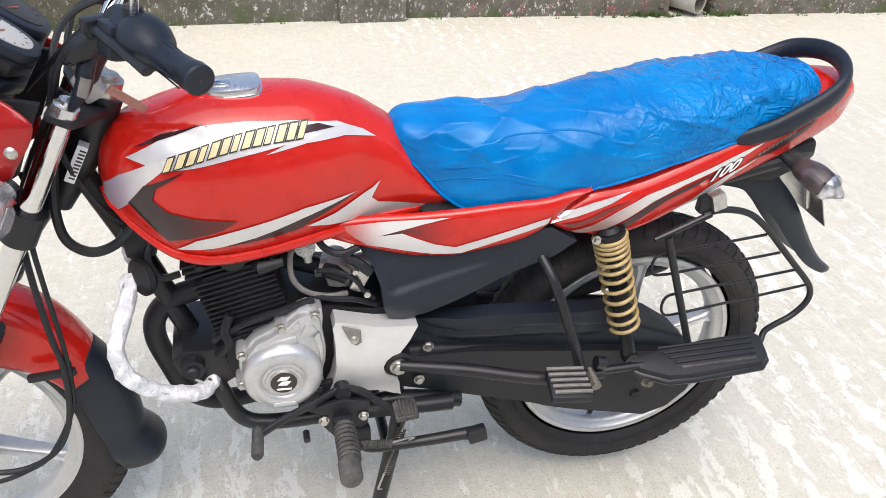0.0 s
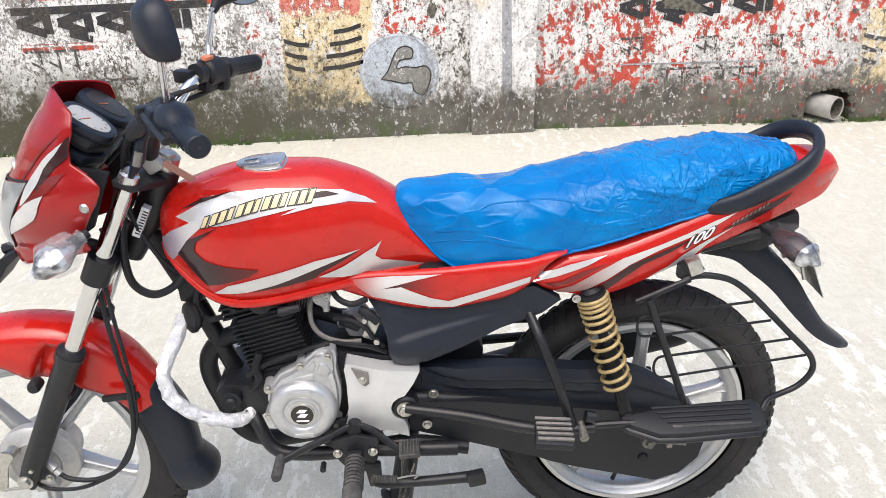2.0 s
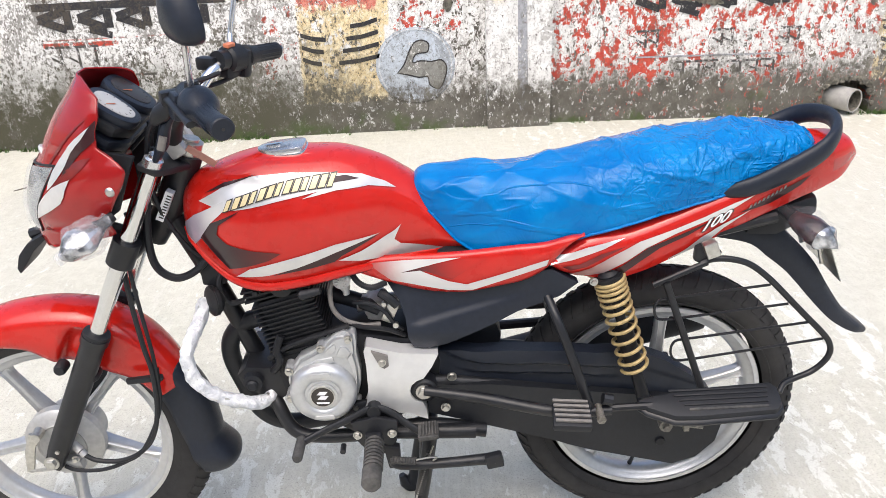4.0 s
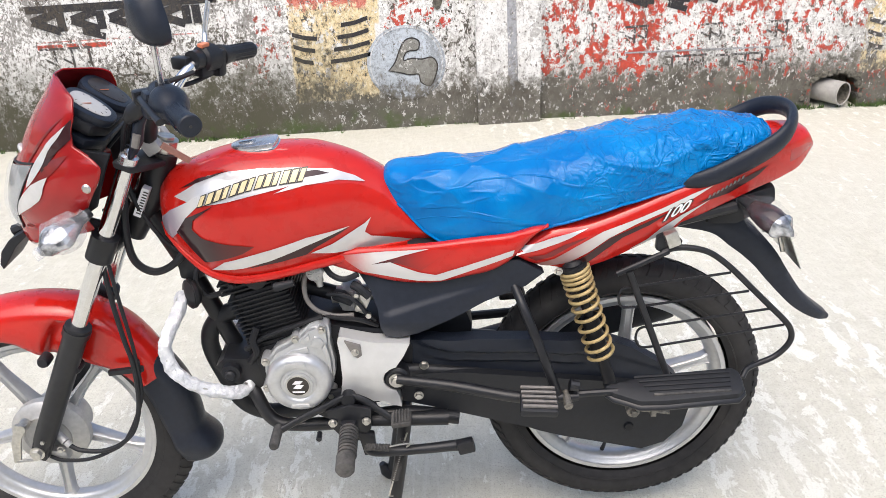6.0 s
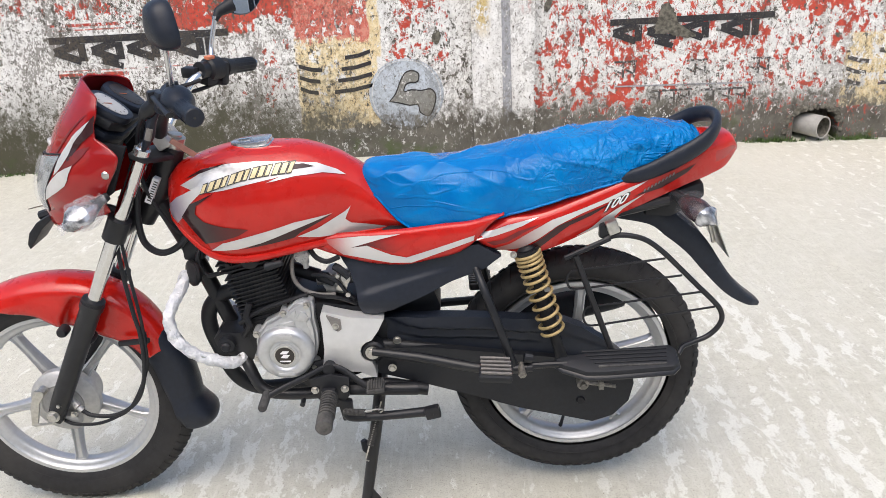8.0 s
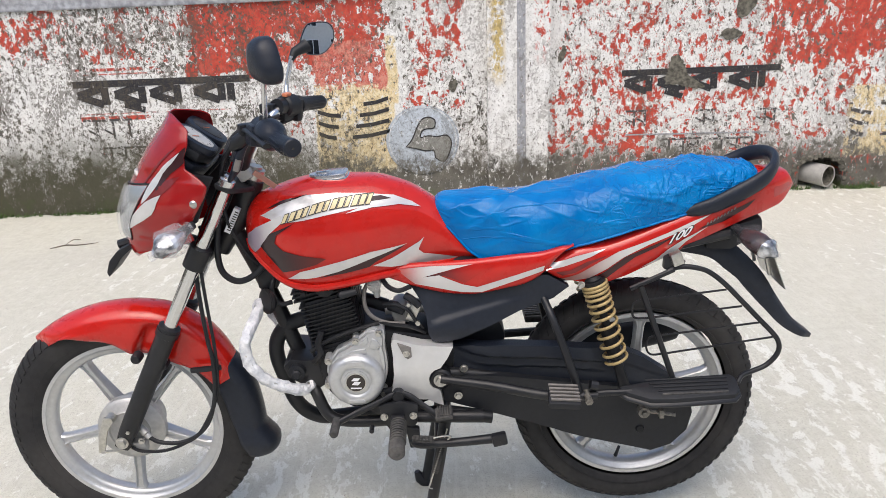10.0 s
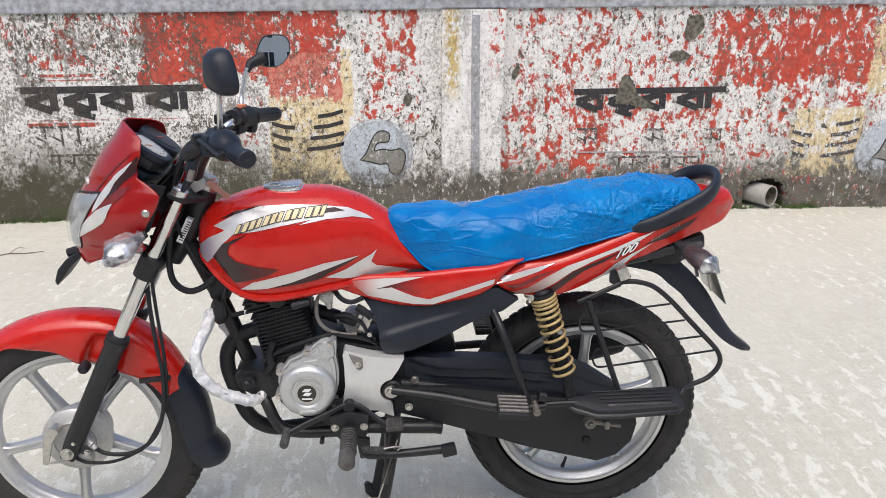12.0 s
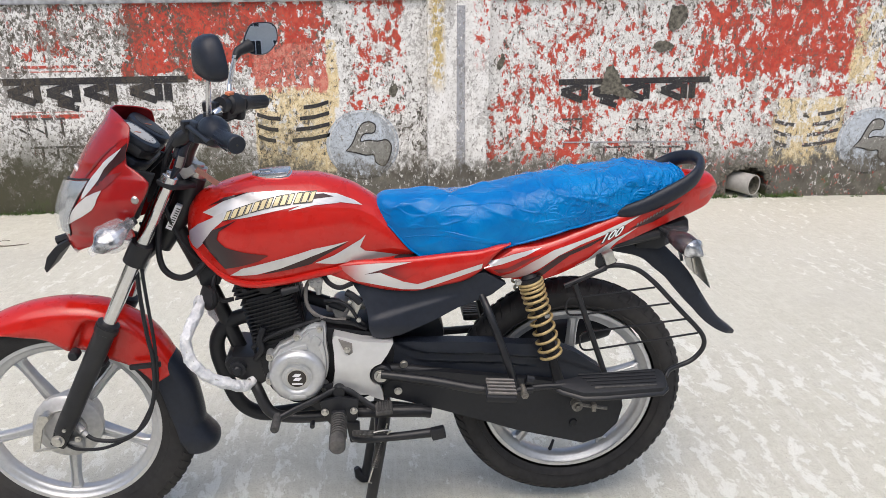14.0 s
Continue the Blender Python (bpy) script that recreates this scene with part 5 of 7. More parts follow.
# cables from the bar down past the head
for pts, r, m in (([(-0.30, -0.07, 0.985), (-0.330, -0.065, 0.93), (-0.337, -0.062, 0.888), (-0.350, -0.06, 0.810), (-0.345, -0.06, 0.752), (-0.312, -0.06, 0.726), (-0.271, -0.058, 0.739), (-0.235, -0.05, 0.775)], 0.0080, MATT),
                  ([(-0.20, 0.09, 1.09), (-0.30, 0.03, 1.06), (-0.325, -0.045, 0.97), (-0.322, -0.05, 0.88), (-0.285, -0.035, 0.78), (-0.23, -0.03, 0.735)], 0.005, MATT),
                  ([(-0.30, -0.06, 0.99), (-0.345, -0.06, 0.90), (-0.388, -0.075, 0.800), (-0.387, -0.088, 0.764), (-0.385, -0.09, 0.689), (-0.381, -0.09, 0.588), (-0.382, -0.09, 0.529), (-0.392, -0.09, 0.438), (-0.445, -0.09, 0.338), (-0.490, -0.09, 0.306), (-0.543, -0.09, 0.288), (-0.599, -0.088, 0.288), (-0.625, -0.085, 0.298)], 0.0042, MATT),
                  ([(-0.31, -0.045, 0.99), (-0.36, -0.05, 0.90), (-0.400, -0.065, 0.81), (-0.401, -0.08, 0.765), (-0.399, -0.09, 0.690), (-0.394, -0.092, 0.589), (-0.388, -0.094, 0.530), (-0.396, -0.094, 0.438), (-0.421, -0.092, 0.365), (-0.458, -0.09, 0.326), (-0.503, -0.09, 0.309), (-0.552, -0.088, 0.312), (-0.576, -0.085, 0.325)], 0.0052, MATT),
                  ([(-0.36, -0.02, 0.98), (-0.318, -0.02, 1.02), (-0.280, -0.05, 1.06), (-0.235, -0.09, 1.10)], 0.004, MATT),
                  ([(-0.35, -0.05, 0.88), (-0.375, -0.06, 0.845), (-0.39, -0.04, 0.86)], 0.004, MATT)):
    part("cable", sweep(smooth_path(pts, 6), r, 8), m, bike)


def crumple(bm, scale, size):
    """Pushes a mesh about like crushed film."""
    for v in bm.verts:
        q = v.co * scale
        v.co += Vector((noise.noise(q), noise.noise(q + Vector((7, 1, 3))), noise.noise(q + Vector((2, 9, 4))))) * size


def build_indicator(base, tip, front):
    """A turn signal on a short stalk, still wrapped in clear film."""
    base, tip = Vector(base), Vector(tip)
    d = (tip - base).normalized()
    lamp = part("turn_signal", sweep([base - d * 0.035, base - d * 0.01, base], [0.009, 0.011, 0.015], 12), MATT, bike, "turn signal wrapped in clear film")
    L = (tip - base).length
    prof = [0.016, 0.024, 0.029, 0.030, 0.027, 0.019, 0.006] if front else [0.015, 0.023, 0.0275, 0.029, 0.027, 0.020, 0.006]
    lens = sweep([base + d * L * u for u in np.linspace(0, 1, 13)], prof, 18, 0.85)
    crumple(lens, 42, 0.0040 if front else 0.0022)
    part("lens", lens, CRINKLE if front else AMBER, lamp, "bright clear lens" if front else "dark red lens", smooth=14)
    if not front:
        end = sweep([base + d * L * u for u in np.linspace(0.72, 1.05, 7)], [0.0285, 0.0280, 0.0250, 0.021, 0.015, 0.010, 0.003], 18, 0.85)
        crumple(end, 55, 0.0045)
        part("lens_end", end, CRINKLE, lamp, "bright crumpled film on the lens end")
    bm = sweep([base + d * L * u for u in np.linspace(-0.30, 1.10, 22)], [r * 1.16 + 0.003 for r in (0.010, 0.013, *prof[1:], 0.004)], 26, 0.92)
    crumple(bm, 60, 0.0070)
    part("film", bm, FILM if front else THIN_FILM, lamp, "creased clear plastic film", smooth=25)


build_indicator((-0.394, -0.165, 0.884), (-0.444, -0.222, 0.856), True)
build_indicator((-0.394, 0.165, 0.884), (-0.444, 0.222, 0.856), True)
build_indicator((0.880, -0.090, 0.802), (0.926, -0.166, 0.776), False)
build_indicator((0.880, 0.090, 0.802), (0.926, 0.166, 0.776), False)


# ---- tank ----
T_TOP = line((-0.289, 0.845), (-0.283, 0.878), (-0.264, 0.914), (-0.24, 0.93), (-0.207, 0.941), (-0.167, 0.953), (-0.1, 0.963), (-0.03, 0.962), (0.034, 0.958), (0.07, 0.948), (0.119, 0.928), (0.142, 0.913), (0.163, 0.898), (0.19, 0.866), (0.217, 0.828), (0.246, 0.796), (0.262, 0.786))
T_LOW = line((-0.289, 0.838), (-0.287, 0.819), (-0.266, 0.785), (-0.233, 0.752), (-0.2, 0.729), (-0.163, 0.716), (-0.122, 0.711), (-0.062, 0.716), (0.004, 0.727), (0.13, 0.74), (0.262, 0.76))
T_HALF = line((-0.289, 0.012), (-0.283, 0.03), (-0.27, 0.05), (-0.254, 0.064), (-0.224, 0.085), (-0.182, 0.108), (-0.12, 0.118), (-0.05, 0.117), (0.018, 0.107), (0.064, 0.094), (0.121, 0.072), (0.16, 0.067), (0.262, 0.066))
XS = [-0.289, -0.288, -0.2865, -0.284, -0.280, -0.275, *np.linspace(-0.268, 0.262, 70)]
tank = part("fuel_tank", loft(XS, T_TOP, T_LOW, T_HALF), RED, bike, "glossy red fuel tank with silver and maroon graphics", smooth=60)
TT = tree_of(tank)
for s in (-1, 1):
    pts = [(x, s * (T_HALF(x) * 0.80 + 0.004), T_LOW(x) + 0.004) for x in np.linspace(-0.286, 0.255, 60)]
    part("seam_lip", sweep(pts, [0.004, 0.008, 0.008, 0.008, 0.006], 10, 1.2), RED, tank, "rolled lower seam")
    decal("silver_panel", [(-0.237, 0.888), (-0.204, 0.906), (-0.164, 0.928), (-0.12, 0.935), (-0.059, 0.937), (0.012, 0.933), (0.071, 0.923), (0.112, 0.904), (0.132, 0.89), (0.082, 0.903), (0.023, 0.904), (-0.039, 0.895), (-0.007, 0.906), (-0.074, 0.895), (-0.134, 0.884), (-0.186, 0.877)], TT, SILVER_DECAL, tank, 0.0012, s)
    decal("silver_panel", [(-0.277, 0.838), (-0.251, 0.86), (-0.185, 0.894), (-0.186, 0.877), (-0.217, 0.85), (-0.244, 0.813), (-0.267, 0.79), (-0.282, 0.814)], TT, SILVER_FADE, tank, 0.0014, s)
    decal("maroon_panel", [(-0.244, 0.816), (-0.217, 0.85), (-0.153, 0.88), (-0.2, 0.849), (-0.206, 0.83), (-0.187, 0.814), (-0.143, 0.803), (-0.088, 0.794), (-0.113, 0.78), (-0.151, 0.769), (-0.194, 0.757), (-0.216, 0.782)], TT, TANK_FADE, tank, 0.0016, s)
    decal("maroon_stripe", [(-0.225, 0.902), (-0.183, 0.923), (-0.12, 0.937), (-0.17, 0.921)], TT, DARK_DECAL, tank, 0.0018, s)
    decal("maroon_stripe", [(-0.006, 0.926), (0.042, 0.926), (0.066, 0.917), (0.029, 0.917), (0.0, 0.915)], TT, DARK_DECAL, tank, 0.0018, s)
    decal("silver_stripe", [(-0.184, 0.74), (-0.152, 0.762), (-0.062, 0.784), (0.013, 0.803), (0.096, 0.811), (0.011, 0.785), (-0.066, 0.758), (-0.119, 0.745)], TT, SILVER_DECAL, tank, 0.0018, s)
    decal("maroon_stripe", [(-0.114, 0.743), (-0.041, 0.767), (0.061, 0.801), (0.096, 0.809), (0.022, 0.775), (0.008, 0.764), (-0.043, 0.754)], TT, DARK_DECAL, tank, 0.0012, s)
    decal("silver_flag", [(0.015, 0.766), (0.059, 0.78), (0.124, 0.811), (0.137, 0.822), (0.126, 0.801), (0.122, 0.792), (0.134, 0.781), (0.171, 0.775), (0.215, 0.767), (0.183, 0.758), (0.119, 0.754), (0.057, 0.757)], TT, SILVER_DECAL, tank, 0.0022, s)
    # the trade mark: a row of plain slanted cream bars on a dark ground
    base = lambda u: (-0.185 + 0.208 * u, 0.876 + 0.036 * u + 0.010 * math.sin(u * math.pi))
    for k in range(13):
        w = 0.74 if k % 3 else 0.58
        (x0, z0), (x1, z1) = base((k + 0.05) / 13), base((k + w) / 13)
        at = lambda u, v: (x0 + (x1 - x0) * u + 0.009 * v, z0 + (z1 - z0) * u + 0.0185 * v)
        decal("mark_shadow", [at(-0.2, -0.12), at(1.2, -0.12), at(1.2, 1.12), at(-0.2, 1.12)], TT, INK, tank, 0.0030, s)
        decal("mark_bar", [at(0, 0), at(1, 0), at(1, 1), at(0, 1)], TT, GOLD_DECAL, tank, 0.0038, s)

cap_line = softened([(-0.128, -0.012), (-0.128, 0.012), (-0.105, 0.034), (-0.060, 0.036), (-0.036, 0.030), (-0.036, -0.030), (-0.060, -0.036), (-0.105, -0.034)], 2)
cap = part("filler_cap", upright_plate(cap_line, 0.951, 0.9690, 0.004), SATIN_CHROME, tank, "flat oval chromed filler cap", smooth=40)
part("cap_rim", upright_plate([(-0.082 + (x + 0.082) * 1.07, y * 1.08) for x, y in cap_line], 0.950, 0.9600, 0.003), CHROME, cap, smooth=40)
part("keyhole_cover", upright_plate(softened([(-0.112, -0.010), (-0.112, 0.010), (-0.080, 0.012), (-0.080, -0.012)], 2), 0.968, 0.9720, 0.0015), CHROME, cap, smooth=40)
for ob in (cap, *cap.children):
    for v in ob.data.vertices:  # it lies on the slope of the tank's crown
        v.co.z += 0.06 * (v.co.x + 0.08)


# ---- seat and its blue sheet ----
S_TOP = line((0.163, 0.89), (0.172, 0.901), (0.2, 0.907), (0.269, 0.907), (0.396, 0.91), (0.46, 0.917), (0.523, 0.932), (0.586, 0.943), (0.649, 0.953), (0.774, 0.961), (0.86, 0.958), (0.905, 0.949), (0.925, 0.938), (0.932, 0.925))
S_LOW = line((0.162, 0.862), (0.19, 0.841), (0.247, 0.779), (0.282, 0.76), (0.32, 0.76), (0.401, 0.766), (0.457, 0.787), (0.566, 0.817), (0.64, 0.837), (0.725, 0.856), (0.807, 0.882), (0.905, 0.899), (0.932, 0.905))
S_HALF = line((0.163, 0.035), (0.18, 0.05), (0.22, 0.066), (0.26, 0.077), (0.31, 0.093), (0.36, 0.101), (0.45, 0.111), (0.55, 0.117), (0.63, 0.115), (0.73, 0.105), (0.82, 0.093), (0.88, 0.078), (0.915, 0.055), (0.932, 0.03))
part("seat", loft(list(np.linspace(0.17, 0.92, 30)), lambda x: S_TOP(x) - 0.014, lambda x: S_LOW(x) + 0.006, lambda x: S_HALF(x) * 0.88 - 0.004, 24, 2.8, 0.05, 0.12), MATT, bike, "black seat under a plastic sheet")
sheet = thing("seat_cover", "creased blue plastic sheet tied over the motorcycle seat", "seat cover", (0.5, 0, 0.77))
bm = loft(list(np.linspace(0.163, 0.932, 260)), S_TOP, S_LOW, S_HALF, 96, 3.0, 0.02, 0.10)
for v in bm.verts:
    p = v.co
    g = min(1.0, max(0.0, (p.x - 0.165) / 0.03)) * min(1.0, max(0.0, (0.932 - p.x) / 0.02))
    # long soft folds that run down and forward, and short crisp ones towards the tail
    ridge = lambda q, k, e: max(0.0, 1 - k * abs(noise.noise(q))) ** e
    tail = min(1.0, max(0.0, (p.x - 0.48) / 0.28))
    wob = noise.noise(p * 5) * 0.7
    along, over = p.x * 0.90 + p.z * 0.44, p.z * 0.90 - p.x * 0.44
    f1 = ridge(Vector((along * 2.6, p.y * 5, over * 17 + wob)), 3.2, 1.3)
    f2 = ridge(Vector((p.x * 9 + p.z * 10 + wob, p.y * 6 + 4, p.z * 9 - p.x * 3)), 4.2, 1.8)
    f3 = ridge(Vector((p.x * 22 - p.z * 9 + wob, p.y * 14, p.z * 24 + p.x * 10)), 3.6, 1.6)
    f4 = ridge(Vector((p.x * 36 + p.z * 30, p.y * 30 + 2, p.z * 40 - p.x * 16)), 3.0, 1.4)
    g *= min(1.0, max(0.10, (p.z - S_LOW(p.x)) / 0.05))
    d = f1 * 0.0054 + f2 * (0.0028 + 0.0036 * tail) + f3 * (0.0004 + 0.0040 * tail) + f4 * 0.0012 * tail + noise.noise(Vector((p.x * 6, p.y * 6, p.z * 10))) * 0.002 - 0.003
    away = Vector((0, p.y, p.z - (S_LOW(p.x) + 0.02))).normalized()
    v.co = p + away * d * g
cover = part("sheet", bm, BLUE, sheet, smooth=80)
for s in (-1, 1):
    hem = [(x - 0.5, s * (S_HALF(x) * 0.985 + 0.001 * noise.noise(Vector((x * 40, 0, 0)))), S_LOW(x) + 0.002 * noise.noise(Vector((x * 30, 1, 0))) - 0.77) for x in np.linspace(0.19, 0.915, 90)]
    part("hem", sweep(hem, 0.0032, 6), BLUE, sheet, "gathered lower hem")
cover.location = (-0.5, 0, -0.77)

# ---- side panels and tail ----
P_TOP = line((0.026, 0.738), (0.06, 0.749), (0.183, 0.763), (0.26, 0.77), (0.348, 0.781), (0.408, 0.787), (0.461, 0.8), (0.479, 0.801))
P_LOW = line((0.026, 0.733), (0.102, 0.705), (0.177, 0.688), (0.24, 0.685), (0.317, 0.699), (0.38, 0.718), (0.406, 0.735), (0.441, 0.774), (0.478, 0.807))
P_HALF = line((0.03, 0.070), (0.12, 0.080), (0.2, 0.094), (0.26, 0.102), (0.41, 0.118), (0.478, 0.122))


def skin(x0, x1, top, low, out, nx=60, nz=12, side=-1):
    """A curved side panel between two lines; out(x, v): its distance from the middle plane."""
    bm = bmesh.new()
    rows = []
    for i in range(nx + 1):
        x = x0 + (x1 - x0) * i / nx
        a, b = top(x), low(x)
        rows.append([bm.verts.new((x, side * out(x, j / nz), b + (a - b) * j / nz)) for j in range(nz + 1)])
    for r, s in zip(rows, rows[1:]):
        for j in range(nz):
            bm.faces.new((r[j], r[j + 1], s[j + 1], s[j]))
    return bm


def panel_out(x, v):
    return P_HALF(x) + 0.006 * math.sin(math.pi * v) - 0.006 * (v > 0.97)


for s in (-1, 1):
    panel = part("side_panel", skin(0.03, 0.478, P_TOP, P_LOW, panel_out, side=s), RED, bike, "red side panel", smooth=60, solid=0.003)
    PT = tree_of(panel)
    decal("silver_stripe", [(0.07, 0.745), (0.159, 0.754), (0.248, 0.76), (0.2, 0.748), (0.129, 0.727), (0.169, 0.733), (0.223, 0.712), (0.257, 0.705), (0.412, 0.758), (0.408, 0.745), (0.267, 0.691), (0.222, 0.691), (0.112, 0.71)], PT, PANEL_SILVER, panel, 0.0030, s)
    decal("maroon_stripe", [(0.129, 0.727), (0.2, 0.747), (0.26, 0.759), (0.301, 0.759), (0.263, 0.738), (0.229, 0.716), (0.18, 0.732)], PT, PANEL_FADE, panel, 0.0026, s)

R_TOP = line((0.412, 0.746), (0.43, 0.762), (0.472, 0.797), (0.561, 0.814), (0.649, 0.843), (0.735, 0.873), (0.8, 0.891), (0.863, 0.907), (0.914, 0.926), (0.95, 0.936), (0.985, 0.935), (1, 0.928), (1.012, 0.906))
R_LOW = line((0.412, 0.742), (0.428, 0.729), (0.479, 0.712), (0.54, 0.702), (0.585, 0.712), (0.653, 0.739), (0.712, 0.764), (0.77, 0.791), (0.828, 0.814), (0.893, 0.836), (0.946, 0.849), (0.99, 0.868), (1.012, 0.893))
R_HALF = line((0.412, 0.12), (0.5, 0.124), (0.6, 0.122), (0.72, 0.112), (0.8, 0.104), (0.88, 0.088), (0.95, 0.062), (0.99, 0.042), (1.012, 0.025))
tail = part("tail_cowl", loft(list(np.linspace(0.412, 1.012, 80)), R_TOP, R_LOW, R_HALF, 30, 3.2, 0.10, 0.5), RED, bike, "red tail cowl with silver graphics", smooth=60)
RT = tree_of(tail)
for s in (-1, 1):
    decal("silver_stripe", [(0.415, 0.743), (0.428, 0.756), (0.486, 0.776), (0.556, 0.789), (0.516, 0.772), (0.456, 0.752)], RT, SILVER_DECAL, tail, 0.0016, s)
    decal("maroon_stripe", [(0.438, 0.738), (0.47, 0.742), (0.51, 0.762), (0.558, 0.775), (0.52, 0.757), (0.484, 0.736), (0.455, 0.728)], RT, MAROON_FADE, tail, 0.0012, s)
    decal("silver_stripe", [(0.448, 0.717), (0.49, 0.732), (0.531, 0.756), (0.583, 0.783), (0.649, 0.804), (0.7, 0.822), (0.756, 0.845), (0.795, 0.858), (0.752, 0.833), (0.707, 0.815), (0.649, 0.794), (0.595, 0.769), (0.554, 0.741), (0.516, 0.72), (0.478, 0.714)], RT, TAIL_SILVER, tail, 0.0016, s)
    decal("maroon_stripe", [(0.512, 0.713), (0.552, 0.735), (0.598, 0.769), (0.67, 0.796), (0.72, 0.815), (0.672, 0.788), (0.622, 0.768), (0.586, 0.742), (0.552, 0.714)], RT, DARK_DECAL, tail, 0.0012, s)
    decal("silver_stripe", [(0.636, 0.737), (0.672, 0.756), (0.698, 0.779), (0.735, 0.802), (0.79, 0.829), (0.742, 0.796), (0.716, 0.77), (0.69, 0.756)], RT, SILVER_DECAL, tail, 0.0012, s)
    decal("maroon_stripe", [(0.765, 0.823), (0.84, 0.86), (0.905, 0.883), (0.885, 0.866), (0.828, 0.838)], RT, DARK_DECAL, tail, 0.0010, s)
    for k in range(9):  # a fine line of print
        x = 0.785 + 0.0080 * k
        z = 0.832 + 0.0038 * k
        decal("print_bar", [(x, z), (x + 0.0045, z + 0.002), (x + 0.0062, z + 0.0085), (x + 0.0017, z + 0.0065)], RT, HOSE, tail, 0.0020, s)


def lettering(text, origin, along, up, size, wide, lift, on, material, parent, label, bold=0.0):
    """Slanted lettering in the built-in font, laid as a thin sticker on the near side of a body."""
    cu = bpy.data.curves.new("text", "FONT")
    cu.body, cu.size, cu.shear, cu.offset, cu.extrude = text, size, 0.42, bold, 0.0004
    tmp = new("text", cu)
    me = bpy.data.meshes.new_from_object(tmp.evaluated_get(bpy.context.evaluated_depsgraph_get()))
    bpy.data.objects.remove(tmp)
    a, u = Vector(along).normalized() * wide, Vector(up).normalized()
    for v in me.vertices:
        p = Vector(origin) + a * v.co.x + u * v.co.y
        hit = on.ray_cast(Vector((p.x, -0.6, p.z)), Vector((0, 1, 0)))[0]
        v.co = (p.x, hit.y - lift - v.co.z, p.z)
    me.materials.append(material)
    ob = new("lettering", me)
    ob.parent = parent
    return tagged(ob, label)


lettering("100", (0.693, 0, 0.792), (0.925, 0, 0.38), (0.10, 0.0, 0.99), 0.028, 1.34, 0.0042, RT, WHITE_DECAL, tail, "white figures 100", 0.0004)
lettering("100", (0.6945, 0, 0.7910), (0.925, 0, 0.38), (0.10, 0.0, 0.99), 0.028, 1.34, 0.0028, RT, INK, tail, "black outline of the figures 100", 0.0024)
part("tail_lamp", loft(list(np.linspace(0.955, 1.010, 16)), lambda x: R_TOP(x) - 0.012, lambda x: R_LOW(x) + 0.010, lambda x: R_HALF(x) * 1.01, 20, 3.0, 0.1, 0.5), TAIL_RED, tail, "red tail lamp")

# grab rail round the tail
half_rail = [(0.733, -0.099, 0.863), (0.752, -0.103, 0.866), (0.80, -0.107, 0.880), (0.86, -0.105, 0.907), (0.908, -0.096, 0.931), (0.937, -0.078, 0.950), (0.957, -0.042, 0.962)]
rail = part("grab_rail", sweep(smooth_path(half_rail + [(0.964, 0, 0.966)] + [(x, -y, z) for x, y, z in half_rail[::-1]], 6), [0.002, 0.0095, 0.0118, 0.0112, 0.0105, 0.0100, 0.0105, 0.0112, 0.0118, 0.0095, 0.002], 16, 1.75, upright=True), PLASTIC, bike, "dark grey grab rail", smooth=50)


# ---- black side covers under the seat ----
cover_line = [(0.052, 0.733), (0.097, 0.697), (0.122, 0.663), (0.134, 0.627), (0.137, 0.590), (0.145, 0.568), (0.171, 0.563), (0.212, 0.572), (0.260, 0.594), (0.307, 0.615), (0.354, 0.640), (0.406, 0.660), (0.434, 0.671), (0.470, 0.700),
              (0.420, 0.730), (0.379, 0.726), (0.316, 0.710), (0.240, 0.699), (0.178, 0.704), (0.104, 0.723)]


def cover_bend(x, z):
    """Leans out towards its top, with one long pressed ledge and an inturned foot."""
    fold = 0.619 + 0.275 * (x - 0.158)
    ledge = 1 / (1 + math.exp(-(z - fold) / 0.0022)) * min(1.0, max(0.0, (x - 0.135) / 0.03)) * min(1.0, max(0.0, (0.40 - x) / 0.10))
    lean = min(1.0, max(0.0, (z - 0.60) / 0.10)) * (0.116 - P_HALF(x))
    return lean + 0.007 * ledge + 0.9 * max(0.0, 0.60 - z) ** 1.5 + 1.4 * max(0.0, 0.165 - x) ** 1.6


for s in (-1, 1):
    bm = plate(cover_line, -0.112, -0.090, 0.006, bend=cover_bend, step=0.005)
    if s > 0:
        for v in bm.verts:
            v.co.y = -v.co.y
    part("side_cover", bm, PLASTIC, bike, "dark grey plastic side cover", smooth=40)
part("airbox", block((0.225, 0, 0.662), (0.16, 0.15, 0.12), 0.02), MATT, bike, "black air box")
part("airbox_foot", plate([(0.19, 0.60), (0.30, 0.615), (0.318, 0.570), (0.326, 0.545), (0.322, 0.505), (0.20, 0.505)], -0.040, 0.06, 0.008), MATT, bike)
part("battery_tray", block((0.35, 0, 0.73), (0.30, 0.17, 0.07), 0.02), MATT, bike)
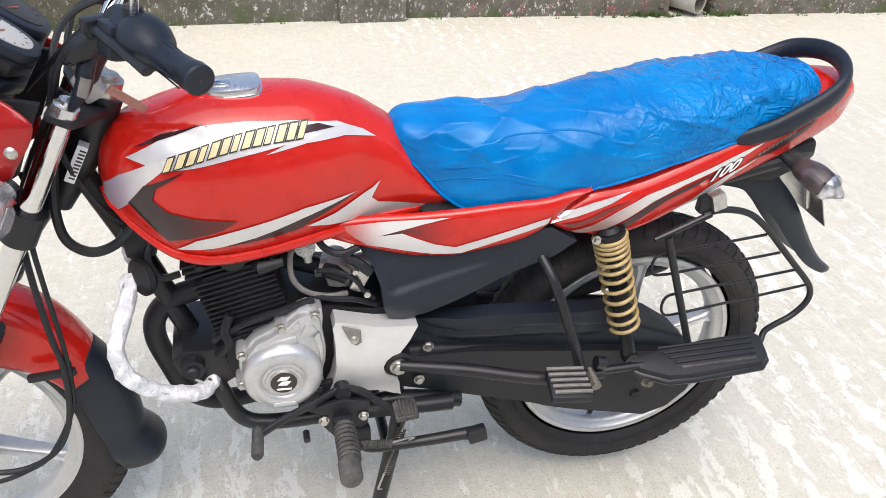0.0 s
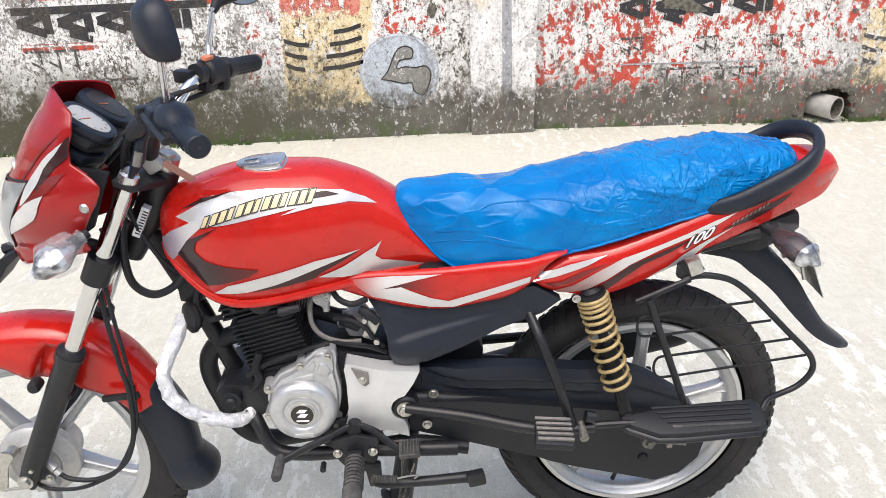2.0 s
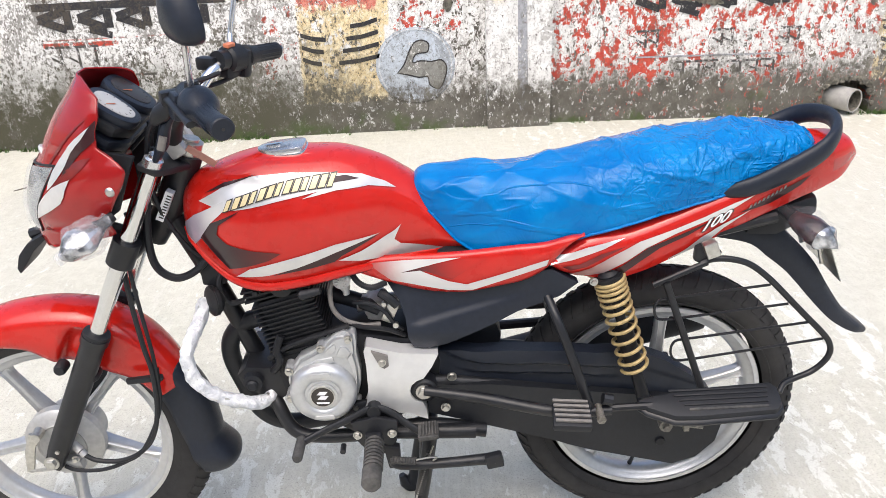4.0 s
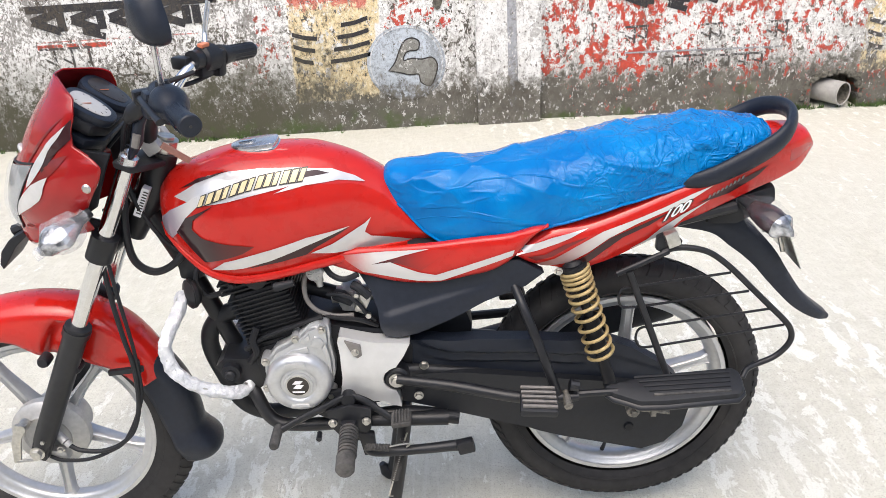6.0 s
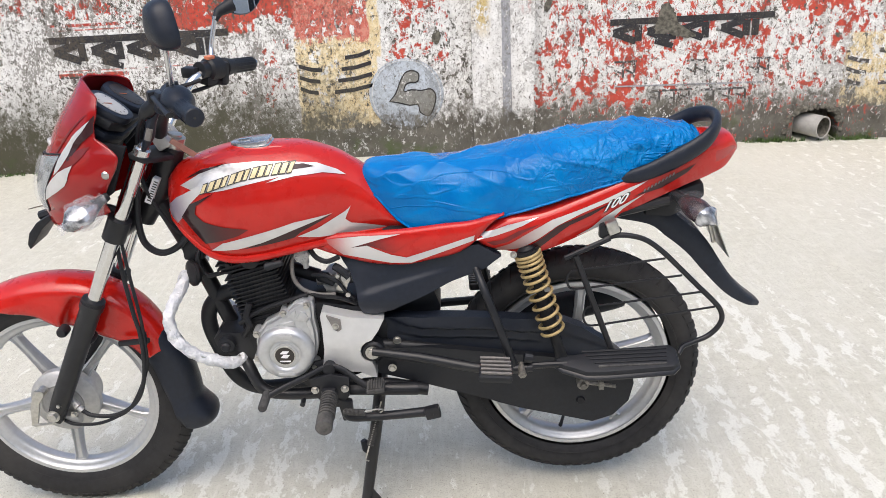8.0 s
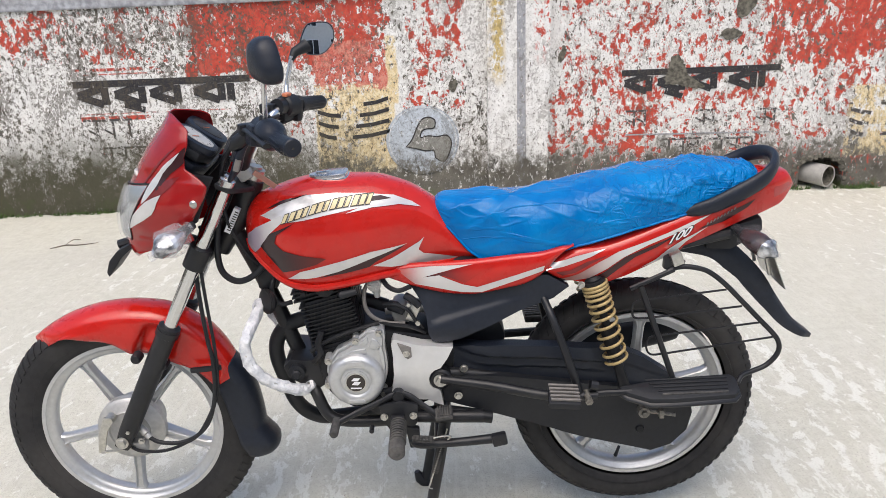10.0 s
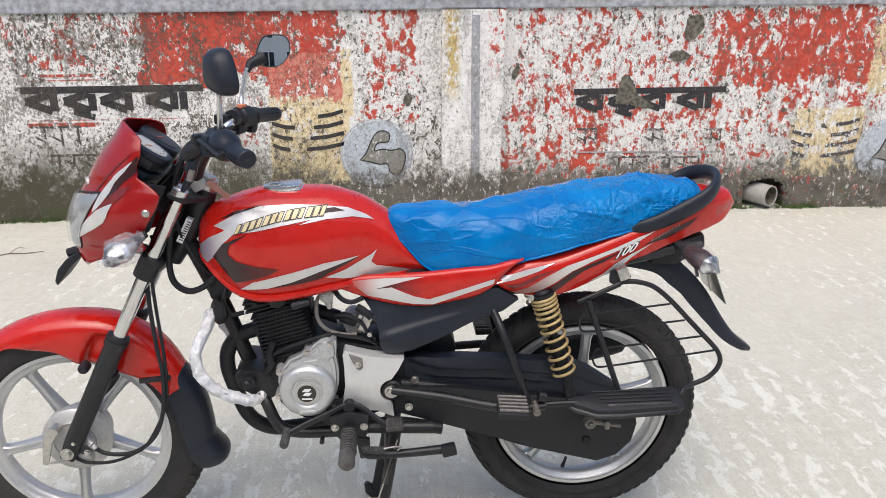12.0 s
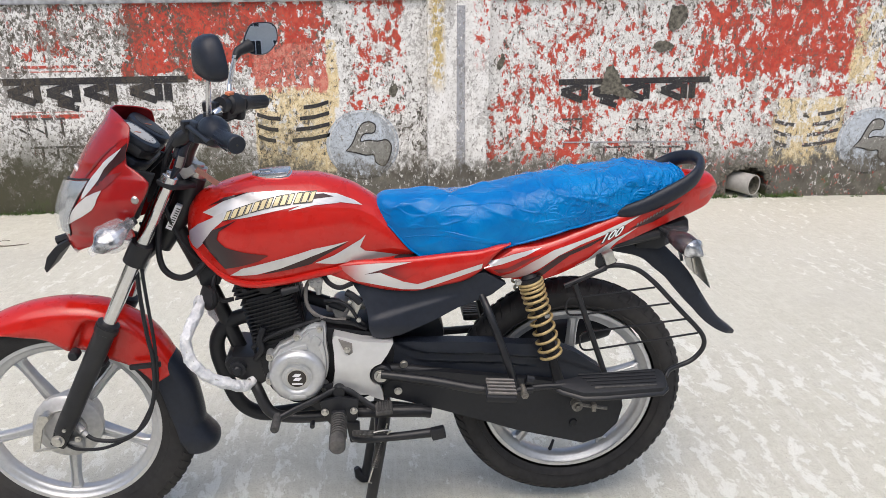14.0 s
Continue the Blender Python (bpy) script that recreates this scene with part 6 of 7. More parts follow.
# rear mudguard: from under the tail down to its pointed tip
mg = []
axis_pts = smooth_path([(0.74, 0, 0.775), (0.83, 0, 0.755), (0.885, 0, 0.715), (0.932, 0, 0.668), (0.972, 0, 0.614), (1.017, 0, 0.558), (1.060, 0, 0.520), (1.100, 0, 0.497)], 8)
bm = bmesh.new()
rows = []
N = len(axis_pts)
for i, p in enumerate(axis_pts):
    u = i / (N - 1)
    t = (axis_pts[min(i + 1, N - 1)] - axis_pts[max(i - 1, 0)]).normalized()
    nr = Vector((t.z, 0, -t.x))
    w = np.interp(u, (0, 0.3, 0.7, 0.92, 1), (0.048, 0.050, 0.046, 0.034, 0.02))
    th = np.interp(u, (0, 0.25, 0.5, 0.75, 0.92, 1), (0.024, 0.030, 0.025, 0.016, 0.009, 0.005))
    rows.append([bm.verts.new(p + Vector((0, w * cy, 0)) + nr * th * cz) for cy, cz in ((-0.97, 1), (-1, 0.7), (-0.98, -0.4), (-0.75, -1), (0.75, -1), (0.98, -0.4), (1, 0.7), (0.97, 1), (0.6, 0.55), (-0.6, 0.55))])
for a, b in zip(rows, rows[1:]):
    for j in range(10):
        bm.faces.new((a[j], a[(j + 1) % 10], b[(j + 1) % 10], b[j]))
bm.faces.new(rows[0]), bm.faces.new(rows[-1][::-1])
mudguard = part("rear_mudguard", bm, PLASTIC, bike, "dark grey plastic rear mudguard", smooth=50)
part("light_holder", plate([(0.80, 0.80), (0.93, 0.835), (0.935, 0.80), (0.90, 0.775), (0.86, 0.755), (0.80, 0.76)], -0.070, 0.070, 0.01), MATT, mudguard)
part("number_plate", block((0.978, 0.0, 0.698), (0.0025, 0.16, 0.10), 0.001, (0, -22, 0)), STEEL, mudguard, "blank metal rear number plate")
for y in (-0.05, 0.05):
    part("plate_bracket", rod((0.950, y, 0.745), (0.968, y, 0.680), 0.005, 8), STEEL, mudguard)


# ---- frame ----
for pts, r, name in (([(-0.335, 0, 0.880), (-0.300, 0, 0.800), (-0.245, 0, 0.660), (-0.200, 0, 0.525), (-0.170, 0, 0.440)], 0.019, "down_tube"),
                     ([(-0.28, 0, 0.86), (-0.15, 0, 0.80), (0.05, 0, 0.755), (0.20, 0, 0.70)], 0.022, "backbone_tube")):
    part(name, sweep(smooth_path(pts, 5), r, 16), BLACK, bike, "black frame tube")
for s in (-1, 1):
    part("cradle_tube", sweep(smooth_path([(-0.178, s * 0.03, 0.470), (-0.150, s * 0.075, 0.430), (-0.118, s * 0.095, 0.372), (-0.06, s * 0.10, 0.355), (0.06, s * 0.10, 0.358), (0.16, s * 0.10, 0.372), (0.285, s * 0.10, 0.350)], 6), [0.014, 0.0145, 0.0145, 0.0145, 0.016, 0.016, 0.016], 14), BLACK, bike, "black lower frame tube")
    part("seat_rail", sweep(smooth_path([(0.20, s * 0.08, 0.69), (0.40, s * 0.095, 0.735), (0.60, s * 0.10, 0.762), (0.85, s * 0.08, 0.80)], 5), 0.012, 10), BLACK, bike)
mount = part("engine_mount", plate([(-0.225, 0.500), (-0.205, 0.520), (-0.165, 0.515), (-0.120, 0.520), (-0.110, 0.455), (-0.150, 0.430), (-0.175, 0.445), (-0.215, 0.470)], -0.075, 0.075, 0.006), BLACK, bike, "black front engine mount")
part("mount_bush", lathe([(0, -0.104), (0.008, -0.104), (0.012, -0.100), (0.012, -0.094), (0.020, -0.092), (0.021, -0.07)], (-0.190, 0, 0.490), 20), MATT, mount)

# ---- engine ----
crank = part("crankcase", plate([(-0.125, 0.560), (-0.060, 0.588), (0.030, 0.592), (0.120, 0.578), (0.190, 0.562), (0.195, 0.470), (0.160, 0.405), (0.060, 0.378), (-0.060, 0.385), (-0.115, 0.430), (-0.135, 0.500)], -0.085, 0.095, 0.012, 2), ENGINE, bike, "black engine crankcase")
outer = [(-0.113, 0.500), (-0.111, 0.515), (-0.102, 0.534), (-0.083, 0.559), (-0.060, 0.570), (-0.035, 0.585), (-0.007, 0.609), (0.009, 0.614), (0.032, 0.606), (0.033, 0.585), (0.031, 0.565), (0.036, 0.521), (0.034, 0.490), (0.027, 0.465), (0.002, 0.424), (-0.042, 0.409), (-0.080, 0.427), (-0.108, 0.463)]
part("case_cover", plate(outer, -0.108, -0.080, 0.004, 1), ALLOY, crank, "silver cast magneto cover", smooth=40)
mid = Vector((-0.038, 0.500))
inset = [tuple(mid + (Vector(p) - mid) * 0.93) for p in outer]
part("cover_step", plate(inset, -0.122, -0.100, 0.008, 1), ALLOY, crank, smooth=40)
# cast panels above the cap, with sunk lines between them
for o, y in (([(-0.083, 0.541), (-0.046, 0.560), (-0.014, 0.565), (-0.012, 0.552), (-0.045, 0.549), (-0.074, 0.534)], -0.127), ([(-0.008, 0.568), (0.003, 0.590), (0.014, 0.586), (0.021, 0.575), (0.010, 0.562)], -0.128), ([(0.014, 0.560), (0.024, 0.572), (0.029, 0.545), (0.030, 0.512), (0.024, 0.505), (0.022, 0.530)], -0.127), ([(-0.030, 0.576), (-0.008, 0.596), (-0.006, 0.580), (-0.016, 0.570)], -0.125)):
    part("cast_panel", plate(o, y, -0.115, 0.003), ALLOY, crank, smooth=30)
# stepped round cap of the magneto
part("magneto_cap", lathe([(0, -0.143), (0.030, -0.143), (0.031, -0.140), (0.036, -0.139), (0.040, -0.143), (0.046, -0.1445), (0.054, -0.144), (0.061, -0.141), (0.0665, -0.134), (0.0685, -0.124), (0.0690, -0.110)], (-0.041, 0, 0.486), 64), ALLOY, crank, "silver round magneto cap", smooth=40)
part("cap_badge", lathe([(0, -0.1455), (0.0225, -0.1455), (0.0235, -0.142)], (-0.041, 0, 0.486), 40), INK, crank, "black round badge")
part("badge_ring", lathe([(0.0225, -0.1458), (0.0245, -0.1458), (0.0250, -0.142)], (-0.041, 0, 0.486), 40), STEEL, crank)
for o in ([(-0.052, 0.492), (-0.045, 0.499), (-0.030, 0.498), (-0.036, 0.491)], [(-0.051, 0.482), (-0.044, 0.489), (-0.029, 0.488), (-0.036, 0.480)], [(-0.054, 0.474), (-0.028, 0.473), (-0.029, 0.470), (-0.053, 0.471)]):
    part("badge_mark", plate(o, -0.1470, -0.1452, 0), WHITE_DECAL, crank, smooth=0)
for o in ([(-0.060, 0.540), (-0.022, 0.541), (-0.018, 0.531), (-0.064, 0.530)], [(-0.064, 0.432), (-0.020, 0.432), (-0.024, 0.440), (-0.060, 0.440)]):
    part("cap_flat", plate(o, -0.1462, -0.132, 0.0015), ALLOY, crank)
for x, z in ((-0.106, 0.532), (-0.111, 0.468), (0.018, 0.600), (-0.037, 0.582), (0.020, 0.440)):
    bolt((x, -0.118, z), 0.0065, crank)
    part("bolt_boss", lathe([(0, -0.116), (0.0085, -0.116), (0.0098, -0.112), (0.0098, -0.085)], (x, 0, z), 18), ALLOY, crank)
# the pale sprocket cover between engine and swing arm
sc = plate([(0.052, 0.585), (0.090, 0.574), (0.120, 0.566), (0.194, 0.558), (0.180, 0.532), (0.162, 0.508), (0.148, 0.503), (0.138, 0.494), (0.133, 0.480), (0.135, 0.464), (0.143, 0.452), (0.158, 0.446), (0.163, 0.430), (0.166, 0.402),
             (0.150, 0.408), (0.128, 0.420), (0.080, 0.424), (0.032, 0.424), (0.043, 0.450), (0.050, 0.490), (0.050, 0.540), (0.047, 0.572)], -0.122, -0.085, 0.005, bend=lambda x, z: -0.010 * math.exp(-((z - 0.50) / 0.05) ** 2) + 0.02 * max(0, x - 0.12), step=0.015)
sprocket = part("sprocket_cover", sc, COVER, bike, "pale silver sprocket cover", smooth=40)
# Raised grey plate paints the shade of the recess round the bolt.
part("cover_recess", plate([(0.062, 0.576), (0.094, 0.564), (0.095, 0.540), (0.086, 0.534), (0.077, 0.540)], -0.1292, -0.118, 0.001), HOSE, sprocket)
bolt((0.082, -0.1285, 0.549), 0.006, sprocket)


def cyl(x, y, z):
    """From the cylinder's own axes (forward, across, up) to the world; it leans forward."""
    c, s = math.cos(radians(14)), math.sin(radians(14))
    return (-0.085 + x * c - z * s, y, 0.560 + x * s + z * c)


def cyl_block(x0, x1, y0, y1, z0, z1, bevel=0.003):
    bm = block(((x0 + x1) / 2, (y0 + y1) / 2, (z0 + z1) / 2), (x1 - x0, y1 - y0, z1 - z0), bevel)
    for v in bm.verts:
        v.co = cyl(*v.co)
    return bm


barrel = part("cylinder", cyl_block(-0.044, 0.064, -0.082, 0.079, -0.02, 0.125, 0.008), ENGINE, bike, "black finned engine cylinder")
for k in range(13):
    z = -0.006 + 0.0100 * k
    e = 0.0 if k < 2 else 0.008
    part("cooling_fin", cyl_block(-0.050 - e, 0.066 + e * 0.5, -0.088, 0.088, z, z + 0.0034, 0.0012), ENGINE, barrel)
head = part("cylinder_head", cyl_block(-0.058, 0.066, -0.078, 0.078, 0.124, 0.178, 0.010), ENGINE, bike, "black cylinder head")
for k in range(3):
    part("head_fin", cyl_block(-0.066, 0.072, -0.084, 0.084, 0.130 + 0.011 * k, 0.1345 + 0.011 * k, 0.0016), ENGINE, head)
part("rocker_cover", joined(cyl_block(-0.048, 0.052, -0.066, 0.066, 0.165, 0.222, 0.014), cyl_block(-0.020, 0.040, -0.080, -0.05, 0.150, 0.205, 0.006)), ENGINE, head, "black rocker cover")
for dx, dy in ((-0.035, -0.07), (0.03, -0.074), (0.055, -0.06)):
    x, y, z = cyl(dx, dy, 0.150)
    bolt((x, y - 0.014, z), 0.0065, head, material=ENGINE)
part("cam_cover", lathe([(0, -0.097), (0.016, -0.097), (0.022, -0.093), (0.024, -0.07)], (cyl(0.018, 0, 0.150)[0], 0, cyl(0.018, 0, 0.150)[2]), 24), ENGINE, head)
x, y, z = cyl(0.044, -0.06, 0.118)
part("spark_plug_cap", sweep([(x, -0.07, z), (x + 0.01, -0.105, z + 0.012), (x + 0.045, -0.105, z + 0.02)], [0.009, 0.010, 0.007], 10), MATT, head)
# exhaust header down the front and under the engine
part("exhaust_pipe", sweep(smooth_path([(-0.125, 0.0, 0.606), (-0.172, -0.004, 0.598), (-0.216, 0.0, 0.580), (-0.248, 0.01, 0.538), (-0.256, 0.02, 0.485), (-0.243, 0.03, 0.415), (-0.222, 0.04, 0.340), (-0.185, 0.05, 0.295), (-0.130, 0.065, 0.275), (-0.02, 0.085, 0.280), (0.12, 0.12, 0.31), (0.24, 0.135, 0.345)], 7), 0.0195, 18), MATT, bike, "matt black exhaust pipe")
part("exhaust_flange", joined(sweep([(-0.128, 0.0, 0.594), (-0.140, 0.0, 0.592)], 0.030, 16), rod((-0.128, -0.030, 0.572), (-0.155, -0.030, 0.566), 0.005, 8)), STEEL, bike)
muffler = part("muffler", sweep(smooth_path([(0.20, 0.135, 0.335), (0.27, 0.138, 0.352), (0.34, 0.140, 0.370), (0.55, 0.142, 0.418), (0.77, 0.142, 0.468), (0.80, 0.142, 0.474), (0.81, 0.142, 0.476)], 5), [0.018, 0.030, 0.044, 0.047, 0.047, 0.040, 0.02], 28), MATT, bike, "matt black muffler", smooth=50)
# brackets in front of the cylinder and down to the case
part("guide_bracket", sweep(smooth_path([(-0.160, -0.055, 0.610), (-0.150, -0.06, 0.560), (-0.148, -0.062, 0.520)], 4), 0.004, 8), BLACK, bike)
part("oil_line", sweep(smooth_path([(-0.150, -0.085, 0.545), (-0.10, -0.095, 0.580), (-0.03, -0.10, 0.606), (0.02, -0.095, 0.618)], 5), 0.006, 8), ENGINE, bike)
part("starter_lead", sweep(smooth_path([(-0.118, -0.09, 0.600), (-0.13, -0.095, 0.570), (-0.125, -0.10, 0.545), (-0.145, -0.085, 0.515)], 4), 0.008, 10), ENGINE, bike)

# carburettor, fuel tap and hoses
carb = part("carburettor", joined(lathe([(0, -0.035), (0.022, -0.035), (0.024, -0.03), (0.024, 0.03), (0, 0.03)], (0.070, 0, 0.615), 24), block((0.070, 0, 0.590), (0.04, 0.05, 0.035), 0.008), rod((0.03, 0, 0.615), (0.13, 0, 0.618), 0.018, 16)), ALLOY_CAST, bike, "dull alloy carburettor")
part("carb_top", sweep([(0.045, -0.045, 0.640), (0.060, -0.055, 0.640), (0.080, -0.062, 0.628)], [0.013, 0.014, 0.009], 12), MATT, carb)
part("inlet_rubber", sweep(smooth_path([(-0.03, 0, 0.645), (0.0, 0, 0.634), (0.035, 0, 0.620)], 4), 0.017, 16), MATT, bike)
tap = part("fuel_tap", joined(lathe([(0, -0.078), (0.010, -0.078), (0.017, -0.074), (0.018, -0.050)], (0.012, 0, 0.706), 18), rod((0.012, -0.055, 0.740), (0.016, -0.055, 0.680), 0.010, 14), rod((0.016, -0.055, 0.682), (0.017, -0.055, 0.668), 0.007, 12)), ALLOY_CAST, bike, "dull alloy fuel tap")
for k in range(5):
    a = math.pi * k / 5
    part("tap_rib", block((0.012, -0.078, 0.706), (0.026, 0.004, 0.003), 0.001, (0, math.degrees(a), 0)), ALLOY_CAST, tap)
part("fuel_hose", sweep(smooth_path([(0.002, -0.058, 0.712), (-0.012, -0.065, 0.690), (-0.012, -0.072, 0.650), (0.008, -0.076, 0.622), (0.045, -0.074, 0.606), (0.080, -0.066, 0.602)], 6), 0.005, 10), HOSE, bike, "grey fuel hose")
part("throttle_link", block((0.102, -0.068, 0.630), (0.024, 0.014, 0.046), 0.005, (0, 25, 0)), STEEL, bike)
for a, b, r in (((0.112, -0.075, 0.606), (0.112, -0.085, 0.606), 0.006), ((0.092, -0.075, 0.655), (0.092, -0.085, 0.655), 0.005)):
    part("link_screw", rod(a, b, r, 8), STEEL, bike)
for pts, r, m in (([(0.030, -0.06, 0.720), (0.045, -0.07, 0.700), (0.070, -0.075, 0.690), (0.10, -0.075, 0.70)], 0.006, MATT), ([(0.03, -0.06, 0.650), (0.06, -0.075, 0.655), (0.09, -0.08, 0.640), (0.108, -0.078, 0.610), (0.125, -0.075, 0.590)], 0.0045, MATT), ([(0.085, -0.07, 0.675), (0.10, -0.078, 0.668), (0.118, -0.08, 0.650)], 0.009, MATT),
                  ([(0.0, -0.07, 0.62), (0.04, -0.08, 0.606), (0.09, -0.085, 0.60), (0.13, -0.08, 0.58)], 0.005, ENGINE), ([(-0.22, -0.03, 0.74), (-0.235, -0.05, 0.70), (-0.22, -0.05, 0.66), (-0.19, -0.045, 0.66)], 0.006, MATT)):
    part("wire", sweep(smooth_path(pts, 5), r, 8), m, bike)
hd = Vector((-0.76, -0.64, 0.10)).normalized()
hc = Vector((-0.247, -0.062, 0.672))
horn = part("horn", sweep([hc - hd * 0.020, hc - hd * 0.010, hc, hc + hd * 0.006, hc + hd * 0.010, hc + hd * 0.012], [0.012, 0.026, 0.030, 0.029, 0.014, 0.004], 28), ENGINE, bike, "black disc horn")
part("horn_rim", sweep([hc - hd * 0.003, hc + hd * 0.004], 0.0312, 28), ENGINE, horn)
part("coil", rod((-0.13, 0.0, 0.735), (-0.07, 0.0, 0.728), 0.020, 16), MATT, bike, "black ignition coil")
part("head_stay", plate([(-0.12, 0.745), (-0.06, 0.752), (-0.055, 0.715), (-0.085, 0.690), (-0.125, 0.705)], -0.050, -0.040, 0.003), BLACK, bike)
part("regulator", block((-0.245, -0.02, 0.725), (0.05, 0.05, 0.06), 0.01), MATT, bike)

# ---- crash guard, wrapped in white plastic ----
for s in (-1, 1):
    pts = smooth_path([(-0.268, s * 0.05, 0.668), (-0.272, s * 0.085, 0.648), (-0.281, s * 0.125, 0.630), (-0.290, s * 0.146, 0.604), (-0.291, s * 0.150, 0.570), (-0.275, s * 0.150, 0.532), (-0.245, s * 0.140, 0.496), (-0.207, s * 0.122, 0.468), (-0.180, s * 0.102, 0.450), (-0.166, s * 0.082, 0.446), (-0.156, s * 0.062, 0.452)], 7)
    guard = part("crash_guard", sweep(pts, 0.0115, 12), STEEL, bike, "leg guard tube wrapped in white plastic")
    bm = sweep(pts, 0.0138, 20)
    bmesh.ops.subdivide_edges(bm, edges=[e for e in bm.edges if abs(e.calc_length()) > 0.008], cuts=1, use_grid_fill=True)
    for v in bm.verts:
        v.co += Vector((noise.noise(v.co * 70), noise.noise(v.co * 70 + Vector((5, 1, 2))), noise.noise(v.co * 70 + Vector((1, 8, 3))))) * 0.0042
    part("wrap", bm, WRAP, guard, "creased white plastic wrapping", smooth=30)

# ---- chain case and swing arm ----
upper = [(0.190, 0.512), (0.192, 0.540), (0.240, 0.548), (0.330, 0.549), (0.455, 0.540), (0.587, 0.522), (0.660, 0.490), (0.723, 0.445), (0.760, 0.405), (0.780, 0.372), (0.700, 0.400), (0.60, 0.418), (0.45, 0.440), (0.30, 0.462), (0.210, 0.478), (0.180, 0.490)]


def case_bend(x, z):
    """Pressed ridges along the upper chain case."""
    mid = np.interp(x, (0.2, 0.45, 0.6, 0.75), (0.520, 0.505, 0.480, 0.42))
    run = lambda a, b, r: min(1.0, max(0.0, (x - a) / r)) * min(1.0, max(0.0, (b - x) / r))
    dip = 0.022 * math.exp(-max(0.0, x - 0.20) / 0.035)
    return -0.015 * (0.3 + 0.7 * run(0.20, 0.62, 0.06)) / (1 + math.exp(-(z - mid - dip) / 0.0020)) - 0.013 * run(0.21, 0.58, 0.07) / (1 + math.exp(-(z - mid - dip + 0.030) / 0.0020))


case = part("chain_case_upper", plate(upper, -0.080, -0.045, 0.006, bend=case_bend, step=0.006), PLASTIC, bike, "black plastic upper chain case", smooth=40)
lower = [(0.165, 0.470), (0.168, 0.402), (0.230, 0.382), (0.358, 0.338), (0.509, 0.285), (0.685, 0.236), (0.735, 0.252), (0.773, 0.292), (0.784, 0.340), (0.780, 0.376), (0.700, 0.402), (0.60, 0.420), (0.45, 0.442), (0.30, 0.464)]
case2 = part("chain_case_lower", plate(lower, -0.100, -0.050, 0.007, bend=lambda x, z: -0.003 * (x > 0.44 and z < 0.36), step=0.02), MATT, bike, "black plastic lower chain case", smooth=40)
bolt((0.219, -0.100, 0.489), 0.0075, case), bolt((0.203, -0.106, 0.418), 0.0075, case2)
arm = part("swing_arm", sweep(smooth_path([(0.150, -0.090, 0.474), (0.30, -0.078, 0.450), (0.45, -0.078, 0.424), (0.58, -0.082, 0.394), (0.72, -0.088, 0.366)], 5), [0.014, 0.013, 0.013, 0.014, 0.013], 14, 1.3), BLACK, bike, "black swing arm")
part("swing_arm", sweep(smooth_path([(0.150, 0.104, 0.454), (0.45, 0.112, 0.405), (0.72, 0.108, 0.365)], 5), 0.017, 12), BLACK, bike, "black swing arm")
part("pivot_boss", lathe([(0, -0.124), (0.022, -0.124), (0.027, -0.120), (0.027, -0.09)], (0.161, 0, 0.472), 28), BLACK, arm)
bolt((0.161, -0.125, 0.472), 0.0125, arm, h=0.011)
part("axle_adjuster", joined(rod((0.655, -0.118, 0.366), (0.655, -0.140, 0.366), 0.014, 18), rod((0.655, -0.140, 0.366), (0.655, -0.150, 0.366), 0.008, 6), rod((0.665, -0.128, 0.364), (0.735, -0.128, 0.350), 0.0045, 8)), DIRTY, arm, "dirty steel axle adjuster")
part("adjuster_nut", block((0.700, -0.128, 0.356), (0.012, 0.014, 0.022), 0.002), DIRTY, arm)
part("drain_cap", lathe([(0, -0.108), (0.009, -0.108), (0.011, -0.104), (0.011, -0.098)], (0.655, 0, 0.300), 14), ENGINE, case2)
part("brake_drum", lathe([(0, 0.06), (0.07, 0.058), (0.08, 0.05), (0.08, 0.02), (0, 0.02)], RW, 40), ALLOY_CAST, bike, smooth=40)


# ---- rear shock absorbers ----
def build_shock(s):
    a, b = Vector((0.524, s * 0.116, 0.722)), Vector((0.606, s * 0.134, 0.435))
    d = (b - a)
    body = part("shock_absorber", sweep([a + d * u for u in (0, 0.02, 0.12, 0.13, 0.42, 0.43, 0.70, 0.72, 0.80, 1.0)], [0.012, 0.020, 0.020, 0.010, 0.010, 0.018, 0.018, 0.012, 0.012, 0.014], 18), ENGINE, bike, "black shock absorber with gold spring")
    ax = d.normalized()
    e1 = ax.cross(Vector((0, 1, 0))).normalized()
    e2 = ax.cross(e1)
    pts = []
    turns, n = 11.5, 11.5 * 24
    for i in range(int(n) + 1):
        u = i / n
        # tight coils above, wide ones below, closed again at the end
        w = 0.06 + 0.68 * (0.42 * u + 0.80 * u ** 2.4 - 0.22 * u ** 7)
        r = 0.0285 * (1 - 0.06 * u)
        ph = 2 * math.pi * turns * u
        pts.append(a + d * w + e1 * r * math.cos(ph) + e2 * r * math.sin(ph))
    part("spring", sweep(pts, 0.0038, 8), SPRING, body, "gold painted coil spring", smooth=60)
    part("top_cap", sweep([a + d * 0.03, a + d * 0.055], 0.028, 20), ENGINE, body)
    part("lower_eye", lathe([(0, s * 0.016), (0.014, s * 0.016), (0.016, 0.0), (0.014, -s * 0.012)], b, 16), BLACK, body)
    bolt((a.x - 0.028, s * 0.135, a.z - 0.012), 0.006, body, side=s)


build_shock(-1)
build_shock(1)

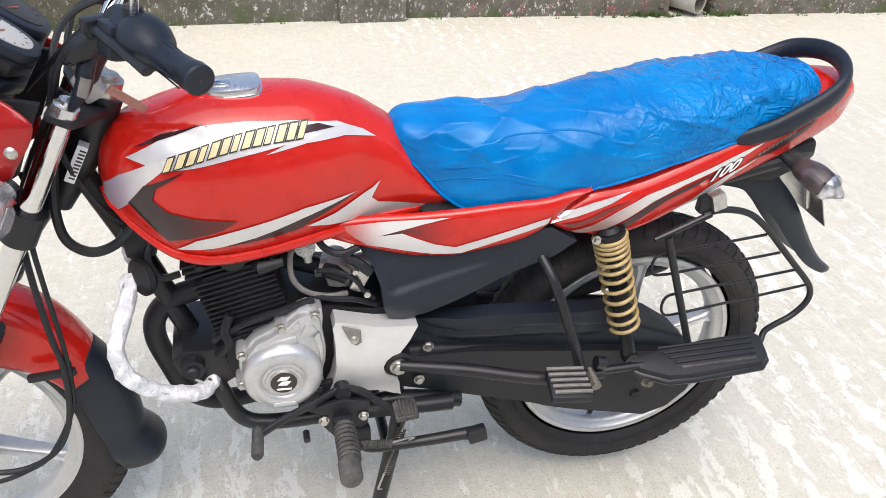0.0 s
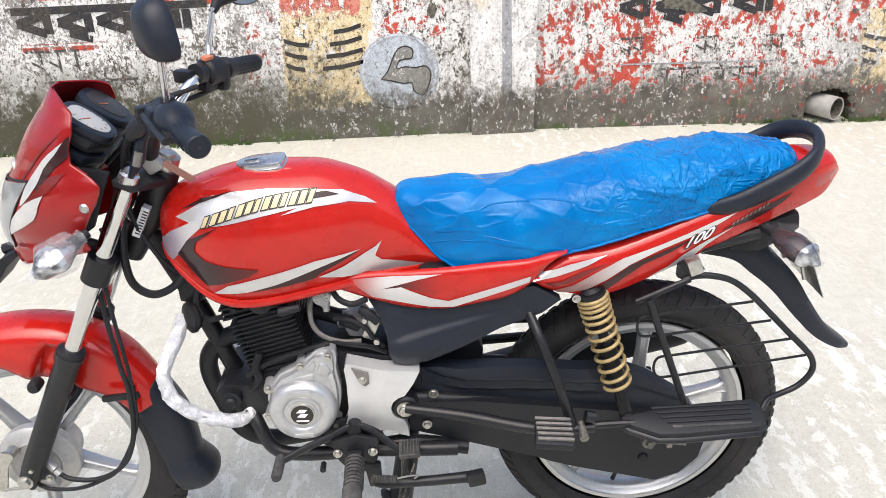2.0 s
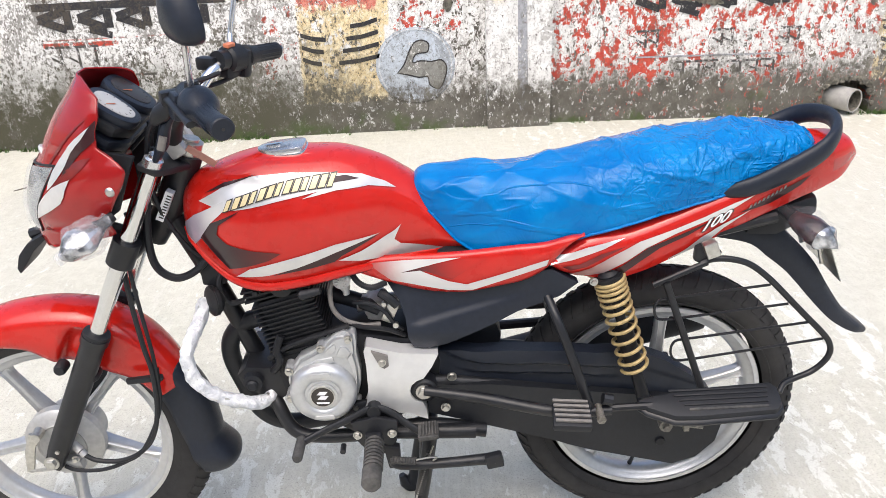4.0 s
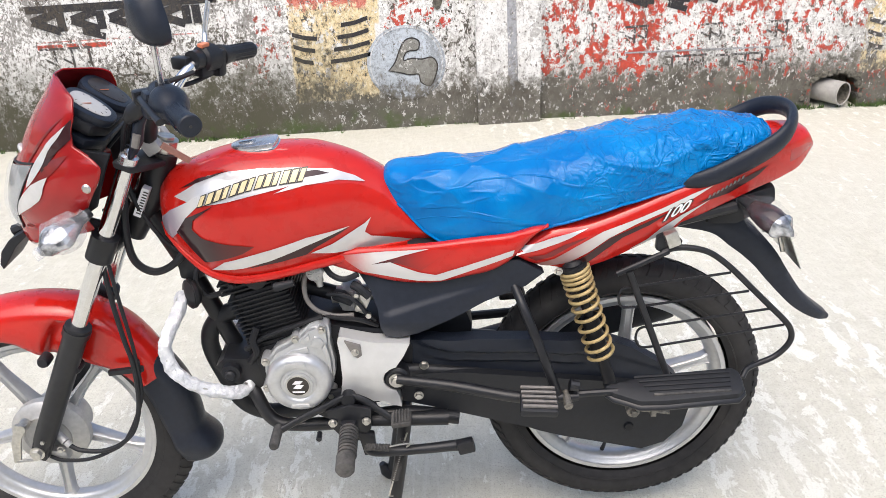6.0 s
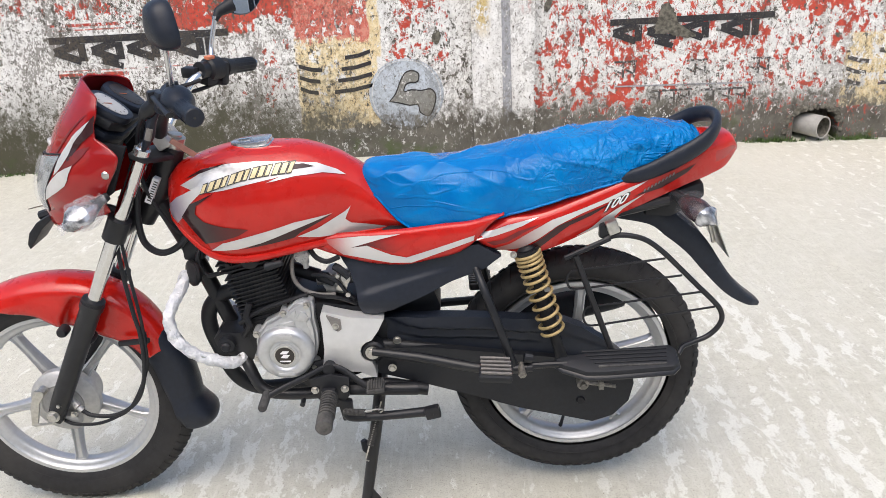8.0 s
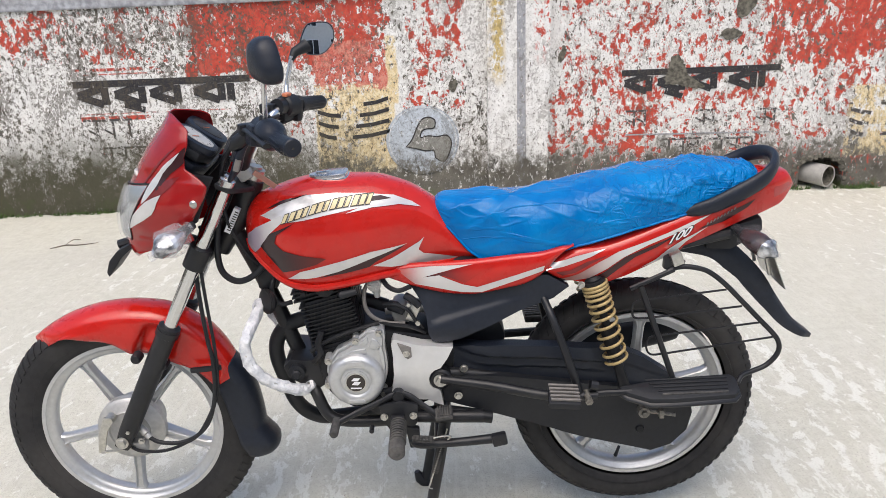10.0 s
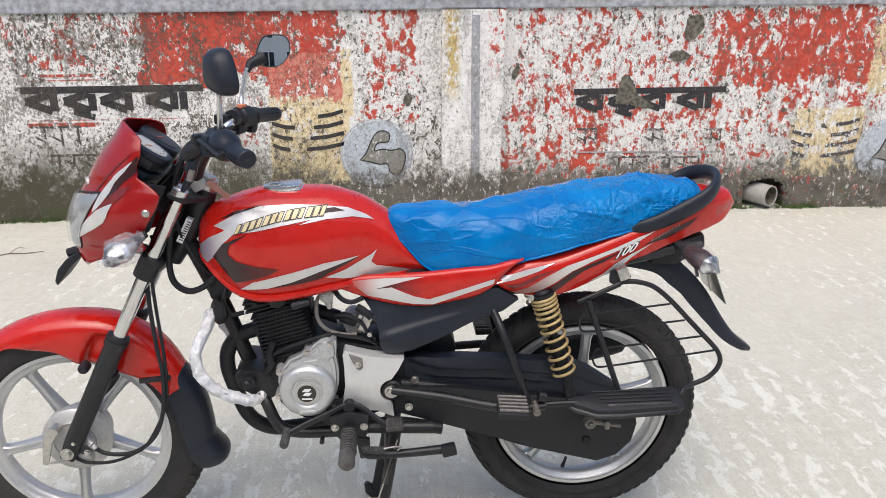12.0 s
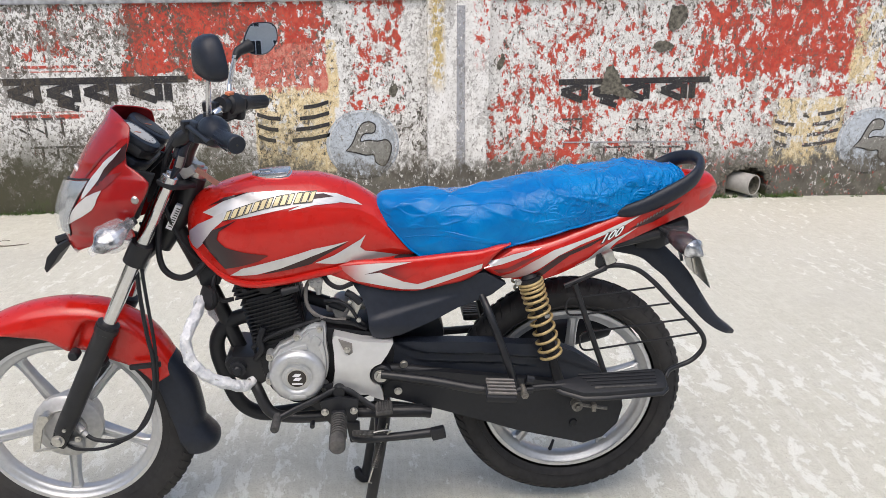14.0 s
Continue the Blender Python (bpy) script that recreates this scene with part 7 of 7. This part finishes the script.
# ---- pillion peg brackets, saree guard with foot board ----
part("peg_strut", sweep(smooth_path([(0.412, -0.108, 0.668), (0.428, -0.146, 0.632), (0.462, -0.172, 0.535), (0.488, -0.180, 0.452)], 5), [0.009, 0.0092, 0.0095, 0.0100], 14), BLACK, bike, "black tube strut")
hanger = part("peg_hanger", sweep(smooth_path([(0.162, -0.130, 0.478), (0.28, -0.150, 0.466), (0.40, -0.176, 0.450), (0.47, -0.182, 0.446), (0.53, -0.182, 0.446)], 5), [0.010, 0.012, 0.012, 0.012, 0.010], 12), BLACK, bike, "black peg hanger tube")
peg = part("pillion_peg", block((0.445, -0.224, 0.468), (0.074, 0.066, 0.018), 0.006, (12, 2, -6)), MATT, bike, "worn grey rubber pillion peg")
for k in range(5):
    part("peg_rib", block((0.445, -0.200 - 0.012 * k, 0.4805), (0.068, 0.006, 0.006), 0.0015, (12, 2, -6)), HOSE, peg)
for k, ob in enumerate(c for c in peg.children):
    for v in ob.data.vertices:
        v.co.z += (0.024 - 0.012 * k) * math.tan(radians(12))
part("hanger_bolt", joined(rod((0.505, -0.175, 0.452), (0.505, -0.208, 0.448), 0.008, 12), rod((0.505, -0.208, 0.448), (0.505, -0.216, 0.447), 0.0095, 6)), DIRTY, hanger)
part("hanger_nut", joined(rod((0.512, -0.182, 0.475), (0.530, -0.182, 0.470), 0.012, 10)), BLACK, hanger)
far = part("far_peg", block((0.430, 0.232, 0.478), (0.060, 0.085, 0.020), 0.006), GREY_RUBBER, bike, "worn rubber pillion peg")
for k in range(6):
    part("peg_rib", block((0.430, 0.199 + 0.013 * k, 0.490), (0.060, 0.006, 0.008), 0.0015), GREY_RUBBER, far)
part("far_hanger", sweep([(0.20, 0.12, 0.462), (0.33, 0.122, 0.471), (0.43, 0.122, 0.475)], 0.011, 10), BLACK, bike)
part("far_strut", sweep([(0.408, 0.12, 0.68), (0.46, 0.17, 0.46)], 0.0105, 10), BLACK, bike)

GY = -0.123
sg = part("saree_guard", sweep(smooth_path([(0.700, -0.122, 0.730), (0.722, -0.122, 0.738), (0.754, GY, 0.737), (0.793, GY, 0.724), (0.833, GY, 0.692), (0.875, GY, 0.648), (0.917, GY, 0.603), (0.952, GY, 0.566), (0.970, GY, 0.543), (0.977, GY, 0.520), (0.970, GY, 0.497), (0.947, GY, 0.473), (0.912, GY - 0.006, 0.462), (0.886, GY - 0.016, 0.457), (0.872, GY - 0.030, 0.446)], 6), 0.0062, 12), BLACK, bike, "black steel guard frame beside the rear wheel")
part("guard_stay", sweep([(0.612, -0.126, 0.691), (0.640, -0.126, 0.703), (0.712, -0.124, 0.733)], 0.0062, 10), BLACK, sg)
part("guard_upright", sweep([(0.635, -0.130, 0.697), (0.720, -0.142, 0.456)], 0.0072, 12), BLACK, sg)
for (x0, z0), (x1, z1) in (((0.637, 0.660), (0.838, 0.677)), ((0.652, 0.614), (0.878, 0.633)), ((0.682, 0.567), (0.926, 0.589)), ((0.697, 0.519), (0.958, 0.549))):
    part("guard_wire", sweep([(x0, GY - 0.004, z0), (x1, GY, z1)], 0.0027, 8), BLACK, sg)
part("wire_loop", sweep(smooth_path([(0.648, GY - 0.004, 0.661), (0.625, GY - 0.004, 0.657), (0.617, GY - 0.004, 0.640), (0.624, GY - 0.004, 0.617), (0.652, GY - 0.004, 0.614)], 5), 0.0027, 8), BLACK, sg)
part("wire_loop", sweep(smooth_path([(0.690, GY - 0.004, 0.568), (0.662, GY - 0.004, 0.563), (0.655, GY - 0.004, 0.540), (0.666, GY - 0.004, 0.519), (0.697, GY - 0.004, 0.519)], 5), 0.0027, 8), BLACK, sg)
part("guard_clip", block((0.716, -0.126, 0.762), (0.026, 0.022, 0.032), 0.004, (0, -20, 0)), STEEL, sg, "bare steel clip")
part("clip_plate", plate([(0.690, 0.762), (0.704, 0.768), (0.740, 0.752), (0.735, 0.738), (0.706, 0.726), (0.688, 0.735)], -0.122, -0.104, 0.004), BLACK, sg)
fb = [(0.582, -0.172), (0.640, -0.160), (0.740, -0.150), (0.852, -0.146), (0.864, -0.158), (0.862, -0.196), (0.848, -0.208), (0.700, -0.214), (0.650, -0.212), (0.600, -0.190)]


def tilted(bm):
    """The board slopes down towards its outer edge."""
    for v in bm.verts:
        v.co.z += 0.36 * (v.co.y + 0.15)
    return bm


board = part("foot_board", tilted(upright_plate(fb, 0.452, 0.468, 0.005)), MATT, bike, "black ribbed foot board", smooth=40)
part("board_skirt", tilted(sweep([(x, y, 0.452) for x, y in (*fb[3:], fb[0])], 0.0055, 8)), BLACK, board)
for k in range(5):
    y = -0.158 - 0.0105 * k
    part("board_rib", tilted(block((0.745 + 0.003 * k, y, 0.4690), (0.195 - 0.010 * k, 0.0045, 0.004), 0.0012)), GREY_RUBBER if k == 4 else MATT, board)
part("board_arm", sweep(smooth_path([(0.500, -0.180, 0.448), (0.550, -0.180, 0.450), (0.610, -0.180, 0.450)], 4), 0.008, 10), BLACK, board)

# ---- foot pegs, gear lever, stands ----
for s in (-1, 1):
    fp = part("foot_peg", sweep([(0.056, s * 0.160, 0.388), (0.056, s * 0.168, 0.387), (0.055, s * 0.242, 0.377), (0.054, s * 0.243, 0.376), (0.054, s * 0.276, 0.371), (0.054, s * 0.280, 0.371)], [0.010, 0.0175, 0.0175, 0.0195, 0.0195, 0.016], 20), GREY_RUBBER, bike, "worn grey rubber foot peg", smooth=40)
    for k in range(8):
        part("peg_ring", sweep([(0.056, s * (0.172 + 0.0090 * k), 0.3865 - 0.0012 * k), (0.056, s * (0.1770 + 0.0090 * k), 0.3860 - 0.0012 * k)], 0.0200, 20), GREY_RUBBER, fp, smooth=40)
    part("peg_bracket", plate([(0.010, 0.425), (0.060, 0.436), (0.105, 0.425), (0.100, 0.375), (0.075, 0.345), (0.040, 0.350), (0.020, 0.380)], s * 0.150 - 0.006, s * 0.150 + 0.006, 0.003), BLACK, bike)
    part("peg_stay", plate([(-0.02, 0.40), (0.02, 0.452), (0.07, 0.458), (0.11, 0.42), (0.12, 0.385), (0.03, 0.37)], s * 0.118 - 0.006, s * 0.118 + 0.006, 0.003), BLACK, bike)
for x in (0.022, 0.092):
    bolt((x, -0.158, 0.398), 0.007, bike)
gear = part("gear_lever", joined(sweep(smooth_path([(-0.088, -0.165, 0.392), (-0.045, -0.152, 0.408), (0.010, -0.145, 0.430), (0.050, -0.140, 0.448), (0.080, -0.140, 0.444), (0.110, -0.145, 0.422), (0.150, -0.155, 0.395), (0.168, -0.158, 0.396)], 5), 0.0062, 10, 1.3)), BLACK, bike, "black heel and toe gear lever")
part("toe_rubber", sweep([(-0.090, -0.152, 0.394), (-0.092, -0.158, 0.394), (-0.096, -0.206, 0.385), (-0.096, -0.210, 0.385)], [0.006, 0.0105, 0.0105, 0.008], 16), GREY_RUBBER, gear)
heel = part("heel_pad", block((0.166, -0.168, 0.405), (0.042, 0.040, 0.012), 0.004, (8, -6, 0)), GREY_RUBBER, gear)
for k in range(6):
    part("pad_rib", block((0.151 + 0.006 * k, -0.168, 0.4125 + 0.0006 * k), (0.003, 0.036, 0.003), 0.0008, (8, -6, 0)), GREY_RUBBER, heel)
part("lever_boss", rod((0.058, -0.10, 0.445), (0.058, -0.150, 0.445), 0.014, 14), BLACK, gear)
part("link_knob", rod((-0.010, -0.15, 0.368), (-0.010, -0.17, 0.366), 0.006, 10), BLACK, bike)
part("peg_root", block((0.054, -0.155, 0.386), (0.034, 0.030, 0.030), 0.006), BLACK, bike)
part("bash_bar", sweep(smooth_path([(0.02, -0.12, 0.375), (0.10, -0.125, 0.375), (0.20, -0.125, 0.372), (0.262, -0.122, 0.368)], 4), [0.012, 0.014, 0.016, 0.017], 12), BLACK, bike)

ss = part("side_stand", sweep(smooth_path([(0.085, -0.150, 0.330), (0.105, -0.165, 0.322), (0.20, -0.175, 0.330), (0.270, -0.180, 0.338), (0.300, -0.185, 0.342)], 5), [0.010, 0.0105, 0.0105, 0.0115, 0.014], 14), BLACK, bike, "black folded side stand")
part("stand_foot", block((0.296, -0.188, 0.342), (0.036, 0.020, 0.030), 0.005, (0, -12, 0)), BLACK, ss)
part("stand_pivot", plate([(0.070, 0.370), (0.105, 0.360), (0.105, 0.310), (0.080, 0.308)], -0.160, -0.140, 0.004), BLACK, ss)


def coil(a, b, r, wire, turns, material, parent):
    a, b = Vector(a), Vector(b)
    ax = (b - a).normalized()
    e1 = ax.cross(Vector((0.1, 0.9, 0.3))).normalized()
    e2 = ax.cross(e1)
    n = turns * 10
    pts = [a + (b - a) * (i / n) + (e1 * math.cos(2 * math.pi * i / 10) + e2 * math.sin(2 * math.pi * i / 10)) * r for i in range(n + 1)]
    return part("return_spring", sweep(pts, wire, 5), material, parent, smooth=60)


coil((0.088, -0.185, 0.352), (0.138, -0.192, 0.352), 0.007, 0.0014, 16, GREY_RUBBER, ss)
part("spring_hook", sweep(smooth_path([(0.138, -0.192, 0.355), (0.165, -0.190, 0.358), (0.180, -0.184, 0.352), (0.172, -0.178, 0.340)], 4), 0.002, 6), STEEL, ss)

cs = part("centre_stand", joined(sweep([(0.170, -0.110, 0.365), (0.150, -0.118, 0.250), (0.112, -0.125, 0.050), (0.104, -0.127, 0.020)], [0.015, 0.015, 0.014, 0.014], 14),
                                 sweep([(0.170, 0.110, 0.365), (0.150, 0.118, 0.250), (0.112, 0.125, 0.050), (0.104, 0.127, 0.020)], [0.015, 0.015, 0.014, 0.014], 14),
                                 rod((0.170, -0.11, 0.362), (0.170, 0.11, 0.362), 0.014, 14), rod((0.148, -0.118, 0.235), (0.148, 0.118, 0.235), 0.011, 12)), BLACK, bike, "black tubular centre stand")
for s in (-1, 1):
    part("stand_foot", sweep([(0.112, s * 0.128, 0.007), (0.102, s * 0.128, 0.012), (0.088, s * 0.128, 0.024), (0.080, s * 0.128, 0.045)], [0.017, 0.019, 0.016, 0.008], 14), BLACK, cs, "scuffed stand foot")
part("stand_gusset", plate([(0.122, 0.105), (0.112, 0.032), (0.175, 0.026), (0.150, 0.045), (0.132, 0.075)], -0.130, -0.124, 0.001), BLACK, cs)
part("stand_lever", sweep(smooth_path([(0.118, -0.130, 0.028), (0.165, -0.138, 0.026), (0.215, -0.150, 0.024), (0.232, -0.165, 0.020), (0.240, -0.185, 0.012)], 5), [0.008, 0.007, 0.007, 0.010, 0.011], 10), BLACK, cs)
coil((0.165, -0.140, 0.330), (0.136, -0.145, 0.225), 0.008, 0.0014, 22, GREY_RUBBER, cs)
part("spring_rod", sweep([(0.172, -0.138, 0.345), (0.120, -0.143, 0.180), (0.128, -0.140, 0.175)], 0.002, 6), STEEL, cs)
